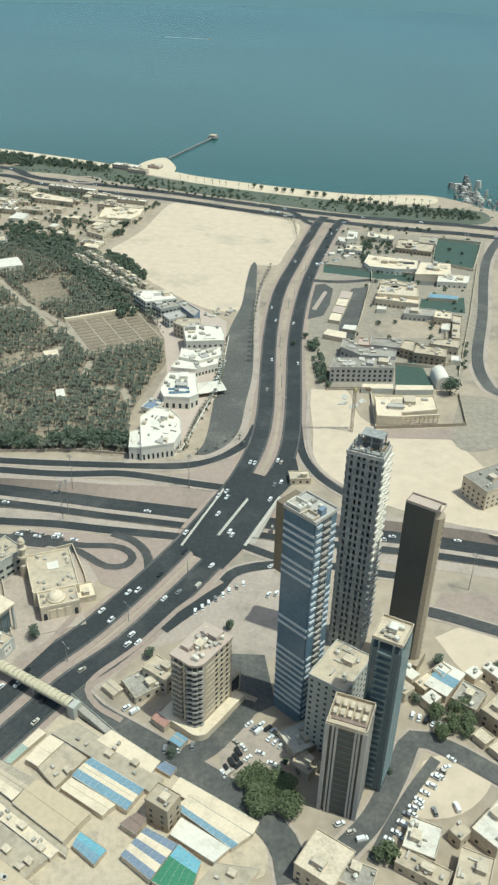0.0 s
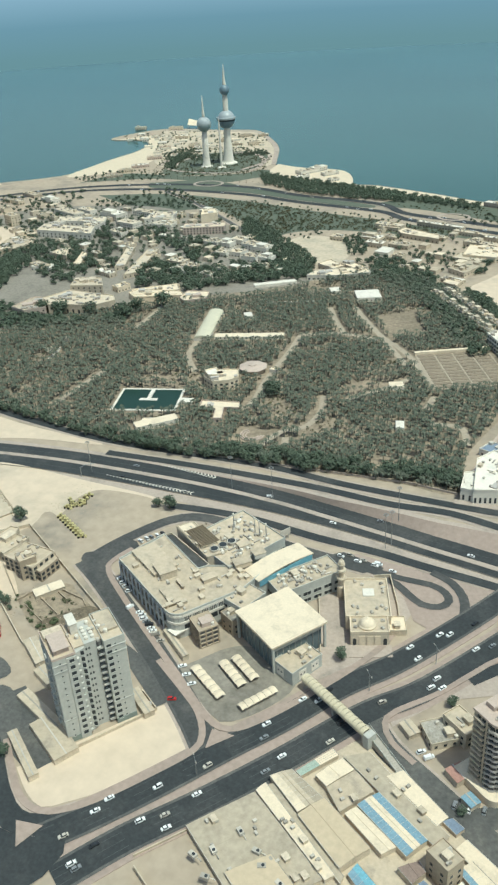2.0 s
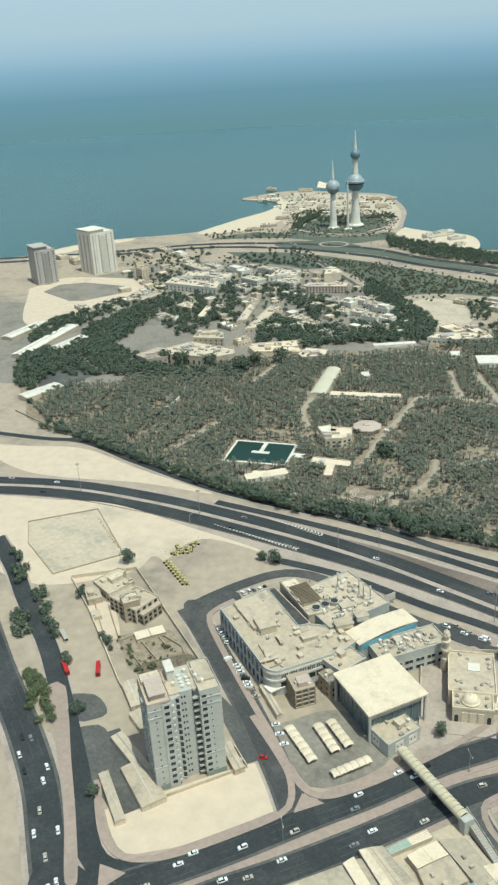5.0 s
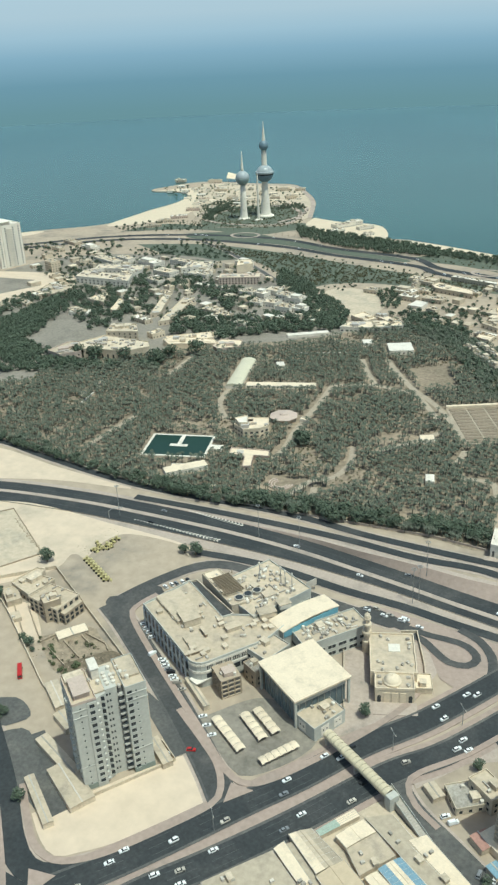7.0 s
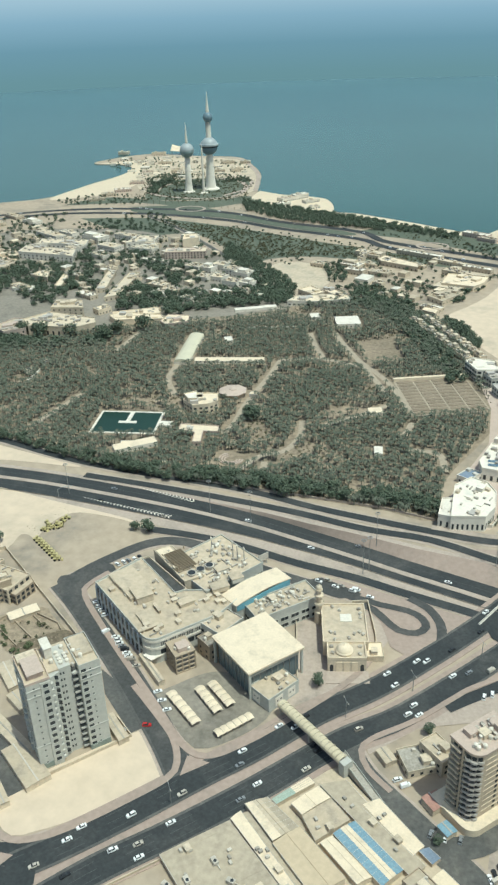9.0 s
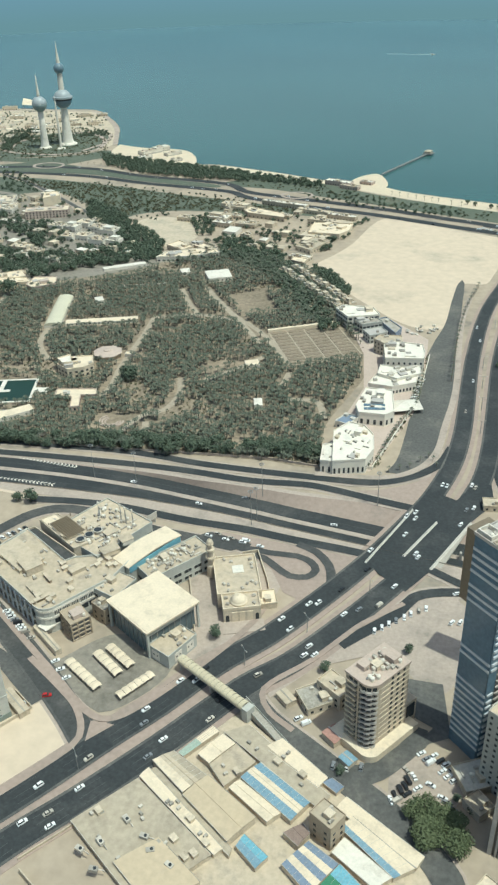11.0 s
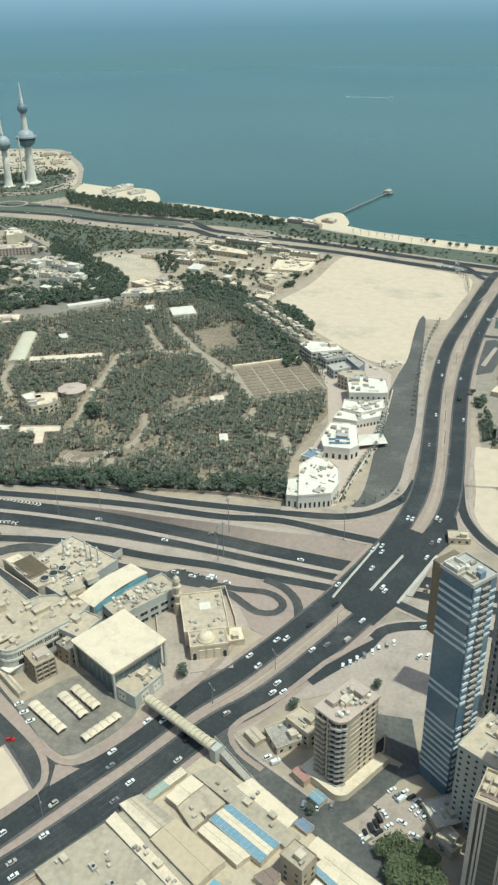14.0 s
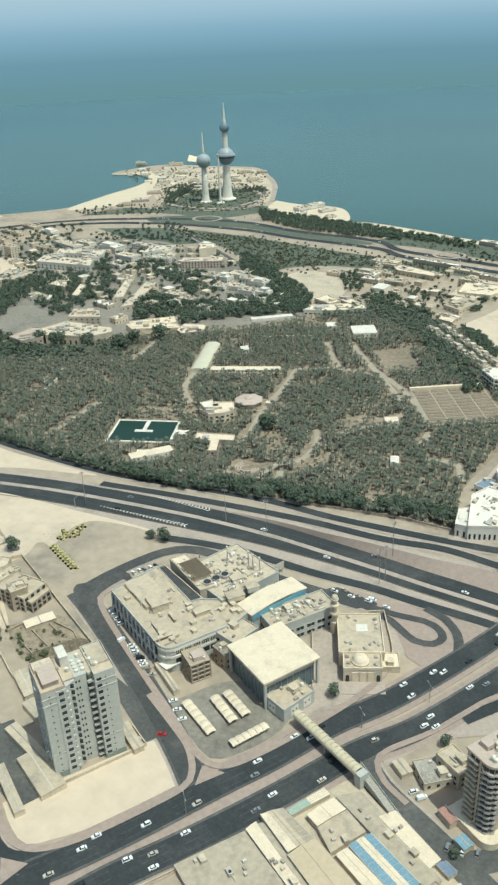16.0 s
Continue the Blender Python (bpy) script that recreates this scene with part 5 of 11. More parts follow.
blue_tower(29.9, 278.8, 17.4, 14.5, 135.9, 117.5)
raw_tower(59.2, 323.6, 17.4, 13.5, 155.1, 119)
black_tower(85.5, 311.1, 16.8, 7.7, 147.7, 98)
green_tower(61.6, 241.6, 12.7, 13.7, 153.5, 86)
brown_tower(46.9, 229.0, 16.5, 16.0, 160.1, 53)
house(46.6, 262.7, 17.9, 24.8, 146.1, 45, M_GREYWALL, M_TAN, 4, "pale grey slab block with small square windows", 2, 14, "apartment_block", bay=3.4, win_w=1.2, win_h=1.3, story=3.4)

# tower crane on the building site
crane = thing("tower_crane", "rusty lattice tower crane beside building site", "crane", 83.2, 538.4, 0, 12)
def lattice(s, a, b, half, n):
    a, b = Vector(a), Vector(b)
    w = (b - a).normalized()
    u = w.orthogonal().normalized() * half
    q = w.cross(u).normalized() * half
    for k in range(n):
        p, r = a.lerp(b, k / n), a.lerp(b, (k + 1) / n)
        for c0, c1 in ((u + q, u - q), (u - q, -u - q), (-u - q, -u + q), (-u + q, u + q)):
            s.bar(p + c0, r + c0, 0.16, 3)
            s.bar(p + c0, r + c1, 0.1, 3)
    return s
part("mast", lattice(Shape(), (0, 0, 0), (0, 0, 34), 0.9, 14), M_RUST, crane)
part("jib", lattice(Shape(), (3, 0, 36), (-22, 4, 36), 0.7, 12), M_RUST, crane)
part("counter_jib", lattice(Shape(), (3, 0, 36), (11, -1.4, 36), 0.7, 4).box(8, 11, -2.5, 0, 34.5, 36.5), M_RUST, crane)
part("cab", Shape().box(-1, 1, -1.6, 1.6, 34, 36.4), M_YELLOW, crane)

# ---- flats on the corner ----
def flats(cx, cy, w, d, ang, h):
    """A tower of two wings with set-back bays between them; its broad side runs along y at -w/2."""
    ob = thing("apartment_tower", "grey-green apartment tower with stacked balconies and cream roof", "tower", cx, cy, 0, ang)
    n = 13
    fl = h / (n + 0.6)
    part("wing", Shape().box(-w / 2, w / 2, 11.0, d / 2, 0, h).box(-w / 2 - 0.5, -w / 2 + 4, 6.2, 11.0, 0, h - 0.6).box(-w / 2 + 4, w / 2, 6.2, 11.0, 0, h), M_GREYWALL, ob)
    part("wing", Shape().box(-w / 2, w / 2, -d / 2, -7.4, 0, h), M_GREYWALL, ob)
    part("bay_wall", Shape().prism([(-w / 2 + 1.2, 6.2), (-w / 2 + 3.4, 1.0), (w / 2, 1.0), (w / 2, 6.2)], 0, h - 0.8), M_GREYWALL, ob)
    part("middle_wall", Shape().box(-w / 2 + 3.6, w / 2 - 2.0, -4.6, 1.0, 0, h + 0.6), M_GREYWALL, ob)
    part("balcony_back", Shape().box(-w / 2 + 4.2, w / 2 - 2.0, -7.4, -4.6, 0, h - 1.0), M_SHADEDARK, ob, "balcony back wall painted dark as shade")
    part("stone_base", Shape().box(-w / 2 - 0.15, w / 2 + 0.15, 11.0, d / 2 + 0.15, 0, 3.2).box(-w / 2 - 0.15, w / 2 + 0.15, -d / 2 - 0.15, -7.4, 0, 3.2), M_GREENSTONE, ob, "green-grey stone base")
    slope = math.degrees(math.atan2(2.2, 5.2))
    for f in range(n):
        z = fl * (f + 0.55)
        for a, ww, hh in ((8.6, 2.3, 1.9), (-9.4, 2.3, 1.9), (14.0, 0.7, 0.8), (-12.6, 0.7, 0.8)):
            win = piece("window", (ww, hh), lambda: pane(ww, hh), M_DARK, ob, side_pose(w + (1.0 if a == 8.6 else 0.0), d, "R", a, z + 0.5 + (0.6 if ww < 1 else 0)))
            piece("sill", ww, lambda: sill(ww), M_GREYWALL, win)
        win = piece("window", (3.2, 2.2), lambda: pane(3.2, 2.2), M_DARK, ob, pose(-w / 2 + 2.3, 3.6, z + 0.3, 0, 0, 90 - slope))
        piece("sill", 3.2, lambda: sill(3.2), M_GREYWALL, win)
        for a in (0.4, -1.0):
            piece("window", (0.8, 1.3), lambda: pane(0.8, 1.3), M_DARK, ob, side_pose(w - 7.2, d, "R", a, z + 0.7))
        piece("balcony", "flats", lambda: Shape().box(-w / 2 + 1.6, -w / 2 + 4.3, -7.4, -4.6, -0.15, 0.0).box(-w / 2 + 1.6, -w / 2 + 1.8, -7.4, -4.6, 0, 1.0), M_GREYWALL, ob, pose(0, 0, z))
        piece("balcony", "flats_narrow", lambda: Shape().box(-w / 2 - 0.1, -w / 2 + 1.4, 4.9, 6.2, -0.15, 0.9), M_GREYWALL, ob, pose(0, 0, z))
        for a in (-0.3, 0.2, 0.38):
            piece("window", (1.3, 1.6), lambda: pane(1.3, 1.6), M_DARK, ob, side_pose(w, d, "F", a * w, z + 0.5))
        piece("balcony", "flats_end", lambda: Shape().box(-1.6, 1.6, 0, 1.1, -0.15, 0.9), M_GREYWALL, ob, side_pose(w, d, "F", -0.04 * w, z))
    for zz in (h - 3.6, h * 0.92 - 3.4, 14.2):
        part("cornice", Shape().box(-w / 2 - 0.3, w / 2 + 0.3, 11.0, d / 2 + 0.3, zz, zz + 0.45).box(-w / 2 - 0.3, w / 2 + 0.3, -d / 2 - 0.3, -7.4, zz, zz + 0.45), M_GREYWALL, ob)
    part("roof", Shape().box(-w / 2 + 0.1, w / 2 - 0.1, 6.3, d / 2 - 0.1, h, h + 0.3).box(-w / 2 + 0.1, w / 2 - 0.1, -d / 2 + 0.1, -7.5, h, h + 0.3).box(-w / 2 + 4.2, w / 2 - 0.1, -7.5, 6.3, h - 0.5, h + 0.1), M_TAN, ob, "cream roof screed")
    part("parapet", parapet(Shape(), w + 0.1, d / 2 - 6.2, 0, 1.3), M_PALEPINK, ob).matrix_basis = pose(0, d / 4 + 3.1, h + 0.05)
    part("parapet", parapet(Shape(), w + 0.1, d / 2 - 7.3, 0, 1.3), M_GREYWALL, ob).matrix_basis = pose(0, -d / 4 - 3.7, h + 0.05)
    part("penthouse", Shape().box(-w * 0.36, w * 0.14, 8.2, 15.4, h + 0.3, h + 3.4).box(-w * 0.4, w * 0.18, 7.8, 15.8, h + 3.4, h + 3.8), M_PALEPINK, ob, "pinkish roof room")
    part("roof_step", Shape().box(w * 0.18, w * 0.46, 7.5, 16.6, h + 0.3, h + 2.2), M_CREAM, ob)
    part("lift_room", Shape().box(w * 0.1, w * 0.46, 0.8, 4.4, h - 0.5, h + 6.0).box(w * 0.08, w * 0.48, 0.5, 4.7, h + 6.0, h + 6.3), M_WHITE, ob, "white lift room")
    part("roof_step", Shape().box(-w * 0.2, w * 0.46, -16.6, -8.4, h + 0.3, h + 1.5), M_TAN, ob)
    for k in range(7):
        piece("water_tank", "flat", lambda: Shape().round(0, 0, [(0.9, 0), (1.0, 0.3), (1.0, 1.7), (0.4, 2.0)], 10), M_WHITE, ob, pose(-w * 0.2 + (k % 4) * 2.5, -1.0 - (k // 4) * 3.0, h + 0.1))
    roof_gear(ob, w * 0.9, d * 0.9, h + 0.3, random.Random(4), 12, False)
    return ob
flats(-206.9, 242.6, 22.2, 35.0, 141.0, 52)

# ---- shopping block, hall, mosque, footbridge ----
def glazed_block(cx, cy, w, d, ang, h, label, roof=M_TAN, gear=12, seed=1, wall=M_GREYWALL, name="shopping_block", base=0.0, story=4.6, bay=4.4):
    """A broad block with window bands set between wall piers."""
    rnd = random.Random(seed)
    ob = thing(name, label, "building", cx, cy, base, ang)
    part("wall", Shape().box(-w / 2, w / 2, -d / 2, d / 2, 0, h), wall, ob)
    part("parapet", parapet(Shape(), w + 0.3, d + 0.3, h - 0.3, 1.4, 0.35), wall, ob)
    part("roof", Shape().box(-w / 2 + 0.2, w / 2 - 0.2, -d / 2 + 0.2, d / 2 - 0.2, h, h + 0.12), roof, ob, "dusty tan roof screed")
    for side, run in (("F", w), ("R", d)):
        n = max(1, int(run / bay))
        for k in range(n):
            a = (k + 0.5) / n * run - run / 2
            for f in range(int(h / story)):
                win = piece("window", (bay, story), lambda: Shape().box(-bay * 0.38, bay * 0.38, -0.3, 0.05, 0, 2.3), M_DARK, ob, side_pose(w, d, side, a, f * story + 1.2))
                piece("frame", (bay, story), lambda: Shape().box(-bay * 0.42, bay * 0.42, 0, 0.22, -0.2, 0).box(-bay * 0.42, bay * 0.42, 0, 0.22, 2.3, 2.5).box(-0.08, 0.08, 0.04, 0.12, 0, 2.3), wall, win)
    roof_gear(ob, w * 0.92, d * 0.92, h + 0.12, rnd, gear)
    return ob
arc_front = [(-196.2 - 7.5 * math.cos(radians(a)), 313.4 - 7.5 * math.sin(radians(a))) for a in (58, 80, 100, 120, 138)]
MALL = [(-250.2, 340.2), *arc_front, (-168.6, 338.8), (-161.5, 364.0), (-196.8, 351.5), (-200.6, 347.5), (-236.6, 372.0)]
mall = plan_block("shopping_block", "broad shopping block with dusty roof and arcaded walls", MALL, 16.0, M_GREYWALL, M_TAN, win=None, gear=130, seed=3, rim=1.2, steps=False)
m_o = Vector((mall.location.x, mall.location.y, 0))
def arch_window(w, h):
    """A tall round-headed dark window."""
    top = [(w / 2 * math.cos(math.pi * k / 6), h - w / 2 + w / 2 * math.sin(math.pi * k / 6)) for k in range(7)]
    pts = [(-w / 2, 0), (w / 2, 0)] + top
    n = len(pts)
    return Shape().add([(x, -0.2, z) for x, z in pts] + [(x, 0.06, z) for x, z in pts], [tuple(range(n)), tuple(range(2 * n - 1, n - 1, -1))] + [(i, n + i, n + (i + 1) % n, (i + 1) % n) for i in range(n)])
mp = [(x - m_o.x, y - m_o.y) for x, y in MALL]
for k in range(11):
    u = (k + 0.5) / 11
    piece("arched_window", 1, lambda: arch_window(3.4, 6.2), M_DARK, mall, on_edge(mp[0], mp[1], u, 7.6))
    piece("arched_window", 2, lambda: arch_window(3.4, 5.0), M_DARK, mall, on_edge(mp[0], mp[1], u, 0.8))
    piece("pier", "mall", lambda: Shape().box(-0.55, 0.55, 0, 0.5, 0, 15), M_BLUEBAND, mall, on_edge(mp[0], mp[1], k / 11 + 0.002, 0.0))
    piece("band", "mall", lambda: Shape().box(-2.8, 2.8, 0, 0.35, 0, 0.5), M_SLATE, mall, on_edge(mp[0], mp[1], u, 14.4))
for k in range(7):
    u = (k + 0.5) / 7
    piece("window", "mall_front", lambda: Shape().box(-2.3, 2.3, -0.2, 0.08, 0, 2.6), M_DARK, mall, on_edge(mp[5], mp[6], u, 11.4))
    piece("window", "mall_low", lambda: Shape().box(-2.3, 2.3, -0.2, 0.08, 0, 3.0), M_DARK, mall, on_edge(mp[5], mp[6], u, 5.6))
    for j in range(5):
        piece("mullion", "mall", lambda: Shape().box(-0.14, 0.14, 0.05, 0.3, 0, 2.6), M_BRIGHT, mall, on_edge(mp[5], mp[6], (k + 0.1 + 0.2 * j) / 7, 11.4))
for z in (9.4, 14.2):
    for p, q in zip(mp[1:6], mp[2:7]):
        ln = math.dist(p, q)
        piece("white_band", (round(ln, 1),), lambda: Shape().box(-ln / 2, ln / 2, 0, 0.35, 0, 1.4), M_BRIGHT, mall, on_edge(p, q, 0.5, z))
part("entrance_canopy", Shape().prism([(-199.5 - m_o.x, 304.8 - m_o.y), (-193.5 - m_o.x, 302.4 - m_o.y), (-188.8 - m_o.x, 310.5 - m_o.y), (-195.0 - m_o.x, 314.5 - m_o.y)], 4.6, 5.4), M_BRIGHT, mall, "white entrance canopy")
# dark strip filling the slot between the two roofs
slot = thing("roof_slot", "dark roof strip between two shopping blocks", "roof", -217, 361, 0, 0)
part("felt", Shape().prism([(-20.2, 10.6), (16.4, -13.6), (20.6, -7.4), (-16.0, 14.2)], 0, 15.4), M_STREET, slot, "dark grey top of the strip")
part("kerb", ring_wall(Shape(), [(-20.2, 10.6), (16.4, -13.6), (20.6, -7.4), (-16.0, 14.2)], 15.0, 16.6, 0.5), M_CREAM, slot)
glazed_block(-191.4, 382.3, 41.3, 43.4, 152.4, 17, "rear shopping block crowded with roof plant", gear=110, seed=5, story=8.0, bay=5.4)
glazed_block(-141.2, 366.9, 17.1, 42.3, 141.0, 13, "curved end block with dark window bands", gear=60, seed=6, bay=6.5)
glazed_block(-169.2, 336.6, 23.4, 18.6, 159.6, 15, "low link block with tan roof beside the hall", gear=3, seed=9, bay=5.4)
raised = plan_block("plant_deck", "raised tan plant deck with slatted pergola", [(-231.5, 379.5), (-199.0, 357.0), (-191.0, 366.5), (-223.5, 388.0)], 18.2, M_CREAM, M_TAN, win=None, rim=0.7, gear=14, seed=7)
for k in range(15):
    piece("louvre", 1, lambda: Shape().box(-6.0, 6.0, -0.3, 0.3, 0, 0.6), M_BROWN, raised, pose(-7.0 + k * 1.15, 6.2 - k * 0.78, 20.4, 0, 0, 55))
for x, y in ((-12.0, 2.5), (-3.4, 15.0), (3.0, -8.5), (12.0, 4.0)):
    part("pergola_post", Shape().box(x - 0.3, x + 0.3, y - 0.3, y + 0.3, 18.2, 20.4), M_STONE, raised)
part("roof_deck", Shape().prism([(-18.5, 6.0), (-9.0, -0.6), (-3.4, 6.4), (-12.8, 13.0)], 18.3, 19.4), M_FABRIC, raised, "smooth cream deck")
for k in range(3):
    fan = thing("cooling_tower", "round grey roof fan on the shopping block", "roof fan", *[(-198.3, 365.2), (-195.0, 370.6), (-191.7, 376.0)][k], 17, 0, "roof fans")
    part("drum", Shape().round(0, 0, [(2.6, 0), (2.6, 1.6), (2.9, 2.0), (2.9, 2.6)], 16), M_AC, fan)
    part("grille", Shape().round(0, 0, [(2.3, 2.6), (2.3, 2.7)], 16), M_DARK, fan)
def roof_room(cx, cy, w, d, ang, z, h, wall=M_CREAM, label="cream plant room on the shopping roof"):
    ob = thing("plant_room", label, "plant room", cx, cy, z, ang, "roof rooms")
    part("wall", Shape().box(-w / 2, w / 2, -d / 2, d / 2, 0, h), wall, ob)
    part("roof", Shape().box(-w / 2 - 0.3, w / 2 + 0.3, -d / 2 - 0.3, d / 2 + 0.3, h, h + 0.35), M_TAN, ob)
    part("door", Shape().box(-0.6, 0.6, d / 2 - 0.1, d / 2 + 0.06, 0, 2.1), M_DARK, ob)
roof_room(-229.0, 346.0, 29.0, 15.0, 147.0, 16.1, 2.2, M_FABRIC, "broad raised cream roof deck")
roof_room(-217.2, 337.6, 12.0, 10.0, 141.0, 16.1, 4.6)
roof_room(-203.6, 321.0, 15.0, 9.0, 143.0, 16.1, 1.2, M_TAN, "low stepped cream roof deck")
roof_room(-199.6, 313.4, 12.0, 1.6, 52.0, 16.1, 1.6, M_BROWN, "low brown roof screen")
roof_room(-203.5, 330.5, 8.0, 1.2, 142.0, 16.1, 2.0, M_STONE, "tan roof screen wall")
roof_room(-190.2, 341.0, 9.0, 5.0, 52.0, 16.1, 2.4, M_CREAM)
roof_room(-177.4, 359.1, 6.7, 10.3, 135.9, 17.1, 3.0)
roof_room(-171.8, 370.7, 6.5, 7.2, 138.9, 17.1, 3.0, M_WHITE)
roof_room(-183.4, 375.5, 5.0, 7.4, 143.4, 17.1, 2.5, M_WHITE)
for k, (x, y) in enumerate([(-196.6, 390.6), (-182.5, 390.8), (-173.3, 386.9), (-178.4, 388.3)]):
    aer = thing("aerial_mast", "thin lattice aerial on the shopping roof", "aerial", x, y, 17.1, 0, "roof aerials")
    part("mast", Shape().bar((-0.3, 0, 0), (0, 0, 13), 0.12).bar((0.3, 0.3, 0), (0, 0, 13), 0.12).bar((0.3, -0.3, 0), (0, 0, 13), 0.12), M_STEEL, aer)
    part("drum", Shape().round(0, 0, [(0.6, 10.5), (0.6, 12)], 8), M_WHITE, aer)
def sail_roof(cx, cy, w, d, ang):
    ob = thing("entrance_canopy", "curved white canopy roof with turquoise glazed side", "canopy", cx, cy, 0, ang)
    s, n = Shape(), 10
    verts = []
    for k in range(n + 1):
        x, z = -w / 2 + w * k / n, 16.6 + 1.8 * math.sin(math.pi * k / n)
        verts += [(x, -d / 2, z), (x, d / 2, z), (x, -d / 2, z - 0.5), (x, d / 2, z - 0.5)]
    s.add(verts, [f for k in range(0, 4 * n, 4) for f in ((k, k + 4, k + 5, k + 1), (k + 2, k + 3, k + 7, k + 6), (k, k + 2, k + 6, k + 4), (k + 1, k + 5, k + 7, k + 3))] + [(0, 1, 3, 2), (4 * n, 4 * n + 2, 4 * n + 3, 4 * n + 1)])
    part("roof", s, M_FABRIC, ob)
    part("glazing", Shape().box(-w / 2 + 1, w / 2 - 1, d / 2 - 0.8, d / 2 - 0.5, 12.0, 16.6), M_SHEDTEAL, ob, "turquoise glazed clerestory")
    part("glazing", Shape().box(-w / 2 + 1, w / 2 - 1, -d / 2 + 0.12, -d / 2 + 0.42, 12.2, 16.4), M_SHEDTEAL, ob, "turquoise glazed clerestory")
    part("wall", Shape().box(-w / 2 + 0.5, w / 2 - 0.5, -d / 2 + 0.5, d / 2 - 0.9, 0, 16.0), M_GREYWALL, ob)
sail_roof(-158.2, 369.7, 41.4, 14.3, 60.5)

HX, HY, HW, HD, HA = -138.9, 323.1, 36.5, 35.6, 146.2
hall = thing("exhibition_hall", "glass-walled hall with a broad flat cream roof", "building", HX, HY, 0, HA)
part("roof", Shape().box(-HW / 2, HW / 2, -HD / 2, HD / 2, 17.2, 18.2).box(-HW / 2 + 1, HW / 2 - 1, -HD / 2 + 1, HD / 2 - 1, 18.2, 18.35), M_FABRIC, hall, "smooth cream sheet roof")
part("glass_wall", Shape().box(-HW / 2 + 2.5, HW / 2 - 2.5, -HD / 2 + 2.5, HD / 2 - 2.5, 0, 17.2), M_GREENGLASS, hall, "dark blue-green glass wall")
for side, run in (("F", HW), ("R", HD)):
    for k in range(8):
        piece("mullion", 9, lambda: Shape().box(-0.12, 0.12, 0, 0.3, 0, 17), M_STEEL, hall, side_pose(HW - 5, HD - 5, side, (k + 0.5) / 8 * (run - 5) - (run - 5) / 2, 0))
    piece("wall_band", (side,), lambda: Shape().box(-run / 2 + 2.4, run / 2 - 2.4, -0.1, 0.35, 0, 1.6), M_GREYWALL, hall, side_pose(HW - 5, HD - 5, side, 0, 13.0))
for x, y in ((-1, -1), (-1, 1), (1, -1), (1, 1)):
    part("column", Shape().box(x * (HW / 2 - 1.2) - 0.6, x * (HW / 2 - 1.2) + 0.6, y * (HD / 2 - 1.2) - 0.6, y * (HD / 2 - 1.2) + 0.6, 0, 17.2), M_GREYWALL, hall)
annex = house(-123.2, 306.9, 14.2, 21.0, 153.8, 8, M_GREYWALL, M_TAN, 2, "low grey annex with roof equipment", 0, 9, "annex")
for a, side in ((-5.4, "R"), (3.4, "R"), (2.2, "F")):
    piece("wall_panel", "annex", lambda: Shape().box(-2.6, 2.6, 0, 0.18, 0, 5.4), M_BRIGHT, annex, side_pose(14.2, 21.0, side, a, 1.4))
    for q in (-1.2, 1.2):
        piece("window", (0.8, 0.9), lambda: pane(0.8, 0.9), M_DARK, annex, side_pose(14.6, 21.4, side, a + q, 4.0))
frame_block = thing("stair_block", "open tan concrete frame block with roof plant", "building", -179.6, 311.4, 0, 140)
part("core", Shape().box(-6.2, 6.2, -5.2, 5.2, 0, 12.0), M_SHADEDARK, frame_block, "solid core painted dark as storey shade")
for f in range(5):
    piece("floor_slab", "grid", lambda: Shape().box(-6.9, 6.9, -5.9, 5.9, -0.35, 0.35), M_STONE, frame_block, pose(0, 0, 0.4 + f * 2.9))
for x in (-6.6, -3.3, 0.0, 3.3, 6.6):
    for y in (-5.6, 5.6):
        piece("column", "grid", lambda: Shape().box(-0.35, 0.35, -0.35, 0.35, 0, 12.0), M_STONE, frame_block, pose(x, y, 0))
for y in (-1.9, 1.9):
    for x in (-6.6, 6.6):
        piece("column", "grid", lambda: Shape(), M_STONE, frame_block, pose(x, y, 0))
part("roof_room", Shape().box(-5, 1, -4, 3, 12.3, 15.0), M_PALEPINK, frame_block)
roof_gear(frame_block, 12, 9, 12.35, random.Random(31), 9, False)
house(-166.7, 327.4, 10.9, 15.3, 150.9, 10, M_STONE, M_GREYROOF, 2, "low service block with grey roof equipment", 1, 6, "annex")

mosque = thing("mosque", "cream mosque with low stepped dome and round minaret", "mosque", -103.0, 364.0, 0, 110)
part("wall", Shape().box(-16.5, 16.5, -12.4, 12.4, 0, 9), M_CREAM, mosque)
part("front_hall", Shape().box(-29.2, -16.5, -10.3, 10.3, 0, 9), M_CREAM, mosque)
part("parapet", parapet(Shape(), 33.2, 25.0, 8.7, 1.5, 0.5), M_FABRIC, mosque)
part("parapet", parapet(Shape(), 12.9, 20.8, 8.7, 1.5, 0.5), M_FABRIC, mosque).matrix_basis = pose(-22.9, 0, 0)
part("roof", Shape().box(-16.2, 16.2, -12.1, 12.1, 9, 9.12).box(-28.9, -16.2, -10.0, 10.0, 9, 9.12), M_TAN, mosque, "dusty tan roof screed")
part("dome", Shape().round(-23.0, 1.2, [(4.9, 9.1), (4.9, 10.3), (4.4, 10.35), (4.3, 10.9), (3.7, 12.0), (2.6, 12.9), (1.2, 13.4), (0.25, 13.6), (0.12, 14.6)], 22), M_FABRIC, mosque, "low cream dome on a round drum", True)
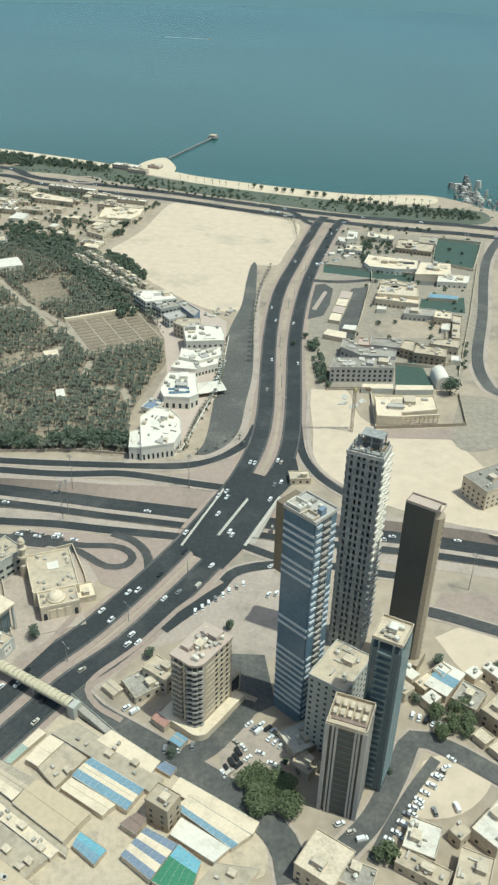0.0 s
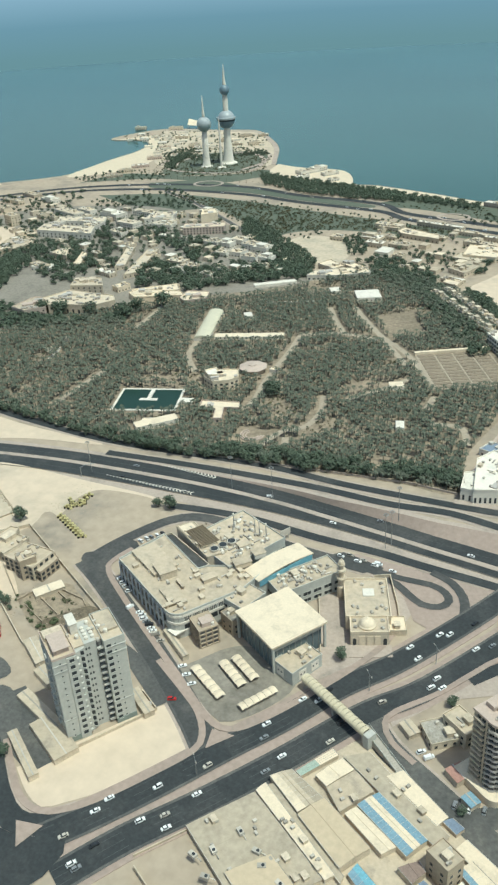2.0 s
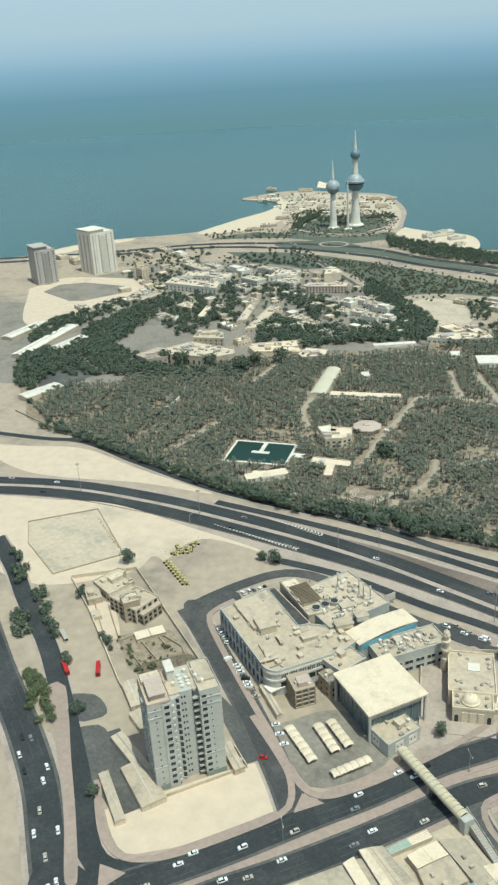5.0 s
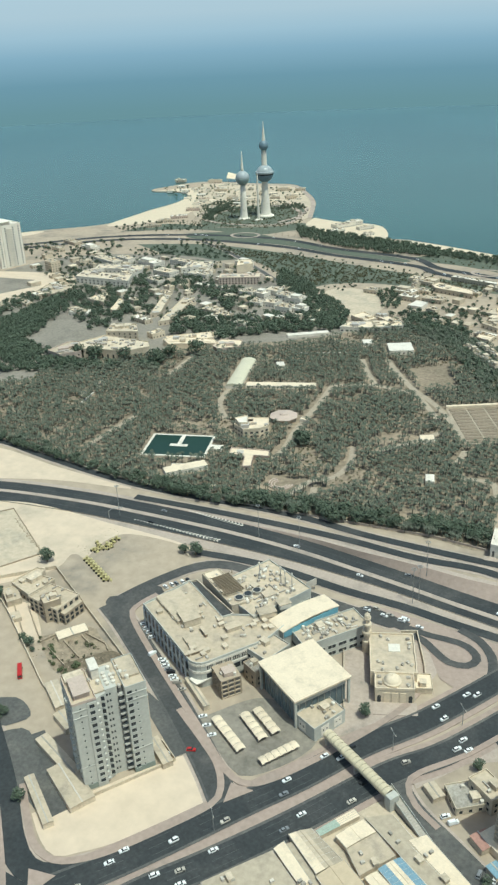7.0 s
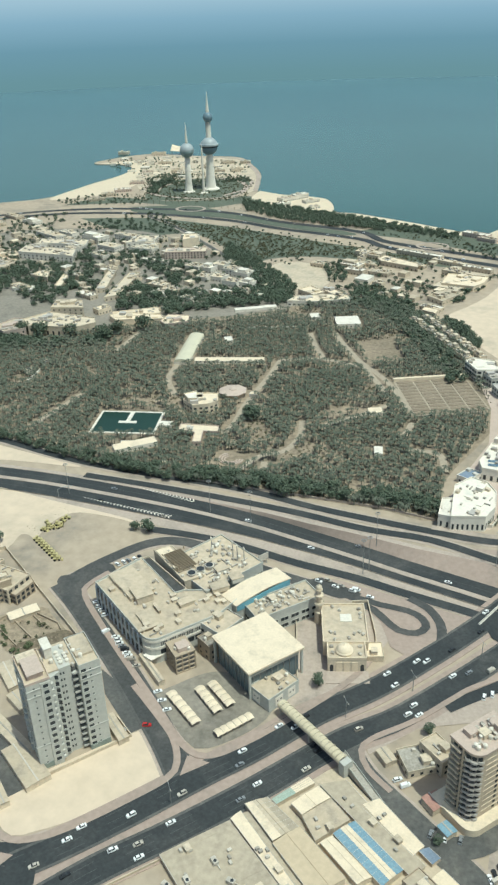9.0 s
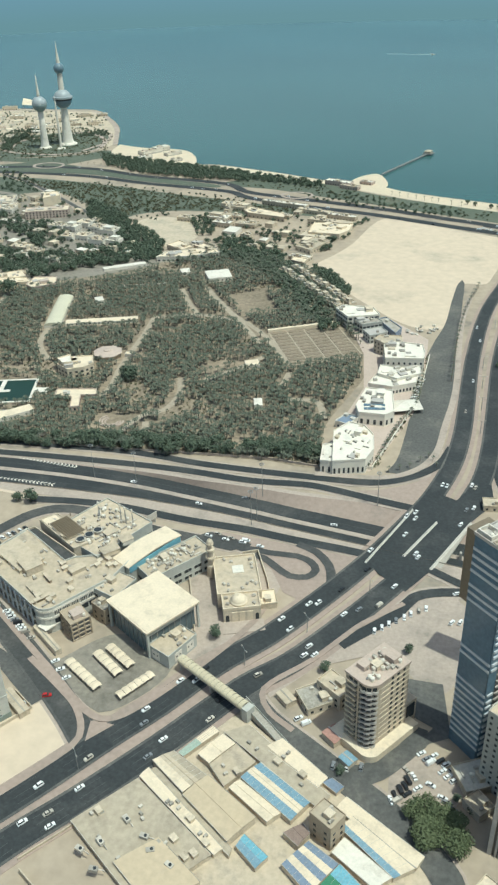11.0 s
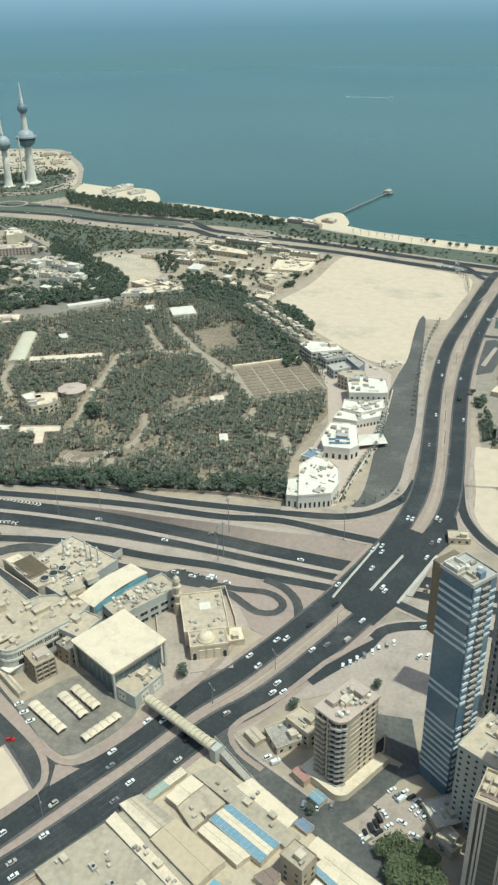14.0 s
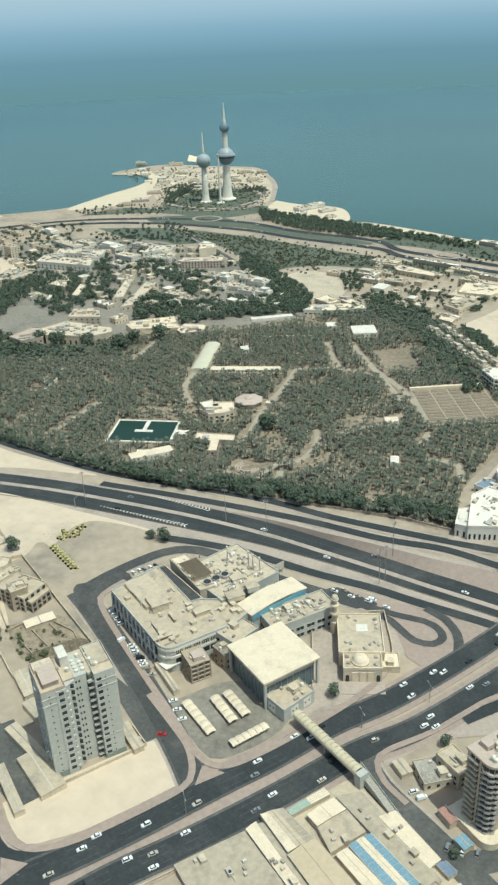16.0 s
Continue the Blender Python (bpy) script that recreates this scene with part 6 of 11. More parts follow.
part("minaret", Shape().round(12.4, 13.8, [(2.6, 0), (2.6, 8), (1.8, 8.6), (1.8, 12.2), (3.0, 13.2), (3.0, 14.4), (1.6, 14.5), (1.6, 18.2), (2.7, 19.0), (2.7, 20.0), (1.4, 20.1), (1.4, 22.4), (2.2, 23.0), (2.2, 23.8), (1.7, 23.9), (1.9, 24.6), (1.5, 25.8), (0.5, 26.6), (0.1, 27.6)], 14), M_CREAM, mosque, "cream round minaret with three galleries")
for k in range(12):
    a = 2 * math.pi * k / 12
    piece("gallery_post", 1, lambda: Shape().box(-0.14, 0.14, -0.14, 0.14, 0, 1.3), M_FABRIC, mosque, pose(12.4 + 2.7 * math.cos(a), 13.8 + 2.7 * math.sin(a), 14.4))
for k in range(7):
    piece("window", (1.4, 4.4), lambda: pane(1.4, 4.4), M_DARK, mosque, side_pose(33, 24.8, "F", (k + 0.5) / 7 * 33 - 16.5, 1.6))
for a in (-8.2, 8.2):
    piece("door", "mosque", lambda: arch_window(2.0, 5.0), M_DARK, mosque, pose(-29.2, a, 0.2, 0, 0, 90))
for a in (-4.2, 0.0, 4.2):
    piece("niche", "mosque", lambda: Shape().box(-1.5, 1.5, 0, 0.35, 0, 6.4), M_FABRIC, mosque, pose(-29.2, a, 0.6, 0, 0, 90))
part("terrace", Shape().box(-38.5, -29.2, -11.5, 11.5, 0.1, 0.6), M_KERB, mosque, "cream paved forecourt")
part("skylight", Shape().box(1.0, 7.5, -4.4, 2.0, 9.1, 9.7), M_WHITE, mosque, "pale roof hatch")
for x, y in ((12, -9), (8, -9.6), (4.5, -9.4), (-8, 8), (-9, 5.5), (-8, -8), (-9.5, -5), (-10, -10), (-14, 6), (-13, -2), (-20, 8), (-26, -7), (-25, 7.6), (-20, -7.5), (11, 2), (14, 6)):
    piece("roof_fan", "mosque", lambda: Shape().box(-1.0, 1.0, -0.7, 0.7, 0, 1.2).round(0.2, 0, [(0.45, 1.2), (0.45, 1.7)], 8), M_AC, mosque, pose(x, y, 9.12, 0, 0, (x * 40) % 180))
ground_lot("mosque_court", [(-133.1, 369.1), (-121.0, 372.0), (-108.0, 337.0), (-112.0, 322.0), (-115.5, 321.8)], M_KERB, "pale paved court beside the mosque", False)
long_wall("court_wall", [(-133.6, 369.6), (-115.8, 321.4)], 2.0, M_CREAM, "cream wall of the mosque court")
house(-82.7, 354.5, 11.5, 9.0, 111.1, 3.5, M_CREAM, M_FABRIC, 3, "small cream kiosk beside the mosque", 0, 0, "kiosk")
long_wall("garden_wall", [(-106.9, 393.3), (-98.2, 397.3), (-86.5, 371.0), (-80.2, 352.2)], 2.2, M_CREAM, "cream boundary wall of the mosque")

# footbridge over the avenue
b0, b1 = Vector((-115.4, 296.2, 8)), Vector((-75.7, 272.2, 8))
bl, ba = (b1 - b0).length, math.degrees(math.atan2(b1.y - b0.y, b1.x - b0.x))
bridge = thing("footbridge", "covered cream footbridge over the avenue", "bridge", b0.x, b0.y, 0, ba)
part("deck", Shape().box(0, bl, -2.2, 2.2, 5.4, 6.1), M_CONC, bridge)
part("rail", Shape().box(0, bl, -2.3, -2.2, 6.1, 7.3).box(0, bl, 2.2, 2.3, 6.1, 7.3), M_BRIDGE, bridge)
seg = 17
def vault():
    s, n, ln = Shape(), 8, bl / seg
    for k in range(n):
        a0, a1 = math.pi * k / n, math.pi * (k + 1) / n
        q = [(-math.cos(a) * 2.6, 7.2 + math.sin(a) * 1.7) for a in (a0, a1)]
        s.add([(0, q[0][0], q[0][1]), (ln * 0.96, q[0][0] * 1.08, q[0][1] + 0.25), (ln * 0.96, q[1][0] * 1.08, q[1][1] + 0.25), (0, q[1][0], q[1][1]),
               (0, q[0][0], q[0][1] - 0.15), (ln * 0.96, q[0][0] * 1.08, q[0][1] + 0.1), (ln * 0.96, q[1][0] * 1.08, q[1][1] + 0.1), (0, q[1][0], q[1][1] - 0.15)],
              [(0, 1, 2, 3), (7, 6, 5, 4), (1, 5, 6, 2), (0, 3, 7, 4)])
    return s
for k in range(seg):
    piece("canopy_shell", 1, vault, M_BRIDGE, bridge, pose(k * bl / seg, 0, 0))
for x in (0.02, 0.5, 0.97):
    part("pier", Shape().box(bl * x - 0.6, bl * x + 0.6, -1.6, 1.6, 0, 5.4), M_CONC, bridge)
part("end_tower", Shape().box(bl, bl + 3.5, -2.6, 2.6, 0, 8.2), M_GREYWALL, bridge)
e0, e1 = Vector((-78.0, 277.1, 0)), Vector((-53.5, 258.8, 0))
stair = thing("stair_ramp", "grey stair ramp down from the footbridge", "stairs", e0.x, e0.y, 0, math.degrees(math.atan2(e1.y - e0.y, e1.x - e0.x)))
sl_ = (e1 - e0).length
for k in range(24):
    part("step", Shape().box(sl_ * k / 24, sl_ * (k + 1) / 24 + 0.05, -1.8, 1.8, 0, 6.0 * (1 - (k + 1) / 25)), M_CONC, stair)
for y in (-1.9, 1.9):
    part("balustrade", Shape().add([(0, y - 0.1, 5.9), (sl_, y - 0.1, 0.3), (sl_, y - 0.1, 1.4), (0, y - 0.1, 7.0), (0, y + 0.1, 5.9), (sl_, y + 0.1, 0.3), (sl_, y + 0.1, 1.4), (0, y + 0.1, 7.0)], [(0, 1, 2, 3), (7, 6, 5, 4), (3, 2, 6, 7), (0, 3, 7, 4), (1, 5, 6, 2)]), M_GREYWALL, stair)

def shade_row(a, b, n, width, label="row of cream fabric shades over parked cars"):
    a, b = Vector((*a, 0)), Vector((*b, 0))
    ln = (b - a).length
    ob = thing("parking_canopy", label, "parking canopy", a.x, a.y, 0, math.degrees(math.atan2(b.y - a.y, b.x - a.x)), "parking canopies")
    def bay():
        s, m, step = Shape(), 6, ln / n
        verts = []
        for k in range(m + 1):
            y, z = -width / 2 + width * k / m, 2.4 + 0.8 * math.sin(math.pi * k / m)
            verts += [(0.1, y, z), (step / 2, y, z + 0.5), (step - 0.1, y, z)]
        return s.add(verts, [f for k in range(m) for f in ((3 * k, 3 * k + 1, 3 * k + 4, 3 * k + 3), (3 * k + 1, 3 * k + 2, 3 * k + 5, 3 * k + 4))])
    for k in range(n):
        piece("fabric", (round(ln, 1), n), bay, M_FABRIC, ob, pose(ln * k / n, 0, 0))
        piece("post", 1, lambda: Shape().round(0, 0, [(0.12, 0), (0.1, 2.6)], 6), M_STEEL, ob, pose(ln * (k + 0.5) / n, -width / 2 + 0.2, 0))
shade_row((-174.5, 287.8), (-151.7, 272.9), 6, 5.2)
shade_row((-162.1, 296.3), (-144.7, 283.9), 5, 5.2)
shade_row((-157.4, 301.9), (-140.4, 290.4), 5, 5.2)
shade_row((-140.2, 269.7), (-128.2, 287.9), 6, 5.0)

# ---- round-cornered flats ----
rc = (-14.8, 275.8, 15.2, 24.9, 143.7)
rt = thing("corner_flats", "tan apartment block with rounded balcony corner", "apartment block", rc[0], rc[1], 0, rc[4])
rw, rd = rc[2], rc[3]
def corner(w, d, r, grow=0.0, n=8):
    """Outline with a rounded front corner at (-w/2, d/2)."""
    w, d = w + 2 * grow, d + 2 * grow
    cx, cy = -w / 2 + r, d / 2 - r
    arc = [(cx + r * math.cos(a), cy + r * math.sin(a)) for a in (math.pi - math.pi / 2 * k / n for k in range(n + 1))]
    return [(w / 2, d / 2), (w / 2, -d / 2), (-w / 2, -d / 2)] + arc
part("wall", Shape().prism(list(reversed(corner(rw, rd, 6.0))), 0, 42), M_FLATSTONE, rt)
part("roof", Shape().prism(list(reversed(corner(rw, rd, 6.0, 0.5))), 42, 43.0), M_PALEPINK, rt, "tan roof slab crowded with plant")
def half_disc(r):
    arc_ = [(r * math.cos(math.pi * k / 8), r * math.sin(math.pi * k / 8)) for k in range(9)]
    return Shape().prism(arc_, -0.2, 0.0).add([(x * q, y * q, z) for q, z in ((1, 0), (1, 1.0), (0.92, 1.0), (0.92, 0)) for x, y in arc_], [(a * 9 + i, a * 9 + i + 1, (a + 1) * 9 + i + 1, (a + 1) * 9 + i) for a in range(3) for i in range(8)])
for f in range(12):
    z = 4.5 + f * 3.1
    for aa, rr_ in ((104, 1.7), (126, 2.1), (150, 1.7)):
        bx, by = -rw / 2 + 6 + 6 * math.cos(radians(aa)), rd / 2 - 6 + 6 * math.sin(radians(aa))
        piece("balcony", ("disc", rr_), lambda: half_disc(rr_), M_STONEPALE, rt, pose(bx, by, z, 0, 0, aa - 90))
        piece("window", (2.0, 2.2), lambda: pane(2.0, 2.2), M_DARK, rt, pose(bx, by, z + 0.1, 0, 0, aa - 90))
    piece("balcony", "left", lambda: Shape().box(rw * 0.05, rw * 0.45, rd / 2 - 0.2, rd / 2 + 1.2, 0, 1.0), M_FLATSTONE, rt, pose(0, 0, z))
    for a in (-0.36, -0.2, -0.05):
        piece("window", (1.6, 1.7), lambda: pane(1.6, 1.7), M_DARK, rt, side_pose(rw, rd, "R", a * rd, z + 1.0))
    for a in (-0.1, 0.12, 0.3):
        piece("window", (2.2, 2.0), lambda: pane(2.2, 2.0), M_DARK, rt, side_pose(rw, rd, "F", a * rw, z + 0.9))
    piece("string_course", 1, lambda: Shape().box(-rw / 2 - 0.25, -rw / 2 + 0.05, -rd / 2, rd / 2 - 6, 0, 0.35), M_CREAM, rt, pose(0, 0, z + 2.9))
part("podium", Shape().prism(list(reversed(corner(rw + 10, rd + 8, 6.0))), 0, 4.4), M_FABRIC, rt, "cream podium round the flats")
part("rear_block", Shape().box(-rw / 2 + 1, rw * 0.1, -rd / 2 - 9, -rd / 2, 0, 13), M_FLATSTONE, rt)
part("opening", Shape().box(-rw / 2 + 0.7, -rw / 2 + 1.0, -rd / 2 - 7.5, -rd / 2 - 2, 3, 11.5), M_DARK, rt)
roof_gear(rt, rw * 0.85, rd * 0.85, 43.0, random.Random(12), 34, True, M_CREAM)
part("roof_room", Shape().box(-rw * 0.3, rw * 0.05, -rd * 0.42, -rd * 0.2, 43, 46), M_PALEPINK, rt)
part("roof_room", Shape().box(rw * 0.1, rw * 0.4, rd * 0.1, rd * 0.3, 43, 45.4), M_PALEPINK, rt)
part("roof_tank", Shape().round(rw * 0.12, -rd * 0.28, [(2.6, 43), (2.6, 45.2), (2.2, 45.5)], 16), M_PALEPINK, rt, "round pink roof tank")
house(-35.6, 293.4, 15.5, 10.2, 144.3, 9, M_CREAM, M_TAN, 5, "low cream annex beside the round-cornered flats", 1, 3, "annex")
house(-43.2, 289.5, 14.1, 18.4, 125.6, 4, M_CREAM, M_GREYROOF, 6, "low courtyard house with grey yard roof", 1, 3)
shed(-32.1, 268.2, 8.0, 8.8, 140.9, 3.6, M_REDPINK, M_CREAM, "small terracotta-roofed kiosk beside the flats", name="kiosk", pitch=0.5)
shed(-24.4, 255.9, 6.0, 5.9, 143.5, 3.4, M_SHEDBLUE, M_CREAM, "small blue-roofed kiosk beside the street", name="kiosk", pitch=0.4)
shed(-58.7, 286.2, 8.6, 6.2, 137.1, 3.0, M_TAN, M_CREAM, "small tan kiosk on the corner", name="kiosk", pitch=0.3)

# ---- warehouses ----
plan_shed("warehouse", "broad flat depot with dusty grey roof", [(-82.9, 258.8), (-32.9, 227.7), (-29.2, 235.2), (-72.2, 265.5)], 2.9, [M_TANGREY], pitch=0.2, gear=5)
plan_shed("warehouse", "warehouse with blue and cream striped sheet roof", [(-69.4, 235.8), (-43.6, 219.4), (-37.2, 229.8), (-62.3, 245.3)], 3.6, [M_SHEDBLUE, M_FABRIC, M_SHEDBLUE], group="striped sheds")
plan_shed("warehouse", "long shed with pale cream roof", [(-73.3, 229.9), (-53.3, 216.9), (-48.1, 222.7), (-69.3, 235.0)], 3.2, [M_FABRIC], pitch=0.5)
plan_shed("warehouse", "warehouse with smooth cream roof", [(-91.3, 243.9), (-84.8, 240.0), (-75.8, 253.2), (-82.8, 257.3)], 3.6, [M_FABRIC], pitch=0.5)
plan_shed("warehouse", "narrow lean-to with faded green sheet roof", [(-100.6, 243.6), (-97.6, 241.9), (-85.2, 259.2), (-88.9, 261.7)], 2.6, [M_PALEGREEN, M_FABRIC], pitch=0.2)
plan_shed("warehouse", "flat tan store roof between warehouses", [(-84.8, 239.9), (-75.4, 230.0), (-64.5, 245.6), (-75.6, 253.4)], 3.0, [M_TAN], pitch=0.15, gear=3)
plan_shed("warehouse", "ribbed warehouse with pale striped roof", [(-110.3, 236.1), (-92.0, 222.9), (-83.9, 233.3), (-102.3, 243.0)], 4.0, [M_FABRIC, M_TAN, M_TANGREY], pitch=0.6)
plan_shed("warehouse", "large warehouse with plain tan roof", [(-91.6, 221.6), (-67.1, 204.2), (-58.0, 217.4), (-83.4, 233.7)], 4.3, [M_WARMTAN], pitch=0.9)
plan_shed("warehouse", "low tan lean-to beside a warehouse", [(-110.4, 230.2), (-65.0, 199.1), (-64.6, 202.5), (-107.8, 233.8)], 2.6, [M_TANGREY], pitch=0.2)
plan_shed("warehouse", "long narrow shed with cream roof", [(-113.6, 227.5), (-71.1, 198.0), (-68.1, 201.6), (-111.0, 232.8)], 3.0, [M_FABRIC], pitch=0.3, gear=9)
plan_shed("warehouse", "broad flat roof with tan screed and roof plant", [(-134.5, 200.1), (-94.7, 171.4), (-72.0, 197.8), (-113.7, 226.2)], 3.3, [M_TANGREY], pitch=0.1, gear=14)
plan_shed("warehouse", "smooth tan raised roof hall", [(-109.6, 185.5), (-89.2, 170.9), (-72.8, 184.8), (-94.9, 200.0)], 4.7, [M_WARMTAN], pitch=0.3)
plan_shed("warehouse", "light blue sheet-roofed store", [(-63.5, 203.8), (-53.5, 195.9), (-49.4, 202.1), (-61.2, 209.9)], 2.9, [M_SHEDBLUE, M_SHEDTEAL], pitch=0.4)
plan_shed("warehouse", "warehouse with slate blue and cream striped sheet roof", [(-43.5, 199.6), (-30.8, 189.5), (-21.3, 204.6), (-34.7, 211.9)], 3.6, [M_SLATE, M_FABRIC, M_SLATE, M_FABRIC, M_SLATE], pitch=0.4, group="striped sheds")
plan_shed("warehouse", "warehouse with green and teal sheet roof", [(-30.3, 189.2), (-15.9, 181.5), (-11.4, 197.5), (-20.8, 204.7)], 3.5, [M_SHEDGREEN, M_SHEDGREEN, M_SHEDTEAL], pitch=0.3)
plan_shed("warehouse", "small shed with reddish brown roof", [(-45.7, 213.3), (-38.6, 208.6), (-34.6, 215.5), (-38.3, 219.4)], 3.6, [M_REDBROWN], pitch=0.5)
plan_shed("warehouse", "long cream shop row beside the street", [(-62.5, 254.4), (-35.3, 238.0), (-31.6, 244.3), (-55.3, 261.1)], 2.9, [M_FABRIC], pitch=0.3, gear=2)
plan_shed("warehouse", "long shop row with pale roof beside the street", [(-26.3, 229.7), (9.1, 209.8), (11.9, 215.3), (-22.4, 236.4)], 2.9, [M_FABRIC], pitch=0.3)
plan_shed("warehouse", "shop row with blue and white patched roof", [(-23.3, 221.0), (0.5, 203.3), (8.6, 209.4), (-18.4, 227.2)], 3.2, [M_SHEDBLUE, M_FABRIC, M_FABRIC], pitch=0.2)
plan_shed("warehouse", "white-roofed shed between shops", [(-24.8, 209.1), (-6.5, 197.3), (0.0, 203.6), (-20.7, 217.0)], 3.2, [M_WHITE], pitch=0.3)
plan_shed("warehouse", "flat grey store with dusty roof", [(-16.1, 184.5), (-0.9, 176.8), (12.0, 195.0), (-5.7, 197.3)], 2.9, [M_TANGREY], pitch=0.2, gear=3)
plan_shed("awning", "small slate blue awning beside the street", [(-33.7, 241.7), (-26.9, 237.4), (-24.2, 241.6), (-29.9, 244.9)], 2.3, [M_SLATE], pitch=0.2)
house(-28.1, 218.3, 11.4, 9.2, 148.3, 14, M_STONE, M_TANGREY, 5, "tan workshop tower with roof tanks", 2, 4, "workshop")
for k, (x, y, q) in enumerate(((-111.0, 205.0, 0), (-101.0, 199.0, 30), (-96.5, 193.5, 60), (-125.0, 188.0, 20), (-118.0, 193.0, 0), (-87.0, 189.0, 15), (-116.0, 181.0, 40))):
    unit = thing("roof_plant", "tan air handling unit on a flat roof", "roof plant", x, y, 3.5, -38 + q, "roof plant")
    part("casing", Shape().box(-1.8, 1.8, -1.1, 1.1, 0.3, 2.0), M_AC, unit)
    part("base", Shape().box(-1.6, -1.0, -1.0, 1.0, 0, 0.3).box(1.0, 1.6, -1.0, 1.0, 0, 0.3), M_STEEL, unit)
    part("fan", Shape().round(0.6, 0, [(0.7, 2.0), (0.7, 2.3)], 10), M_DARK, unit)
    part("pipe", Shape().bar((1.8, 0.4, 0.8), (4.2, 0.4, 0.8), 0.25).bar((4.2, 0.4, 0.8), (4.2, 0.4, 0.0), 0.25), M_AC, unit)
long_wall("yard_wall", [(-149.5, 180.6), (-128.5, 206.6), (-103.6, 241.0)], 1.4, M_TAN, "low tan yard wall beside the avenue")
long_wall("yard_wall", [(-146.2, 175.7), (-129.5, 165.7)], 3.0, M_CREAM, "cream yard wall beside an alley")

# ---- houses below the towers ----
house(37.0, 195.7, 17.3, 17.8, 146.0, 10, M_CREAM, M_CREAM, 1, "broad house with smooth cream roof", 2, 1)
house(49.6, 189.7, 12.3, 10.4, 156.6, 8, M_CREAM, M_GREYROOF, 1, "grey-roofed block with roof vents", 1, 6)
shed(104.1, 293.6, 11.8, 19.5, 140.0, 5, M_WHITE, M_CREAM, "white-roofed shed with blue roof patch", [M_WHITE, M_SHEDBLUE, M_WHITE], pitch=0.4)
house(77.9, 207.5, 13.3, 14.6, 156.4, 6, M_CREAM, M_WHITE, 2, "low white-roofed house beside a car park", 1, 5)
house(110.1, 213.6, 12.3, 20.0, 133.0, 7, M_CREAM, M_WHITE, 3, "white-roofed house beside a car park", 1, 3)
house(76.2, 195.5, 20.9, 7.6, 149.8, 5, M_CREAM, M_TAN, 4, "low tan-roofed courtyard house", 1, 5)
house(94.8, 191.7, 12.9, 18.8, 155.8, 7, M_CREAM, M_TAN, 5, "tan-roofed villa with roof terrace", 1, 6)
house(126.4, 272.9, 12.3, 17.6, 133.0, 9, M_STONE, M_TAN, 6, "three-storey tan house with balconies", 2, 4)
house(113.8, 282.9, 12.2, 13.8, 143.3, 5, M_CREAM, M_GREYROOF, 7, "small house with cluttered grey roof", 1, 7)
house(115.7, 260.7, 7.1, 6.6, 128.5, 3.2, M_CREAM, M_CREAM, 8, "small cream flat-roofed garage", 0, 0, "garage")
house(122.3, 254.3, 7.6, 8.6, 127.7, 3.2, M_CREAM, M_CREAM, 9, "small cream flat-roofed garage", 0, 0, "garage")
house(168.8, 460.5, 21.9, 35.6, 120.5, 14, M_CREAM, M_GREYROOF, 10, "low apartment house with grey roof plant", 2, 8)
house(32.6, 244.0, 9.9, 9.0, 136.1, 4, M_CREAM, M_TAN, 11, "small walled gatehouse below the towers", 0, 1, "gatehouse")
house(41.4, 472.5, 9.5, 14.0, 94.6, 4, M_CREAM, M_CREAM, 4, "small cream pump house beside the junction", 1, 1, "pump_house")
house(31.0, 258.0, 14.5, 15.6, 117.6, 4, M_CREAM, M_PALECONC, 14, "low pale courtyard house below the towers", 0, 6)

# ---- overpass over the cutting ----
over = thing("overpass", "concrete overpass carrying the avenue above the cutting", "bridge")
deck = [(-33.5, 397.2), (-8.1, 463.5), (29.3, 455.7), (8.8, 396.9)]
part("deck", Shape().prism(deck, -1.1, 0.2), M_CONC, over)
for a, b, wide in (((-33.3, 399.4), (-9.5, 459.5), 1.5), ((4.8, 400.5), (27.4, 451.8), 1.9), ((-11.6, 409.9), (6.3, 448.5), 1.8)):
    ln, an = math.dist(a, b), math.degrees(math.atan2(b[1] - a[1], b[0] - a[0]))
    p = part("side_walk" if wide != 1.8 else "median_barrier", Shape().box(-ln / 2, ln / 2, -wide / 2, wide / 2, 0.0, 0.75).box(-ln / 2, ln / 2, -0.2, 0.2, 0.75, 1.6), M_PALECONC, over, "pale concrete footway with parapet")
    p.matrix_basis = pose((a[0] + b[0]) / 2, (a[1] + b[1]) / 2, 0, 0, 0, an)
for k in range(5):
    x, y = -22 + k * 11, 430.5 - k * 2.0
    part("pier", Shape().box(x - 0.7, x + 0.7, y - 1.2, y + 1.2, -6.2, -1.1), M_CONC, over)

# ---- the palm garden ----
GARDEN = [(-640, 565), (-553, 521), (-485, 515), (-381, 498), (-296, 491), (-226, 496), (-143, 501), (-118, 502), (-79, 504), (-83, 561), (-66, 649), (-69, 701), (-106, 817), (-146, 899), (-215, 948), (-275, 957), (-362, 857), (-494, 774), (-584, 680), (-673, 596)]
KEEP_OUT = []
def clear(pts, m=2.0):
    cx, cy = sum(p[0] for p in pts) / len(pts), sum(p[1] for p in pts) / len(pts)
    KEEP_OUT.append([(cx + (x - cx) * (1 + m / max(8, math.dist((x, y), (cx, cy)))), cy + (y - cy) * (1 + m / max(8, math.dist((x, y), (cx, cy))))) for x, y in pts])
def clear_box(cx, cy, w, d, ang, m=3.0):
    c, s = math.cos(radians(ang)), math.sin(radians(ang))
    KEEP_OUT.append([(cx + x * c - y * s, cy + x * s + y * c) for x, y in ((-w / 2 - m, -d / 2 - m), (w / 2 + m, -d / 2 - m), (w / 2 + m, d / 2 + m), (-w / 2 - m, d / 2 + m))])
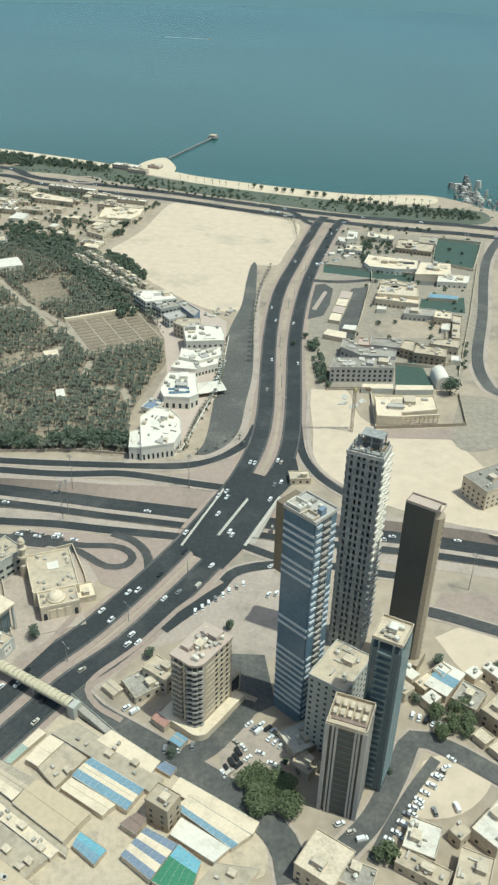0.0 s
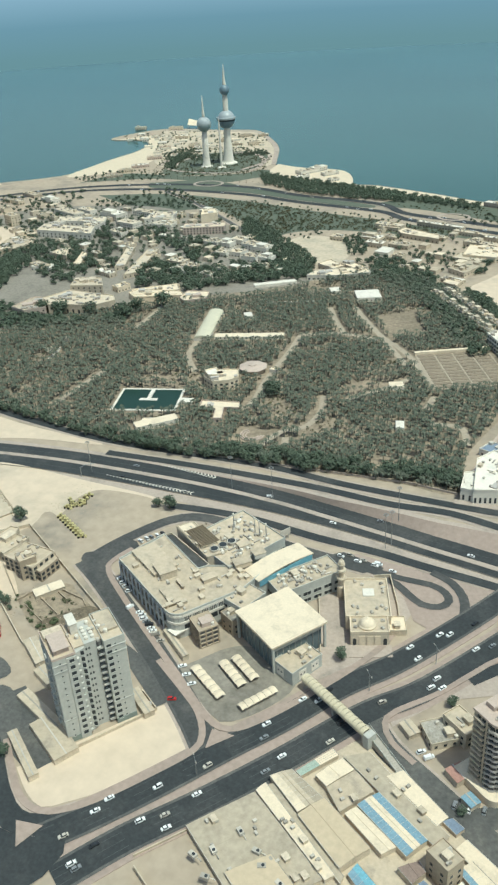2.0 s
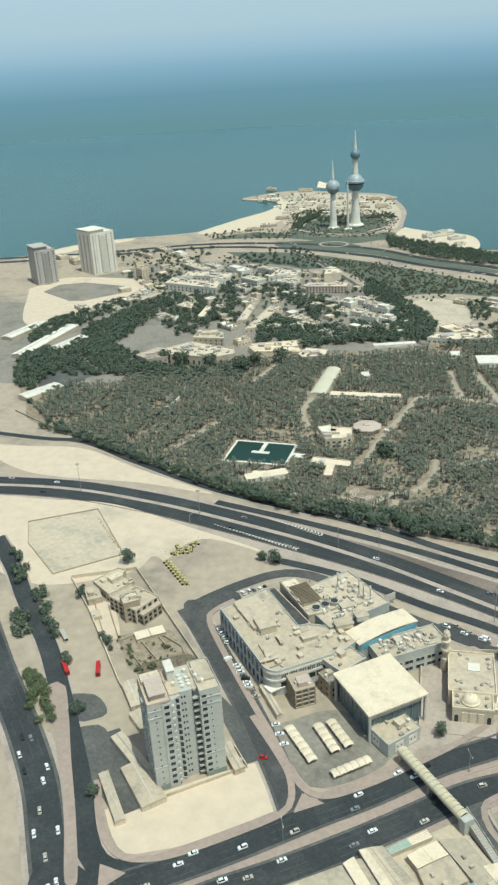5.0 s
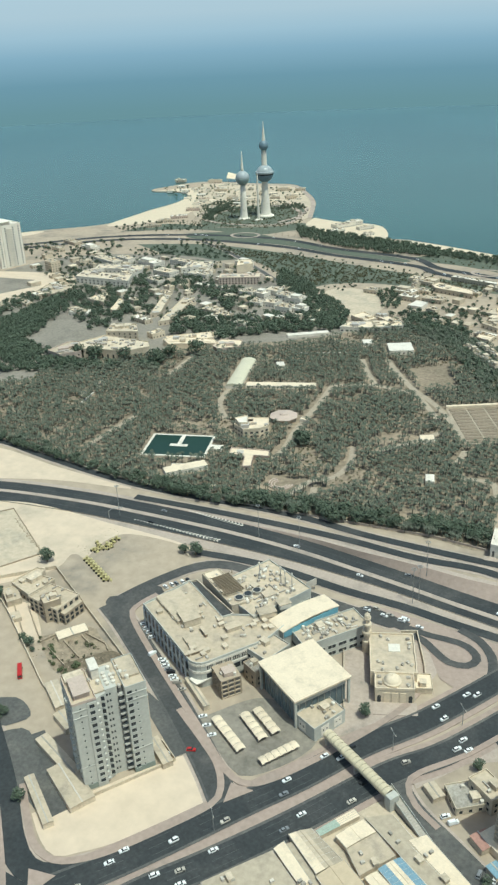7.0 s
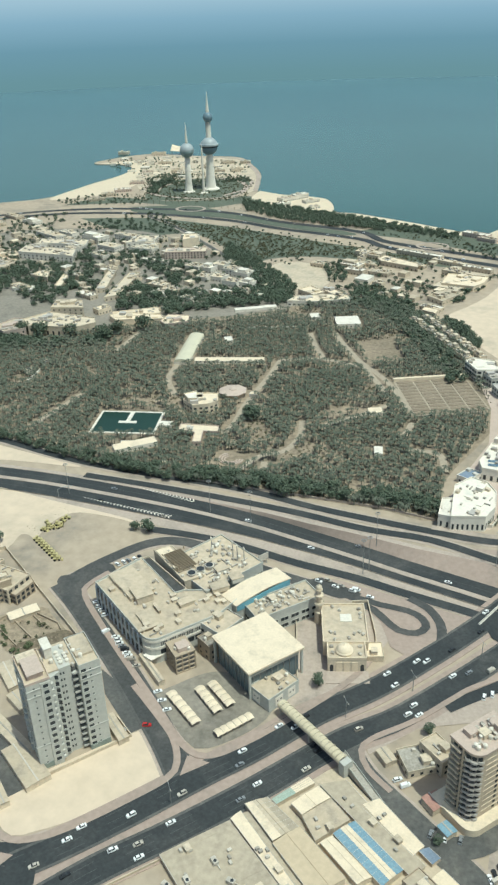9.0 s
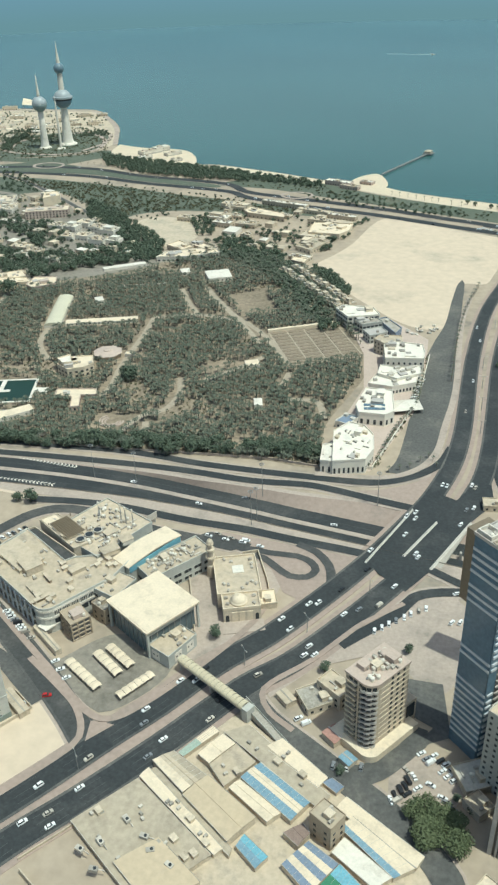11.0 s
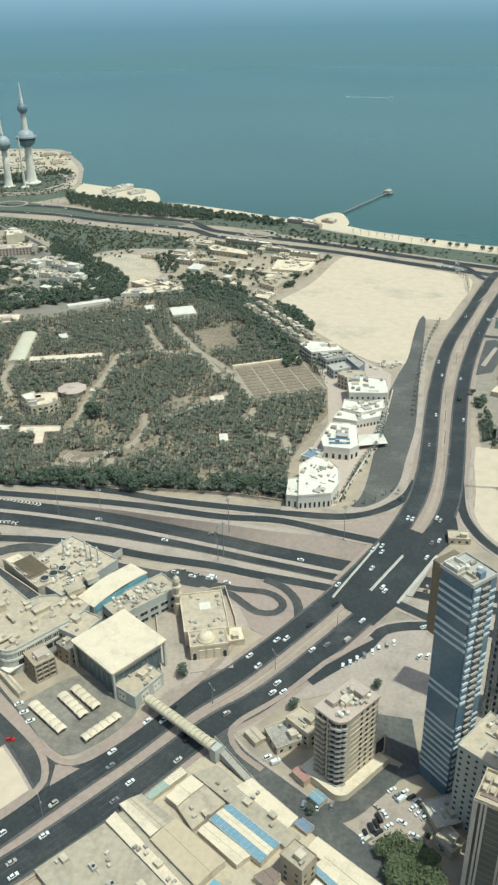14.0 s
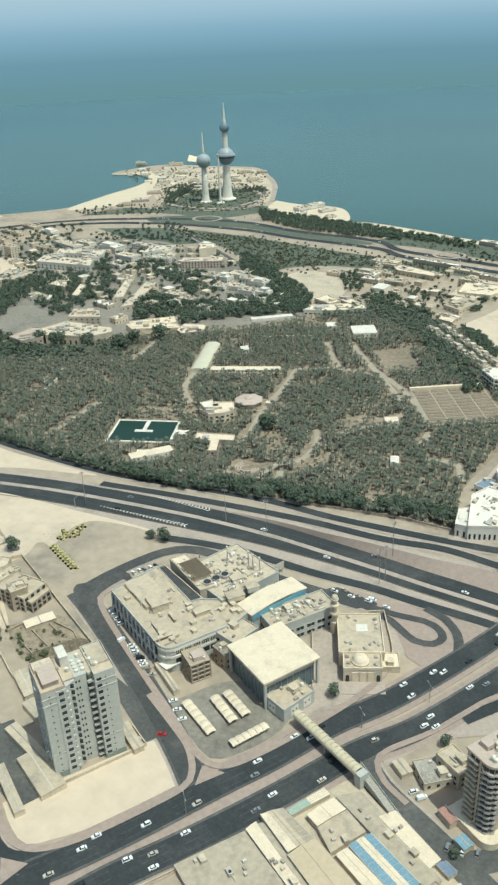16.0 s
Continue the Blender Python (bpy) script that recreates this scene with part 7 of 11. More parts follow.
def clear_line(pts, half):
    for a, b in zip(pts, pts[1:]):
        clear_box((a[0] + b[0]) / 2, (a[1] + b[1]) / 2, math.dist(a, b), half * 2, math.degrees(math.atan2(b[1] - a[1], b[0] - a[0])), 0)

# pool with a T-shaped island
px, py, pw, pd, pa = -360.2, 568.1, 40.1, 54.3, 105.2
clear_box(px, py, pw, pd, pa, 4)
pool = thing("garden_pool", "rectangular dark green pool with pale coping and island", "pool", px, py, 0, pa)
part("coping", parapet(Shape(), pw + 3, pd + 3, 0.1, 0.6, 2.0), M_WHITE, pool, "pale stone coping")
part("water_surface", Shape().box(-pw / 2, pw / 2, -pd / 2, pd / 2, 0.12, 0.35), M_POOL, pool, "dark green pool water")
part("island", Shape().box(-2.2, 1.8, -8, 8, 0.3, 0.9).box(1.8, pw / 2 - 0.2, -1.8, 1.8, 0.3, 0.9), M_WHITE, pool, "pale T-shaped island")
# ploughed field
fx, fy, fw, fd, fa = -116.1, 709.0, 76.4, 68.9, 116.9
clear_box(fx, fy, fw, fd, fa, 2)
field = thing("vegetable_field", "ploughed brown field with raised beds and paths", "field", fx, fy, 0.15, fa)
part("soil", Shape().box(-fw / 2, fw / 2, -fd / 2, fd / 2, 0, 0.15), M_PATH, field)
for r in range(11):
    for c in range(4):
        x0, y0 = -fw / 2 + 1.5 + r * (fw - 2) / 11, -fd / 2 + 1.5 + c * (fd - 2) / 4
        part("bed", Shape().prism([(x0, y0), (x0 + fw / 11 - 2.0, y0), (x0 + fw / 11 - 2.0, y0 + fd / 4 - 2.2), (x0, y0 + fd / 4 - 2.2)], 0.15, 0.6), M_FIELD, field)
part("shade_house", Shape().box(fw / 2 - 2, fw / 2 + 1.5, -fd / 2, fd / 2, 0, 3.2), M_FABRIC, field, "long cream shade roof")
# paths
for k, pts in enumerate((
        [(-284, 745), (-280, 699), (-277, 637), (-271, 595), (-273, 576)], [(-217, 620), (-209, 589), (-213, 562), (-227, 550), (-235, 525)], [(-221, 541), (-216, 524)],
        [(-281, 829), (-264, 796), (-244, 762)], [(-255, 836), (-227, 794), (-197, 750), (-164, 700)], [(-246, 816), (-207, 766), (-182, 740), (-162, 715), (-130, 663)], [(-127, 646), (-128, 620)],
        [(-284, 745), (-248, 760), (-206, 754)], [(-436, 533), (-435, 567), (-432, 610)], [(-381, 712), (-371, 667), (-347, 633)], [(-196, 617), (-175, 644), (-156, 673)], [(-119, 596), (-95, 597), (-85, 570)], [(-458, 714), (-462, 770), (-463, 812)])):
    clear_line(pts, 4.4)
    setting("path_garden", strip(smooth_line(pts), -2.8, 2.8, 0.16 + 0.02 * k), M_PATH, "trodden pale earth path through palms", "path")
# bare clearings
for k, pts in enumerate(([(-224.8, 815.7), (-192.1, 839.8), (-166.6, 778.4), (-198.2, 763.7)], [(-206.7, 641.1), (-191.9, 659.2), (-182.4, 647.9), (-195.7, 630.8)], [(-405.7, 842.2), (-404.8, 880.0), (-393.1, 895.6), (-382.1, 870.2), (-378.6, 845.7)])):
    clear(pts, 1.0)
    lot("clearing_garden", pts, 0.13 + 0.01 * k, M_SOIL, "bare brown clearing between palms")
# garden buildings
def garden_house(cx, cy, w, d, ang, h, label, wall=M_CREAM, roof=M_TAN, **kw):
    clear_box(cx, cy, w, d, ang, 3)
    kw.setdefault("plain", not kw.get("gear", 3))
    return house(cx, cy, w, d, ang, h, wall, roof, label=label, **kw)
def garden_plan(pts, h, label, wall, roof, **kw):
    clear(pts, 3.0)
    return plan_block("pavilion", label, pts, h, wall, roof, **kw)
garden_plan([(-292.1, 561.9), (-286.4, 545.2), (-280.0, 547.9), (-286.4, 566.4), (-273.2, 569.5), (-277.7, 579.2), (-310.1, 573.1), (-307.3, 562.5)], 4, "pinkish L-shaped garden pavilion with flat roof", M_PALEPINK, M_FABRIC, bay=5, gear=3)
garden_plan([(-331.7, 576.2), (-329.8, 568.5), (-318.7, 570.6), (-320.5, 578.3)], 2.4, "white pergola frame beside the pool", M_WHITE, M_WHITE, win=None, rim=0)
fount = thing("garden_steps", "curved pale stone steps round a planted bed", "steps", -247.8, 536.0, 0.1, -20)
clear([(-262, 522), (-234, 522), (-234, 548), (-262, 548)], 0)
for r_ in range(3):
    ring = [(math.cos(radians(a)) * (10 - 2.2 * r_), math.sin(radians(a)) * (10 - 2.2 * r_)) for a in range(150, 391, 12)]
    back = [(x * (1 - 0.9 / (10 - 2.2 * r_)), y * (1 - 0.9 / (10 - 2.2 * r_))) for x, y in reversed(ring)]
    part("step", Shape().prism(ring + back, 0, 1.0 - 0.25 * r_), M_PALEPINK, fount)
for k in range(9):
    x, y = -349.9 + 5.85 * k, 819.5 + 2.15 * k
    tent_ = thing("garden_tent", "small white shade tent between palms", "tent", x, y, 0.1, 20, "garden tents")
    part("canopy", Shape().prism([(-1.8, -1.4), (1.8, -1.4), (1.8, 1.4), (-1.8, 1.4)], 2.4, 3.4, [(-0.3, -0.2), (0.3, -0.2), (0.3, 0.2), (-0.3, 0.2)]), M_BRIGHT, tent_)
    part("post", Shape().bar((-1.6, -1.2, 0), (-1.6, -1.2, 2.4), 0.1).bar((1.6, 1.2, 0), (1.6, 1.2, 2.4), 0.1), M_STEEL, tent_)
long_wall("garden_kerb", [(-499.6, 616.0), (-503.5, 640.0), (-505.5, 645.0)], 1.6, M_BRIGHT, "low white garden wall between palms", 1.6)
long_wall("garden_kerb", [(-506.0, 652.0), (-511.0, 660.0), (-509.2, 667.7)], 1.6, M_BRIGHT, "low white garden wall between palms", 1.6)
garden_house(-330.8, 528.8, 10.7, 35.7, 134.3, 4, "long open-sided shade with pale roof", M_WHITE, M_FABRIC, gear=0, windows=0)
garden_plan([(-312.5, 600.1), (-299.7, 607.8), (-294.8, 616.2), (-301.5, 630.7), (-328.0, 622.9), (-325.0, 608.0)], 9, "cream garden palace with stepped roofs", M_FABRIC, M_FABRIC, bay=4, win=(2.4, 1.8), gear=10)
garden_plan([(-326.0, 612.0), (-318.0, 604.0), (-311.0, 607.0), (-318.0, 621.0)], 13, "upper hall of the garden palace", M_FABRIC, M_WHITE, bay=4, gear=3)
gx, gy, gw, gd, ga = -384.3, 740.9, 78.0, 16.0, -76.0
clear_box(gx, gy, gw, gd, ga, 3)
green = thing("greenhouse", "long vaulted greenhouse with pale cream covering", "greenhouse", gx, gy, 0, ga)
part("wall", Shape().box(-gw / 2, gw / 2, -gd / 2, gd / 2, 0, 3.0), M_WHITE, green)
arch = [(-gd / 2 * math.cos(math.pi * k / 10), 3.0 + 3.2 * math.sin(math.pi * k / 10)) for k in range(11)]
part("vault", Shape().add([(x, y, z) for x in (-gw / 2, gw / 2) for y, z in arch], [(k, k + 1, k + 12, k + 11) for k in range(10)] + [tuple(range(10, -1, -1)), tuple(range(11, 22))]), M_GLASSHOUSE, green, "pale cream covered vault")
garden_house(-331.8, 725.2, 70.7, 10.0, 17.7, 3, "long white arcade wall with flat roof", M_WHITE, M_FABRIC, gear=0)
garden_house(-250.7, 868.7, 26.2, 26.8, 114.5, 5, "white sheet-roofed packing shed", M_WHITE, M_WHITE, gear=0)
garden_house(-291.4, 876.8, 13.7, 11.1, 117.2, 4, "small white-roofed shed between palms", M_WHITE, M_WHITE, gear=0)
garden_house(-355.4, 777.1, 12.3, 8.5, 120.3, 4, "small white hut between palms", M_WHITE, M_WHITE, gear=0)
garden_house(-368.1, 885.5, 8.6, 50.0, 122.9, 3, "long white wall with flat coping", M_WHITE, M_WHITE, gear=0, windows=0)
garden_house(-140.2, 581.9, 12.3, 6.8, 105.1, 4, "small white hut between palms", M_WHITE, M_WHITE, gear=0)
garden_house(-162.0, 654.4, 11.6, 12.0, 111.0, 3, "white tent-roofed shelter between palms", M_WHITE, M_FABRIC, gear=0, windows=0)
cx0, cy0 = -295.6, 650.6
clear_box(cx0, cy0, 24, 24, 0)
pav = thing("round_pavilion", "octagonal garden pavilion with pale pink roof", "pavilion", cx0, cy0)
part("wall", Shape().round(0, 0, [(11, 0), (11, 4.5)], 8), M_CREAM, pav)
part("roof", Shape().round(0, 0, [(13.5, 4.5), (13.5, 5.0), (4, 6.6), (4, 7.2), (1, 8.0)], 8), M_PALEPINK, pav)
for k in range(5):
    x, y = [(-275.6, 653.6), (-339.2, 529.0), (-294.6, 506.7), (-513.8, 638.0), (-511.5, 664.9)][k]
    house(x, y, 8, 5, 20 * k, 3, M_WHITE, M_FABRIC, k, "small white garden shelter", 0, 0, "shelter")

long_wall("garden_wall", [(-640, 545), (-555.6, 523.9), (-487.7, 517.5), (-382.9, 501.1), (-297.7, 494.2), (-227.0, 497.0), (-143.2, 502.3), (-116.1, 503.9), (-78.3, 500.0)], 1.6, M_KERB, "low dusty boundary wall of the palm garden")
rnd = random.Random(11)
def open_ground(x, y):
    return inside((x, y), GARDEN) and not any(inside((x, y), k) for k in KEEP_OUT)
palms, shrubs = [], []
gx0, gx1, gy0, gy1 = -640, -50, 495, 960
step = 4.1
for i in range(int((gx1 - gx0) / step)):
    for j in range(int((gy1 - gy0) / step)):
        x, y = gx0 + i * step + rnd.uniform(-1.3, 1.3), gy0 + j * step + rnd.uniform(-1.3, 1.3)
        bare = noise.noise(Vector((x * 0.022, y * 0.022, 1.0))) + 0.5 * noise.noise(Vector((x * 0.07, y * 0.07, 4.0)))
        row = math.sin((x * 0.5 + y * 0.87) * 0.42)
        if bare > 0.44 or (bare > 0.18 and row > 0.6) or not open_ground(x, y):
            if bare > 0.2 and rnd.random() < 0.5 and open_ground(x, y):
                shrubs.append((x, y, 0.0, rnd.uniform(0.5, 1.3), rnd.uniform(0, 6.3)))
            continue
        palms.append((x, y, 0.0, rnd.uniform(0.75, 1.3), rnd.uniform(0, 6.3)))
scatter("palm_grove", [palm_arrays(random.Random(k), 13, 4.2 + 0.35 * k, 2.6) for k in range(6)], palms, M_PALM, "dense grove of dusty grey-green date palms", "palm grove")
shrub_shapes = [leaf_crown(random.Random(k + 70), 1.6, 2.2, 26, 4, 0.5) for k in range(5)]
for x in range(900):
    a, b = rnd.uniform(gx0, gx1), rnd.uniform(gy0, gy1)
    if open_ground(a, b):
        shrubs.append((a, b, 0.0, rnd.uniform(0.5, 1.2), rnd.uniform(0, 6.3)))
scatter("undergrowth", shrub_shapes, shrubs, M_BUSH, "dry olive and brown shrubs between palms", "shrubs")

# ---- the three water towers on the point ----
def turned(s, cx, cy, rings, n=28):
    return s.round(cx, cy, rings, n)
def ball(r, z, lo=-88, hi=88, n=12):
    return [(r * math.cos(radians(lo + (hi - lo) * k / n)), z + r * math.sin(radians(lo + (hi - lo) * k / n))) for k in range(n + 1)]
KX, KY = -731.9, 1550.0
KH = 178.0
main = thing("water_tower", "tall white spire with two mosaic-clad spheres", "water tower", KX, KY)
part("shaft", turned(Shape(), 0, 0, [(13.5, 0), (11.5, 2.5), (10.2, 7), (8.6, 20), (7.2, 40), (6.2, 62), (5.4, 90), (4.9, 116), (4.2, 132)]), M_WHITE, main, "white tapering concrete shaft", True)
part("foot", turned(Shape(), 0, 0, [(17, 0), (16.5, 1.6), (12, 3.2)]), M_WHITE, main)
part("lower_sphere", turned(Shape(), 0, 0, ball(16.8, KH * 0.455, -80, 10)), M_TILEBLUE, main, "blue-green mosaic lower half", True)
part("upper_half", turned(Shape(), 0, 0, ball(16.6, KH * 0.455, 8, 80)), M_TILEGREY, main, "pale grey mosaic upper half", True)
part("gallery", turned(Shape(), 0, 0, [(16.5, KH * 0.455), (18.6, KH * 0.462), (18.6, KH * 0.478), (16.3, KH * 0.482)]), M_TILEGREY, main, "pale viewing gallery ring")
part("gallery_glazing", turned(Shape(), 0, 0, [(17.4, KH * 0.444), (17.6, KH * 0.456)]), M_DARK, main)
part("high_sphere", turned(Shape(), 0, 0, ball(9.6, KH * 0.748)), M_TILEBLUE, main, "blue mosaic upper sphere", True)
part("spire", turned(Shape(), 0, 0, [(4.2, KH * 0.73), (3.4, KH * 0.80), (1.9, KH * 0.88), (0.8, KH * 0.96), (0.25, KH)]), M_WHITE, main, "", True)
for k in range(18):
    a = 2 * math.pi * k / 18
    piece("collar_fin", 1, lambda: Shape().box(3.6, 4.9, -0.15, 0.15, KH * 0.66, KH * 0.70), M_TILEGREY, main, pose(0, 0, 0, 0, 0, math.degrees(a)))
second = thing("water_tower", "white spire with one pale mosaic sphere", "water tower", -761.2, 1511.6)
H2 = 128.0
part("shaft", turned(Shape(), 0, 0, [(9.5, 0), (7.6, 3), (6.6, 15), (5.6, 40), (5.0, 64)]), M_WHITE, second, "", True)
part("foot", turned(Shape(), 0, 0, [(12, 0), (11.5, 1.4), (8, 2.6)]), M_WHITE, second)
part("lower_half", turned(Shape(), 0, 0, ball(13.6, H2 * 0.605, -82, 0)), M_TILEGREEN, second, "blue-green mosaic lower half", True)
part("upper_half", turned(Shape(), 0, 0, ball(13.6, H2 * 0.605, -1, 84)), M_TILEGREY, second, "pale grey mosaic upper half", True)
part("spire", turned(Shape(), 0, 0, [(3.2, H2 * 0.68), (2.6, H2 * 0.74), (1.2, H2 * 0.88), (0.25, H2)]), M_WHITE, second, "", True)
third = thing("floodlight_spire", "slim white floodlight needle beside the water towers", "spire", -728.4, 1509.0)
part("shaft", turned(Shape(), 0, 0, [(3.2, 0), (2.4, 2), (2.0, 40), (1.2, 80), (0.2, 92)], 14), M_WHITE, third)
part("foot", turned(Shape(), 0, 0, [(9, 0), (8.5, 1.0), (4, 1.8)], 20), M_WHITE, third)
setting("quay_point", strip(smooth_line([(-1067, 1904), (-927, 1906), (-821, 1903), (-738, 1793), (-684, 1692), (-634, 1553)], 10), -9, 0.5, 0.5, None, None, 1.5), M_KERB, "pale paved promenade along the point", "promenade")
setting("path_ring", strip(smooth_line([(-824, 1488), (-839, 1565), (-790, 1624), (-731, 1666), (-684, 1645), (-664, 1569), (-679, 1494)], 8), -4, 4, 0.55), M_KERB, "pale ring drive round the towers", "path")

for pts, wide in (([(-839, 1485), (-792, 1462), (-706, 1458), (-657, 1505), (-672, 1585), (-715, 1642), (-757, 1647)], 9), ([(-860, 1500), (-870, 1560), (-850, 1620)], 8)):
    setting("path_point", strip(smooth_line(pts, 8), -wide / 2, wide / 2, 0.62), M_KERB, "pale ring path round the tower lawn", "path")
for cx, cy, r_ in ((-229, 1228, 22), (-690, 1372, 26)):
    loop = smooth_line([(cx + r_ * math.cos(a * math.pi / 6), cy + r_ * 0.8 * math.sin(a * math.pi / 6)) for a in range(13)], 6)
    setting("path_roundabout", strip(loop, -2.5, 2.5, 0.63), M_KERB, "pale paved ring of a roundabout", "path")

# ---- buildings on the point and the shore ----
rows = [(-1135.1, 1907.9, 26, 14, 10, 6), (-1037.7, 1909.7, 34, 12, 20, 7), (-941.3, 1676.7, 24, 16, 30, 5), (-965.7, 1803.7, 30, 16, 15, 6), (-820.6, 1836.8, 30, 14, 35, 5), (-758.8, 1743.7, 26, 14, 30, 6), (-795.4, 1734.8, 22, 12, 20, 5),
        (-888.6, 1712.0, 26, 18, 25, 5), (-907.5, 1566.3, 30, 14, 30, 5), (-895.1, 1486.5, 34, 14, 35, 5), (-901.8, 1442.3, 26, 14, 40, 5), (-899.7, 1396.5, 30, 12, 40, 4), (-782.1, 1845.6, 24, 12, 20, 5), (-842.5, 1776.4, 24, 14, 20, 5)]
for k, (x, y, w, d, a, h) in enumerate(rows):
    house(x, y, w, d, a, h, M_PALEPINK if k in (2, 8, 9) else M_CREAM, M_TAN if k % 3 else M_WHITE, k, "low waterfront pavilion with pale flat roof", gear=3, name="pavilion", group="waterfront pavilions")
tent = thing("sail_tent", "cream fan-shaped canopy beside the towers", "canopy", -1001.8, 1935.6, 0, 30)
part("canopy", Shape().add([(-16, -6, 10), (16, -6, 6), (18, 8, 14), (-10, 10, 22), (-16, -6, 9.4), (16, -6, 5.4), (18, 8, 13.4), (-10, 10, 21.4)], [(0, 1, 2, 3), (7, 6, 5, 4), (0, 4, 5, 1), (1, 5, 6, 2), (2, 6, 7, 3), (3, 7, 4, 0)]), M_FABRIC, tent)
for x, y, q in ((-14, -5, 10), (15, -5, 6), (-10, 9, 21), (17, 7, 13.5)):
    part("post", Shape().round(x, y, [(0.6, 0), (0.6, q)], 6), M_STEEL, tent)
rows = [(-544.8, 1483.8, 40, 18, 55, 6), (-530.4, 1503.9, 30, 14, 55, 8), (-499.3, 1476.3, 30, 14, 50, 5), (-538.7, 1439.1, 26, 10, 50, 5), (-477.4, 1428.1, 20, 9, 40, 4), (-176.9, 1296.5, 42, 14, -22, 6), (-157.5, 1274.9, 30, 10, -22, 5), (-135.5, 1307.6, 20, 12, -22, 4)]
for k, (x, y, w, d, a, h) in enumerate(rows):
    house(x, y, w, d, a, h, M_WHITE if k < 5 else M_PALEPINK, M_WHITE if k % 2 else M_CREAM, k, "low waterfront club building with flat roofs", gear=4, name="clubhouse", group="waterfront club")
# pier
p0, p1 = Vector((-119.3, 1370.5, 0)), Vector((-59.2, 1520.9, 0))
pier = thing("pier", "long narrow grey jetty with a pier head", "pier", p0.x, p0.y, 0, math.degrees(math.atan2(p1.y - p0.y, p1.x - p0.x)))
pl = (p1 - p0).length
part("deck", Shape().box(0, pl, -1.6, 1.6, 0.8, 1.4), M_ROCK, pier, "dark weathered deck")
part("pier_head", Shape().box(pl, pl + 16, -8, 8, 0.8, 1.6), M_ROCK, pier)
part("pavilion", Shape().box(pl + 3, pl + 13, -5, 5, 1.6, 5).prism([(pl + 2, -6), (pl + 14, -6), (pl + 14, 6), (pl + 2, 6)], 5, 6.5, [(pl + 6, -2), (pl + 10, -2), (pl + 10, 2), (pl + 6, 2)]), M_CREAM, pier)
for k in range(int(pl / 8)):
    piece("pile", 1, lambda: Shape().round(0, -1.8, [(0.4, -3), (0.4, 0.8)], 6).round(0, 1.8, [(0.4, -3), (0.4, 0.8)], 6), M_ROCK, pier, pose(k * 8 + 2, 0, 0))
setting("pier_beach", sheet([(p.x, p.y) for p in smooth_line([(-166, 1311), (-154, 1348), (-133, 1373), (-119, 1363), (-104, 1304), (-119, 1269), (-150, 1279), (-166, 1311)], 6)[:-1]], 0.2), M_BEACH, "rounded sandy headland at the jetty", "beach")
# faceted rock island building on the shore
isl_x, isl_y = 315.9, 1201.9
isl = thing("rock_grotto", "cluster of pale and grey faceted rocks by the sea", "rock")
rr = random.Random(21)
for k in range(64):
    q = rr.uniform(0, 1)
    x, y = isl_x + rr.gauss(0, 9) + (q - 0.5) * 10, isl_y + rr.gauss(0, 14) + (q - 0.5) * 60
    sz, hh = rr.uniform(3, 7), rr.uniform(2, 11) * (0.3 + q * 0.8)
    base = [(x + sz * rr.uniform(0.6, 1.1) * math.cos(a), y + sz * rr.uniform(0.6, 1.1) * math.sin(a)) for a in (0, 1.1, 2.2, 3.2, 4.3, 5.3)]
    part("boulder", Shape().prism(base, -2, hh, [(x + (bx - x) * 0.6 + rr.uniform(-1, 1), y + (by - y) * 0.6) for bx, by in base]), M_PALECONC if rr.random() < 0.35 else M_ROCK, isl)
rr2 = random.Random(22)
rocks = [(isl_x + 30 + rr2.gauss(0, 22), isl_y - 70 + rr2.gauss(0, 40), -1.2, rr2.uniform(0.8, 3), rr2.uniform(0, 6)) for _ in range(160)]
scatter("rock_shore", [Shape().prism([(-1, -0.8), (0.9, -1), (1.1, 0.7), (-0.7, 1)], -0.5, 0.9, [(-0.4, -0.4), (0.5, -0.4), (0.4, 0.4), (-0.4, 0.4)])], rocks, M_ROCK, "grey rubble rocks along the shore", "rocks")
# speed boat and its wake far out
boat = thing("motor_boat", "small white motor boat with foaming wake", "boat", -120.1, 2985.7, -1.2, -8)
part("hull", Shape().prism([(-6, -2), (4, -2), (8, 0), (4, 2), (-6, 2)], 0, 1.6), M_WHITE, boat)
part("cabin", Shape().box(-3, 2, -1.3, 1.3, 1.6, 3.2), M_WHITE, boat)
part("wake", Shape().prism([(-6, -2), (-6, 2), (-150, 9), (-150, 4)], 0.05, 0.2), M_FOAM, boat, "white foam wake")

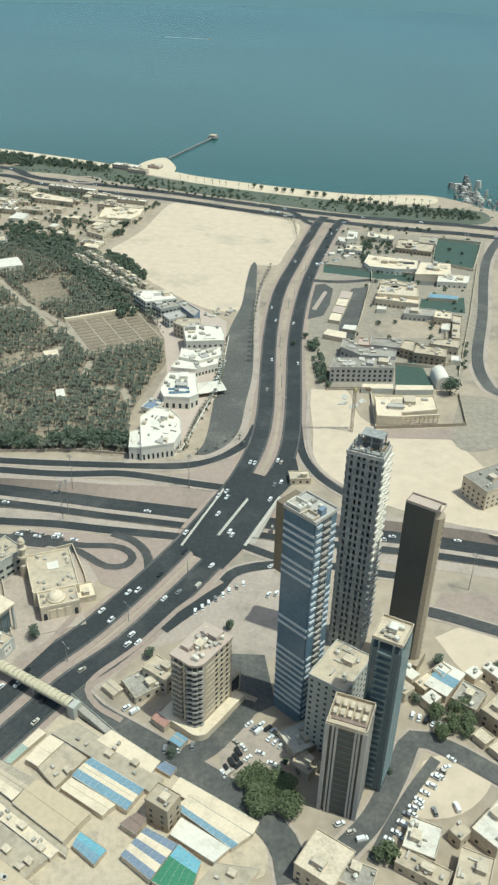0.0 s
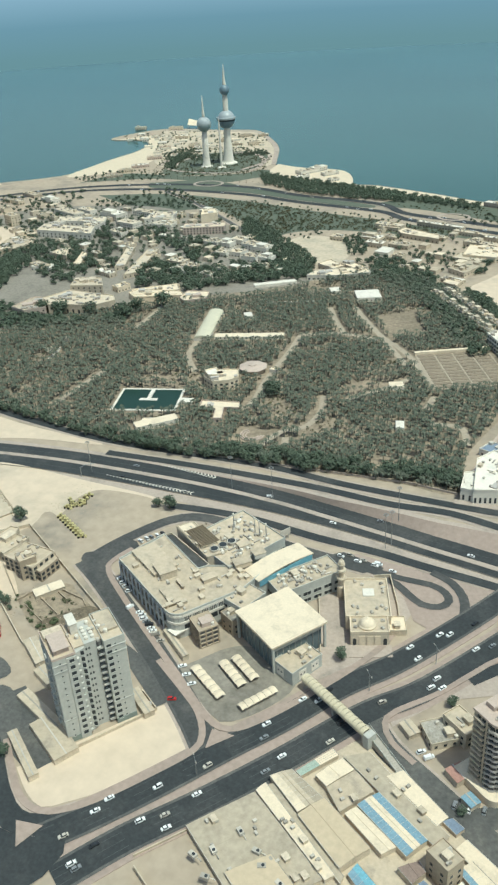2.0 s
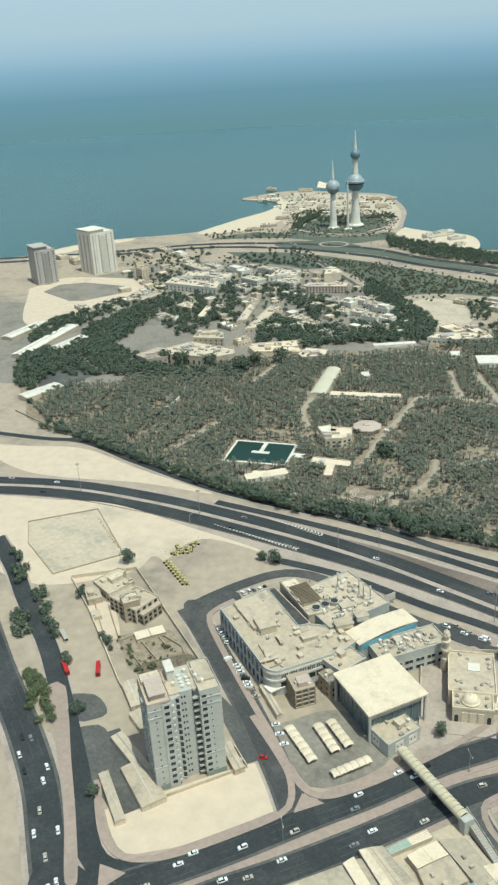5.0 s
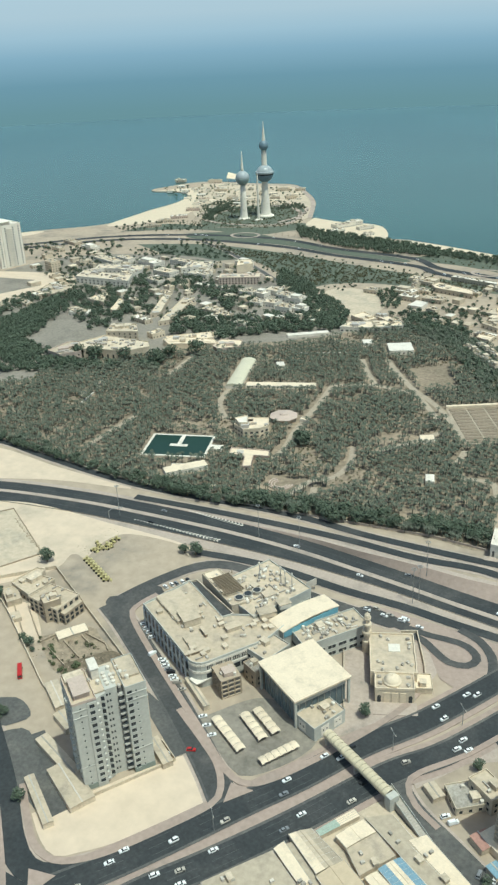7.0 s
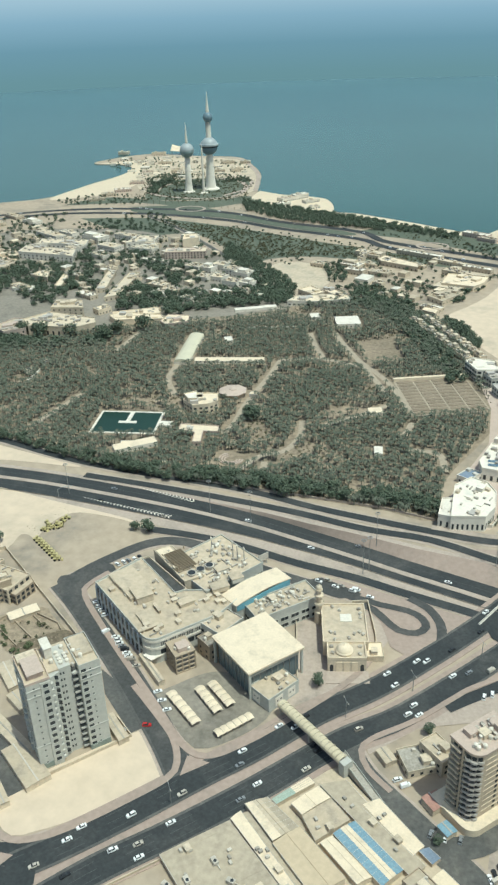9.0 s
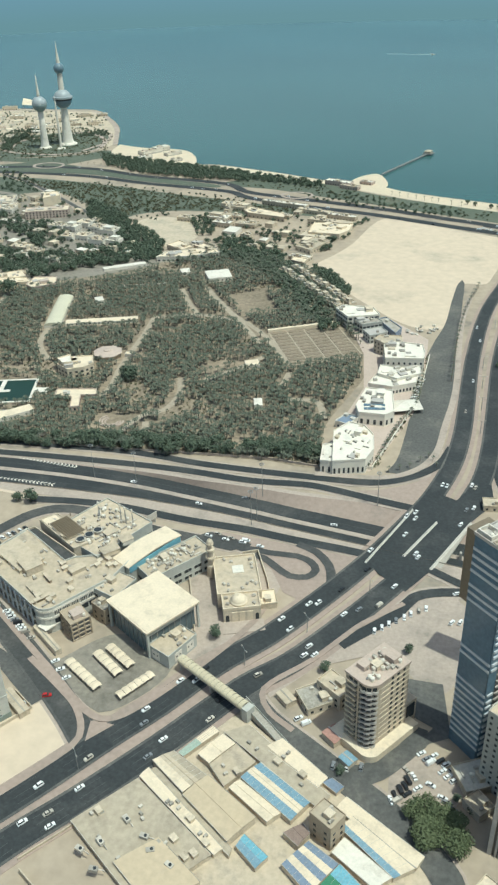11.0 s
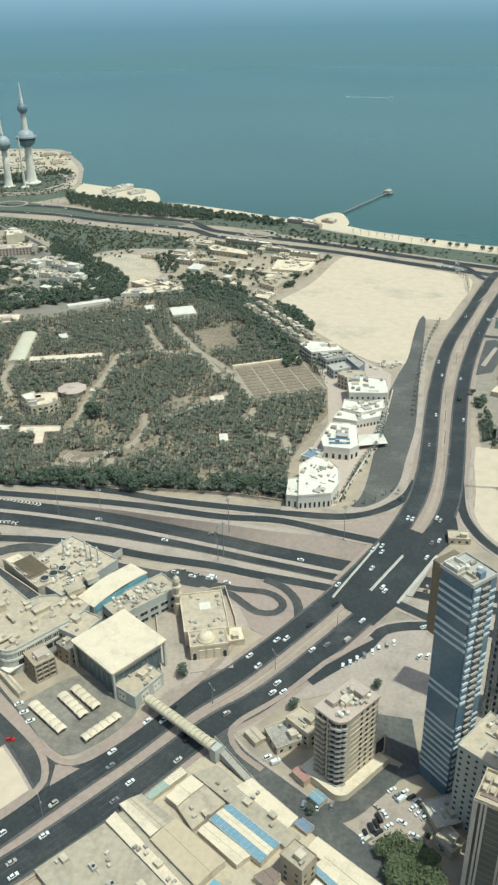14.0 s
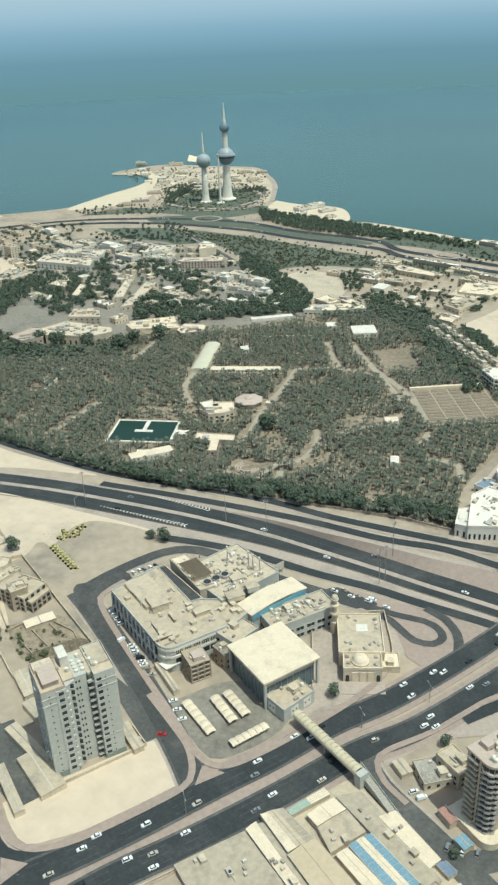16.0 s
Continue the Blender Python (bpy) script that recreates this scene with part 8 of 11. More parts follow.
# ---- tower blocks on the north shore ----
def hotel(cx, cy, w, d, ang, h, label, wall):
    ob = thing("tower_block", label, "tower block", cx, cy, 0, ang)
    part("wall", Shape().box(-w / 2, w / 2, -d / 2, d / 2, 0, h).box(-w / 2 - 1.2, -w / 2, -d * 0.3, d * 0.3, 0, h), wall, ob)
    n = int(h / 3.9)
    for f in range(n):
        z = 3 + f * 3.9
        for k in range(3):
            piece("window", (4.0, 1.6), lambda: pane(4.0, 1.6), M_DARK, ob, side_pose(w, d, "F", (k - 1) * w * 0.28, z))
        for a in (-0.4, -0.16, 0.16, 0.4):
            piece("window", (2.6, 1.6), lambda: pane(2.6, 1.6), M_DARK, ob, side_pose(w + (2.4 if abs(a) < 0.3 else 0), d, "R", a * d, z))
        piece("balcony", (round(d), "h"), lambda: Shape().box(-d * 0.12, d * 0.12, 0, 1.2, 0, 1.0), wall, ob, side_pose(w + 2.4, d, "R", 0, z - 0.8))
    part("roof", parapet(Shape().box(-w / 2, w / 2, -d / 2, d / 2, h, h + 0.3), w + 0.4, d + 0.4, h, 1.6), wall, ob)
    part("roof_storey", Shape().box(-w * 0.3, w * 0.45, -d * 0.2, d * 0.45, h, h + 5).box(-w * 0.42, w * 0.5, -d * 0.25, d * 0.5, h + 5, h + 5.6), wall, ob)
    return ob
hotel(-976.6, 1063.6, 42.2, 44.7, 163.0, 66, "white balconied tower block by the sea", M_BRIGHT)
hotel(-1014.4, 973.4, 40.2, 33.4, 151.5, 54, "grey-beige tower block by the sea", M_STONEPALE)

# ---- villas and town behind the garden ----
def town(rows, label, group, name="house", wall=M_CREAM, roofs=(M_TAN, M_WHITE, M_CREAM), gear=4, windows=1):
    for k, (x, y, w, d, a, h) in enumerate(rows):
        house(x, y, w, d, a, h, wall, roofs[k % len(roofs)], k, label, windows, gear, name, group, upper=0.55 if k % 3 == 1 and w > 14 else 0.0)
plan_block("palace_wing", "white arcaded palace front wing with flat roof", [(-790.4, 1001.5), (-696.3, 1000.7), (-711.7, 1033.2), (-798.9, 1034.5)], 10, M_WHITE, M_CREAM, bay=7, win=(2.2, 2.2), gear=30, group="government houses")
plan_block("palace_wing", "white palace rear wing with flat roof", [(-790.1, 1052.0), (-713.8, 1064.5), (-726.1, 1090.3), (-799.3, 1075.6)], 10, M_WHITE, M_CREAM, bay=7, win=(2.2, 2.2), gear=30, group="government houses")
plan_block("palace_wing", "white palace side wing with flat roof", [(-729.0, 1034.8), (-711.7, 1033.2), (-713.8, 1064.5), (-744.6, 1055.0)], 10, M_WHITE, M_CREAM, bay=7, win=(2.2, 2.2), gear=30, group="government houses")
plan_block("palace_wing", "white palace side wing with flat roof", [(-777.2, 1034.0), (-775.2, 1056.6), (-790.1, 1052.0), (-798.9, 1034.5)], 10, M_WHITE, M_CREAM, bay=7, win=(2.2, 2.2), gear=30, group="government houses")
plan_block("hall", "long white assembly hall with flat roof", [(-626.6, 1113.8), (-633.8, 1145.4), (-668.5, 1134.9), (-661.1, 1092.2)], 9, M_WHITE, M_CREAM, bay=7, win=(2.2, 2.2), gear=30, group="government houses")
plan_block("hall", "low white hall annex with flat roof", [(-609.3, 1078.1), (-611.6, 1102.0), (-628.4, 1122.2), (-649.0, 1079.6)], 6, M_WHITE, M_CREAM, bay=7, win=(2.2, 2.2), gear=30, group="government houses")
plan_block("mansion", "pinkish three-storey block with many windows", [(-577.1, 1055.7), (-522.1, 1076.7), (-530.7, 1099.1), (-585.7, 1078.1)], 10, M_PALEPINK, M_CREAM, bay=4.5, win=(1.8, 1.8), story=3.2, gear=14)
plan_block("roof_hall", "cream roof hall behind the mansion", [(-554.8, 1124.5), (-569.1, 1146.1), (-585.0, 1137.5), (-573.9, 1107.8)], 16, M_FABRIC, M_FABRIC, win=None, gear=0)
plan_block("long_hall", "long cream hall with pale sheet roof", [(-500.9, 787.1), (-448.4, 808.2), (-458.8, 819.4), (-510.8, 814.0), (-515.7, 799.0)], 6, M_FABRIC, M_FABRIC, win=None, gear=2)
plan_block("garden_wing", "pinkish garden wing with flat roof", [(-439.1, 790.8), (-418.5, 806.6), (-425.8, 827.0), (-450.7, 822.4), (-449.5, 799.4)], 6, M_PALEPINK, M_FABRIC, bay=6, gear=5)
plan_block("school_wing", "cream school wing with glazed white front", [(-300.1, 918.1), (-268.1, 938.5), (-278.8, 955.8), (-332.4, 929.9), (-337.1, 909.7)], 6, M_WHITE, M_FABRIC, bay=5, win=(2.6, 2.0), gear=6)
plan_block("school_wing", "cream school side wing with flat roof", [(-281.2, 940.9), (-274.4, 952.6), (-310.3, 979.0), (-311.8, 963.6)], 6, M_CREAM, M_FABRIC, bay=6, gear=4)
plan_block("school_wing", "cream school rear wing with flat roof", [(-314.8, 940.8), (-305.7, 956.0), (-329.5, 975.0), (-339.8, 956.4)], 6, M_CREAM, M_FABRIC, bay=6, gear=3)
plan_block("shelter", "open white sheet-roofed shelter in a yard", [(-269.7, 1022.0), (-267.1, 1044.0), (-283.3, 1049.4), (-288.4, 1026.1)], 5, M_WHITE, M_WHITE, win=None, rim=0, gear=0)
plan_block("long_hall", "long cream service building with flat roof", [(-274.6, 1108.4), (-220.6, 1091.5), (-224.8, 1110.1), (-277.0, 1137.9), (-282.6, 1120.8)], 6, M_CREAM, M_FABRIC, bay=6, gear=8)
plan_block("low_compound", "low tan compound building with flat roof", [(-775.2, 923.9), (-764.8, 952.5), (-777.9, 980.9), (-814.4, 965.8), (-805.4, 923.3)], 5, M_CREAM, M_TAN, bay=6, gear=10)
plan_block("villa", "cream villa among trees with flat roof", [(-675.7, 907.9), (-687.5, 930.2), (-704.1, 930.7), (-705.4, 912.4)], 7, M_CREAM, M_FABRIC, bay=5, gear=4)
plan_block("villa", "low white villa among trees", [(-667.4, 859.8), (-674.0, 876.4), (-698.1, 876.4), (-698.7, 859.8)], 5, M_WHITE, M_WHITE, bay=5, gear=3)
plan_block("long_hall", "long cream hall among trees", [(-636.6, 880.2), (-656.1, 926.7), (-664.7, 929.7), (-646.9, 882.1)], 6, M_FABRIC, M_FABRIC, win=None, gear=2)
plan_block("row_house", "row of cream staff houses with flat roofs", [(-578.3, 895.7), (-608.2, 972.9), (-618.9, 972.4), (-587.0, 884.8)], 5, M_CREAM, M_CREAM, bay=5, gear=34)
plan_block("row_house", "row of cream staff houses with flat roofs", [(-547.6, 872.9), (-570.0, 970.7), (-583.5, 966.2), (-559.0, 858.9)], 5, M_CREAM, M_CREAM, bay=5, gear=40)
# palace before the grove
plan_block("palace", "cream palace wing with pale flat roofs", [(-596.0, 708.2), (-578.4, 724.8), (-596.7, 751.8), (-612.1, 750.5), (-617.2, 714.7)], 9, M_PALEPINK, M_TAN, bay=5, gear=24)
plan_block("palace", "broad cream palace with arcaded front", [(-576.9, 727.5), (-565.7, 731.6), (-525.6, 738.1), (-509.6, 760.2), (-519.5, 773.4), (-580.7, 777.6), (-595.4, 746.0)], 11, M_CREAM, M_CREAM, bay=6, win=(2.2, 5.0), story=6.5, gear=60)
plan_block("palace", "raised cream palace hall with flat roof", [(-542.7, 788.5), (-559.7, 812.4), (-589.5, 804.3), (-580.0, 777.5)], 16, M_CREAM, M_CREAM, bay=6, gear=16)
town([(-490.7, 818.0, 21.6, 53.4, 126.8, 6), (-481.5, 844.8, 9, 14, 70, 4), (-539.4, 821.8, 18, 12, 65, 6)], "low cream palace outbuilding with flat roof", "palace outbuildings", "palace_wing", M_FABRIC, (M_FABRIC, M_CREAM))
town([(-690.9, 869.9, 14, 30, 66, 6), (-590.1, 868.3, 12, 30, 70, 5), (-519.9, 929.7, 16, 26, 80, 6), (-496.8, 917.4, 14, 20, 80, 5)], "cream staff house with flat roof", "staff houses")
town([(-814.1, 1119.7, 18, 60, 66, 8), (-731.5, 1119.6, 22, 40, 70, 10), (-681.1, 1080.4, 20, 36, 75, 8), (-685.5, 1143.1, 16, 48, 75, 8), 
      (-587.8, 1161.0, 18, 22, 75, 10), (-793.4, 1139.0, 14, 34, 70, 7), (-674.3, 1036.9, 14, 30, 72, 6), (-905.9, 1198.9, 18, 34, 66, 6)],
     "white government villa with flat roofs and small windows", "hill villas", wall=M_WHITE)
town([(-510.7, 1018.8, 18, 22, 80, 7), (-490.2, 1017.4, 16, 18, 80, 7), (-480.2, 1036.1, 18, 20, 80, 7), (-454.2, 1016.0, 18, 20, 80, 8), (-434.7, 1009.0, 18, 22, 80, 7), (-460.7, 985.1, 18, 20, 80, 6), (-432.9, 968.3, 18, 22, 80, 7), (-414.0, 970.2, 16, 18, 80, 6),
      (-478.2, 978.5, 14, 18, 80, 6), (-542.2, 1028.8, 8, 50, 80, 4), (-582.7, 1036.4, 8, 46, 80, 4), (-457.7, 919.6, 12, 16, 80, 5), (-460.4, 893.6, 12, 16, 80, 5), (-504.6, 901.4, 12, 20, 80, 5)],
     "white cube house in a dense cluster", "cube houses", wall=M_WHITE)
town([(-872.4, 1051.9, 16, 22, 66, 16), (-796.7, 969.2, 12, 40, 66, 5), (-955.5, 1173.7, 12, 26, 66, 6), (-982.7, 1183.9, 8, 24, 66, 5), (-838.8, 866.7, 12, 26, 66, 5), (-807.0, 854.6, 10, 20, 66, 4), (-799.1, 887.6, 10, 46, 66, 4), (-1057.0, 1094.9, 18, 30, 60, 8), (-1109.0, 1114.9, 16, 26, 60, 6), (-965.4, 1228.2, 16, 40, 66, 5)],
     "low town building with pale flat roof", "north town blocks")
for a, b in ((((-763.5, 668.2), (-786.7, 792.2))), (((-739.2, 700.3), (-738.0, 759.8))), (((-831.9, 715.3), (-837.1, 786.2))), (((-653.8, 569.5), (-644.1, 614.0)))):
    shed((a[0] + b[0]) / 2, (a[1] + b[1]) / 2, math.dist(a, b), 18, math.degrees(math.atan2(b[1] - a[1], b[0] - a[0])), 5, M_WHITE, M_CREAM, "long shed with pale ribbed roof", name="long_shed", group="long sheds")
# school court and yards east of the garden
town([(-354.7, 1082.2, 12, 20, 78, 5), (-297.3, 1063.2, 14, 26, 78, 6), (-301.9, 1153.6, 16, 40, 78, 6), (-295.6, 1104.0, 12, 36, 78, 4)],
     "low school wing with cream roof round a court", "school wings", "school_wing")
town([(-264.9, 1065.6, 16, 28, 80, 5), (-234.2, 1166.1, 10, 70, 72, 6), (-187.4, 1136.9, 10, 50, 70, 5), (-158.2, 1087.0, 14, 60, 74, 6), (-146.8, 1113.7, 10, 40, 74, 6), (-168.4, 1030.7, 24, 36, 74, 4), (-272.4, 999.9, 10, 16, 78, 4), (-172.2, 944.7, 12, 26, 74, 4), (-224.6, 1112.2, 10, 20, 74, 4), (-299.1, 1146.1, 16, 30, 78, 5), (-310.0, 1091.8, 18, 30, 78, 5)],
     "low cream service building with flat roof", "service buildings")
lane = [(-180.6, 892.7), (-107.8, 798.2)]
for k in range(10):
    u = k / 9
    x, y = (lane[0][i] + (lane[1][i] - lane[0][i]) * u for i in (0, 1))
    for side in (0, 1):
        house(x + side * 12, y + side * 9, 8.4, 11, 38, 5 + (k + side) % 2, M_CREAM, (M_TAN, M_FABRIC, M_PALEPINK)[(k + side) % 3], k + side, "small cream terrace house with flat roof", 1, 3, "terrace_house", "terrace houses", upper=0.5 if k % 2 else 0.0)

def infill(pts, n, seed, turn, label, group, lo=8, hi=17, wall=M_CREAM, tall=7):
    """Small cube houses filling a quarter, none overlapping another."""
    r, done = random.Random(seed), [(o.location.x, o.location.y, 13) for o in scene.objects if o.parent is None and o.name.split(".")[0] in ("house", "palace_wing", "school_block", "villa", "terrace_house", "hall", "mansion", "row_house", "long_hall", "palace")]
    xs, ys = [p[0] for p in pts], [p[1] for p in pts]
    tries = 0
    while n and tries < 4000:
        tries += 1
        x, y, w, d = r.uniform(min(xs), max(xs)), r.uniform(min(ys), max(ys)), r.uniform(lo, hi), r.uniform(lo, hi)
        if inside((x, y), pts) and all(math.dist((x, y), q[:2]) > q[2] + max(w, d) * 0.45 for q in done):
            done.append((x, y, max(w, d) * 0.45))
            house(x, y, w, d, turn + r.choice((0, 90)), r.uniform(3.5, tall), wall, r.choice((M_TAN, M_WHITE, M_CREAM, M_FABRIC)), n, label, 1 if n % 4 == 0 else 0, 2, "house", group, plain=n % 3 > 0)
            n -= 1
infill([(-868, 1114), (-722, 1184), (-557, 1142), (-444, 1050), (-362, 944), (-431, 881), (-506, 888), (-593, 880), (-723, 947), (-820, 978)], 58, 5, 72, "small cream house among trees", "town houses", 7, 15)
infill([(-962, 1126), (-910, 1188), (-805, 1156), (-731, 944), (-780, 865)], 10, 6, 66, "small cream house near the coast road", "town houses")
infill([(-329, 1143), (-138, 1133), (-138, 1069), (-180, 934), (-246, 970), (-295, 1009)], 14, 8, 74, "small tan service house", "service houses", 7, 14)
infill([(78, 299), (138, 300), (128, 262), (105, 278), (84, 281)], 9, 9, 40, "small cream house in a dense quarter", "quarter houses", 6, 11)
infill([(67, 207), (116, 216), (108, 185), (68, 184)], 8, 10, 40, "small cream house in a dense quarter", "quarter houses", 6, 11)
infill([(-1138, 1816), (-986, 1902), (-782, 1846), (-707, 1700), (-752, 1654), (-878, 1587), (-961, 1635)], 38, 11, 25, "low pale pavilion on the point", "point pavilions", 8, 19, M_WHITE, 4.5)

plan_block("service_hall", "long cream service hall with flat roof", [(-138.4, 1027.3), (-129.2, 1044.5), (-127.4, 1074.0), (-177.2, 1074.7), (-178.4, 1031.0)], 6, M_FABRIC, M_FABRIC, bay=6, gear=6)
plan_block("service_hall", "low grey-roofed service hall", [(-163.5, 962.7), (-146.0, 1005.0), (-166.0, 1016.9), (-185.0, 977.9)], 5, M_CREAM, M_TANGREY, bay=6, gear=5)
plan_block("service_hall", "low cream yard building", [(-163.5, 919.7), (-161.4, 939.5), (-178.9, 948.2), (-180.1, 928.2)], 4, M_CREAM, M_FABRIC, bay=6, gear=2)

# ---- white villas on the side street ----
plan_block("villa", "white modern villa with broad glazed front", [(-90.9, 749.1), (-61.8, 759.4), (-69.6, 776.3), (-98.4, 778.9), (-105.0, 769.6)], 12, M_BRIGHT, M_BRIGHT, bay=4.5, win=(3.4, 2.2), gear=10, group="street villas", category="house")
plan_block("villa", "grey modern villa with dark glazing", [(-75.7, 739.4), (-58.0, 750.1), (-70.0, 766.3), (-87.2, 753.9)], 9, M_GREYWALL, M_GREYROOF, bay=4, win=(3.0, 2.2), gear=4, group="street villas", category="house")
plan_block("villa", "grey villa with flat pale roof", [(-66.0, 717.2), (-51.2, 728.5), (-58.3, 740.2), (-73.8, 729.9)], 8, M_GREYWALL, M_STONEPALE, bay=4, win=(2.4, 2.0), gear=4, group="street villas", category="house")
plan_block("villa", "dark slate villa under long flat roof", [(-43.9, 728.7), (-39.4, 742.3), (-56.4, 766.3), (-63.0, 760.3)], 7, M_SLATE, M_GREYROOF, bay=4, gear=2, group="street villas", category="house")
plan_block("villa", "sand-coloured villa between white villas", [(-51.5, 693.8), (-35.2, 699.7), (-37.3, 712.2), (-56.2, 711.1), (-61.1, 702.0)], 12, M_CREAM, M_CREAM, bay=4, gear=8, group="street villas", category="house")
plan_block("villa", "white villa with roof terraces and balconies", [(-46.7, 658.8), (-15.0, 662.8), (-14.9, 676.9), (-17.7, 691.2), (-41.4, 694.8), (-51.0, 686.9)], 14, M_BRIGHT, M_BRIGHT, bay=4, win=(1.6, 2.0), gear=20, group="street villas", category="house")
plan_block("villa", "white villa wing with terraces", [(-34.7, 631.5), (-15.9, 644.3), (-17.8, 659.7), (-34.3, 652.1), (-50.4, 655.8), (-51.1, 638.1)], 9, M_BRIGHT, M_BRIGHT, bay=3.6, win=(1.4, 1.8), gear=14, group="street villas", category="house")
plan_block("villa", "low white villa with arcaded ground floor", [(-37.3, 619.8), (-19.2, 631.1), (-18.2, 644.0), (-34.9, 634.5), (-52.2, 640.1), (-57.0, 622.9)], 7, M_BRIGHT, M_BRIGHT, bay=3.0, win=(1.6, 2.6), gear=9, group="street villas", category="house")
plan_block("villa", "white villa with blue solar panels", [(-58.1, 567.0), (-38.2, 566.1), (-31.7, 573.6), (-36.2, 607.9), (-57.2, 608.8), (-61.6, 577.8)], 10, M_BRIGHT, M_BRIGHT, bay=4.4, win=(2.0, 4.0), story=6, gear=10, group="street villas", category="house")
plan_block("villa", "low glazed garden house with slate panels", [(-64.9, 555.4), (-57.5, 568.9), (-68.2, 572.0), (-74.7, 559.3)], 5, M_WHITE, M_SLATE, bay=4, gear=4, group="street villas", category="house")
plan_block("villa", "broad white villa with many-sided roof and arcade", [(-45.1, 498.6), (-41.0, 514.0), (-43.2, 533.1), (-51.1, 545.3), (-62.8, 549.1), (-72.0, 533.5), (-67.0, 491.8)], 11, M_BRIGHT, M_BRIGHT, bay=3.2, win=(1.4, 4.2), story=7, gear=30, group="street villas", category="house")
plan_block("villa", "white side wing of the broad villa with arcade", [(-67.3, 493.5), (-70.4, 518.4), (-77.2, 515.0), (-75.8, 493.8)], 9.5, M_BRIGHT, M_WHITE, bay=3.2, win=(1.4, 4.2), story=7, gear=10, group="street villas", category="house")
solar = thing("solar_array", "rows of blue solar panels on a white roof", "solar panels", -46.0, 577.5, 10.2, 8)
for r in range(2):
    for c in range(6):
        piece("solar_panel", 1, lambda: Shape().add([(-1.3, -1.2, 0.3), (1.3, -1.2, 0.3), (1.3, 1.2, 1.0), (-1.3, 1.2, 1.0), (-1.3, -1.2, 0.18), (1.3, -1.2, 0.18), (1.3, 1.2, 0.88), (-1.3, 1.2, 0.88)], [(0, 1, 2, 3), (7, 6, 5, 4), (0, 4, 5, 1), (2, 6, 7, 3), (1, 5, 6, 2), (3, 7, 4, 0)]), M_BLUE, solar, pose(-8 + c * 2.7, -3 + r * 6, 0))
tentv = thing("sail_tent", "white fabric tent roof beside the villa", "canopy", -25.7, 596.3, 0, 20)
part("canopy", Shape().add([(-13, -9, 4), (13, -9, 4), (14, 9, 4), (-12, 9, 4), (0, 0, 8)], [(0, 1, 4), (1, 2, 4), (2, 3, 4), (3, 0, 4)]), M_WHITE, tentv)
for x, y, q in ((-13, -9, 4), (13, -9, 4), (14, 9, 4), (-12, 9, 4), (0, 0, 8)):
    part("post", Shape().round(x, y, [(0.2, 0), (0.2, q)], 6), M_STEEL, tentv)
long_wall("villa_wall", [(-77.2, 500.8), (-40.9, 503.7), (-32.8, 537.6), (-16.2, 610.3), (-11.2, 698.2)], 2.6, M_WHITE, "white pillared garden wall of the villas")
rr4 = random.Random(71)
for k in range(16):
    x, y = -35 + rr4.uniform(0, 28), 745 + rr4.uniform(0, 24)
    heap_ = thing("material_stack", "stack of white building material in an untidy yard", "building material", x, y, 0.15, rr4.uniform(0, 180), "yard material")
    for q in range(3):
        part("crate", Shape().box(-1.8 + q * 1.3, -0.8 + q * 1.3, -1.2, 1.0 + 0.3 * q, 0, rr4.uniform(0.6, 2.0)), rr4.choice((M_WHITE, M_PALECONC, M_GREYROOF)), heap_)

# ---- district east of the avenue ----
def tent_hall(a, b):
    """A tall white barrel tent whose arched front stands between a and b."""
    wide = math.dist(a, b)
    ob = thing("white_tent", "tall white barrel-roofed tent hall", "tent", (a[0] + b[0]) / 2, (a[1] + b[1]) / 2, 0, math.degrees(math.atan2(b[1] - a[1], b[0] - a[0])))
    ring = [(-wide / 2 * math.cos(math.pi * k / 12), 5.0 + 6.0 * math.sin(math.pi * k / 12)) for k in range(13)]
    ring = [(-wide / 2, 0)] + ring + [(wide / 2, 0)]
    n = len(ring)
    part("shell", Shape().add([(x, y, z) for y in (0, 22) for x, z in ring], [(k, k + n, k + n + 1, k + 1) for k in range(n - 1)] + [tuple(range(n)), tuple(range(2 * n - 1, n - 1, -1))]), M_BRIGHT, ob, "white tent fabric")
    part("entrance", Shape().box(-3, 3, -0.12, 0.1, 0, 4), M_GREYWALL, ob)
ground_lot("lot_east", [(87.7, 995.0), (117.5, 1023.6), (293.4, 999.9), (200.7, 662.7), (172.5, 609.2), (61.6, 604.0), (61.1, 714.3)], M_EASTDUST, "dusty grey-tan ground between school blocks", False)
ground_lot("court_sports", [(231.2, 997.3), (283.3, 980.2), (253.9, 891.9), (212.3, 916.3)], M_COURT, "dark green fenced sports field", False)
ground_lot("court_sports", [(90.2, 900.4), (188.8, 875.2), (181.4, 849.5), (127.3, 862.6), (86.9, 873.6)], M_COURT, "long green fenced playing court", False)
ground_lot("court_sports", [(181.3, 803.8), (226.1, 809.6), (218.3, 768.3), (174.4, 777.0)], M_COURT, "dark green sports field", False)
ground_lot("court_sports", [(133.1, 654.9), (154.5, 660.4), (158.4, 612.5), (127.2, 615.0)], M_COURT, "dark green sports court", False)
ground_lot("yard_school", [(120.4, 735.6), (137.9, 754.0), (197.6, 753.4), (182.9, 711.0), (120.7, 704.0)], M_GROUND, "bare brown playground", False)
ground_lot("yard_school", [(187.2, 873.4), (213.9, 871.8), (205.6, 841.3), (181.5, 842.9)], M_WORN, "grey paved school yard", False)
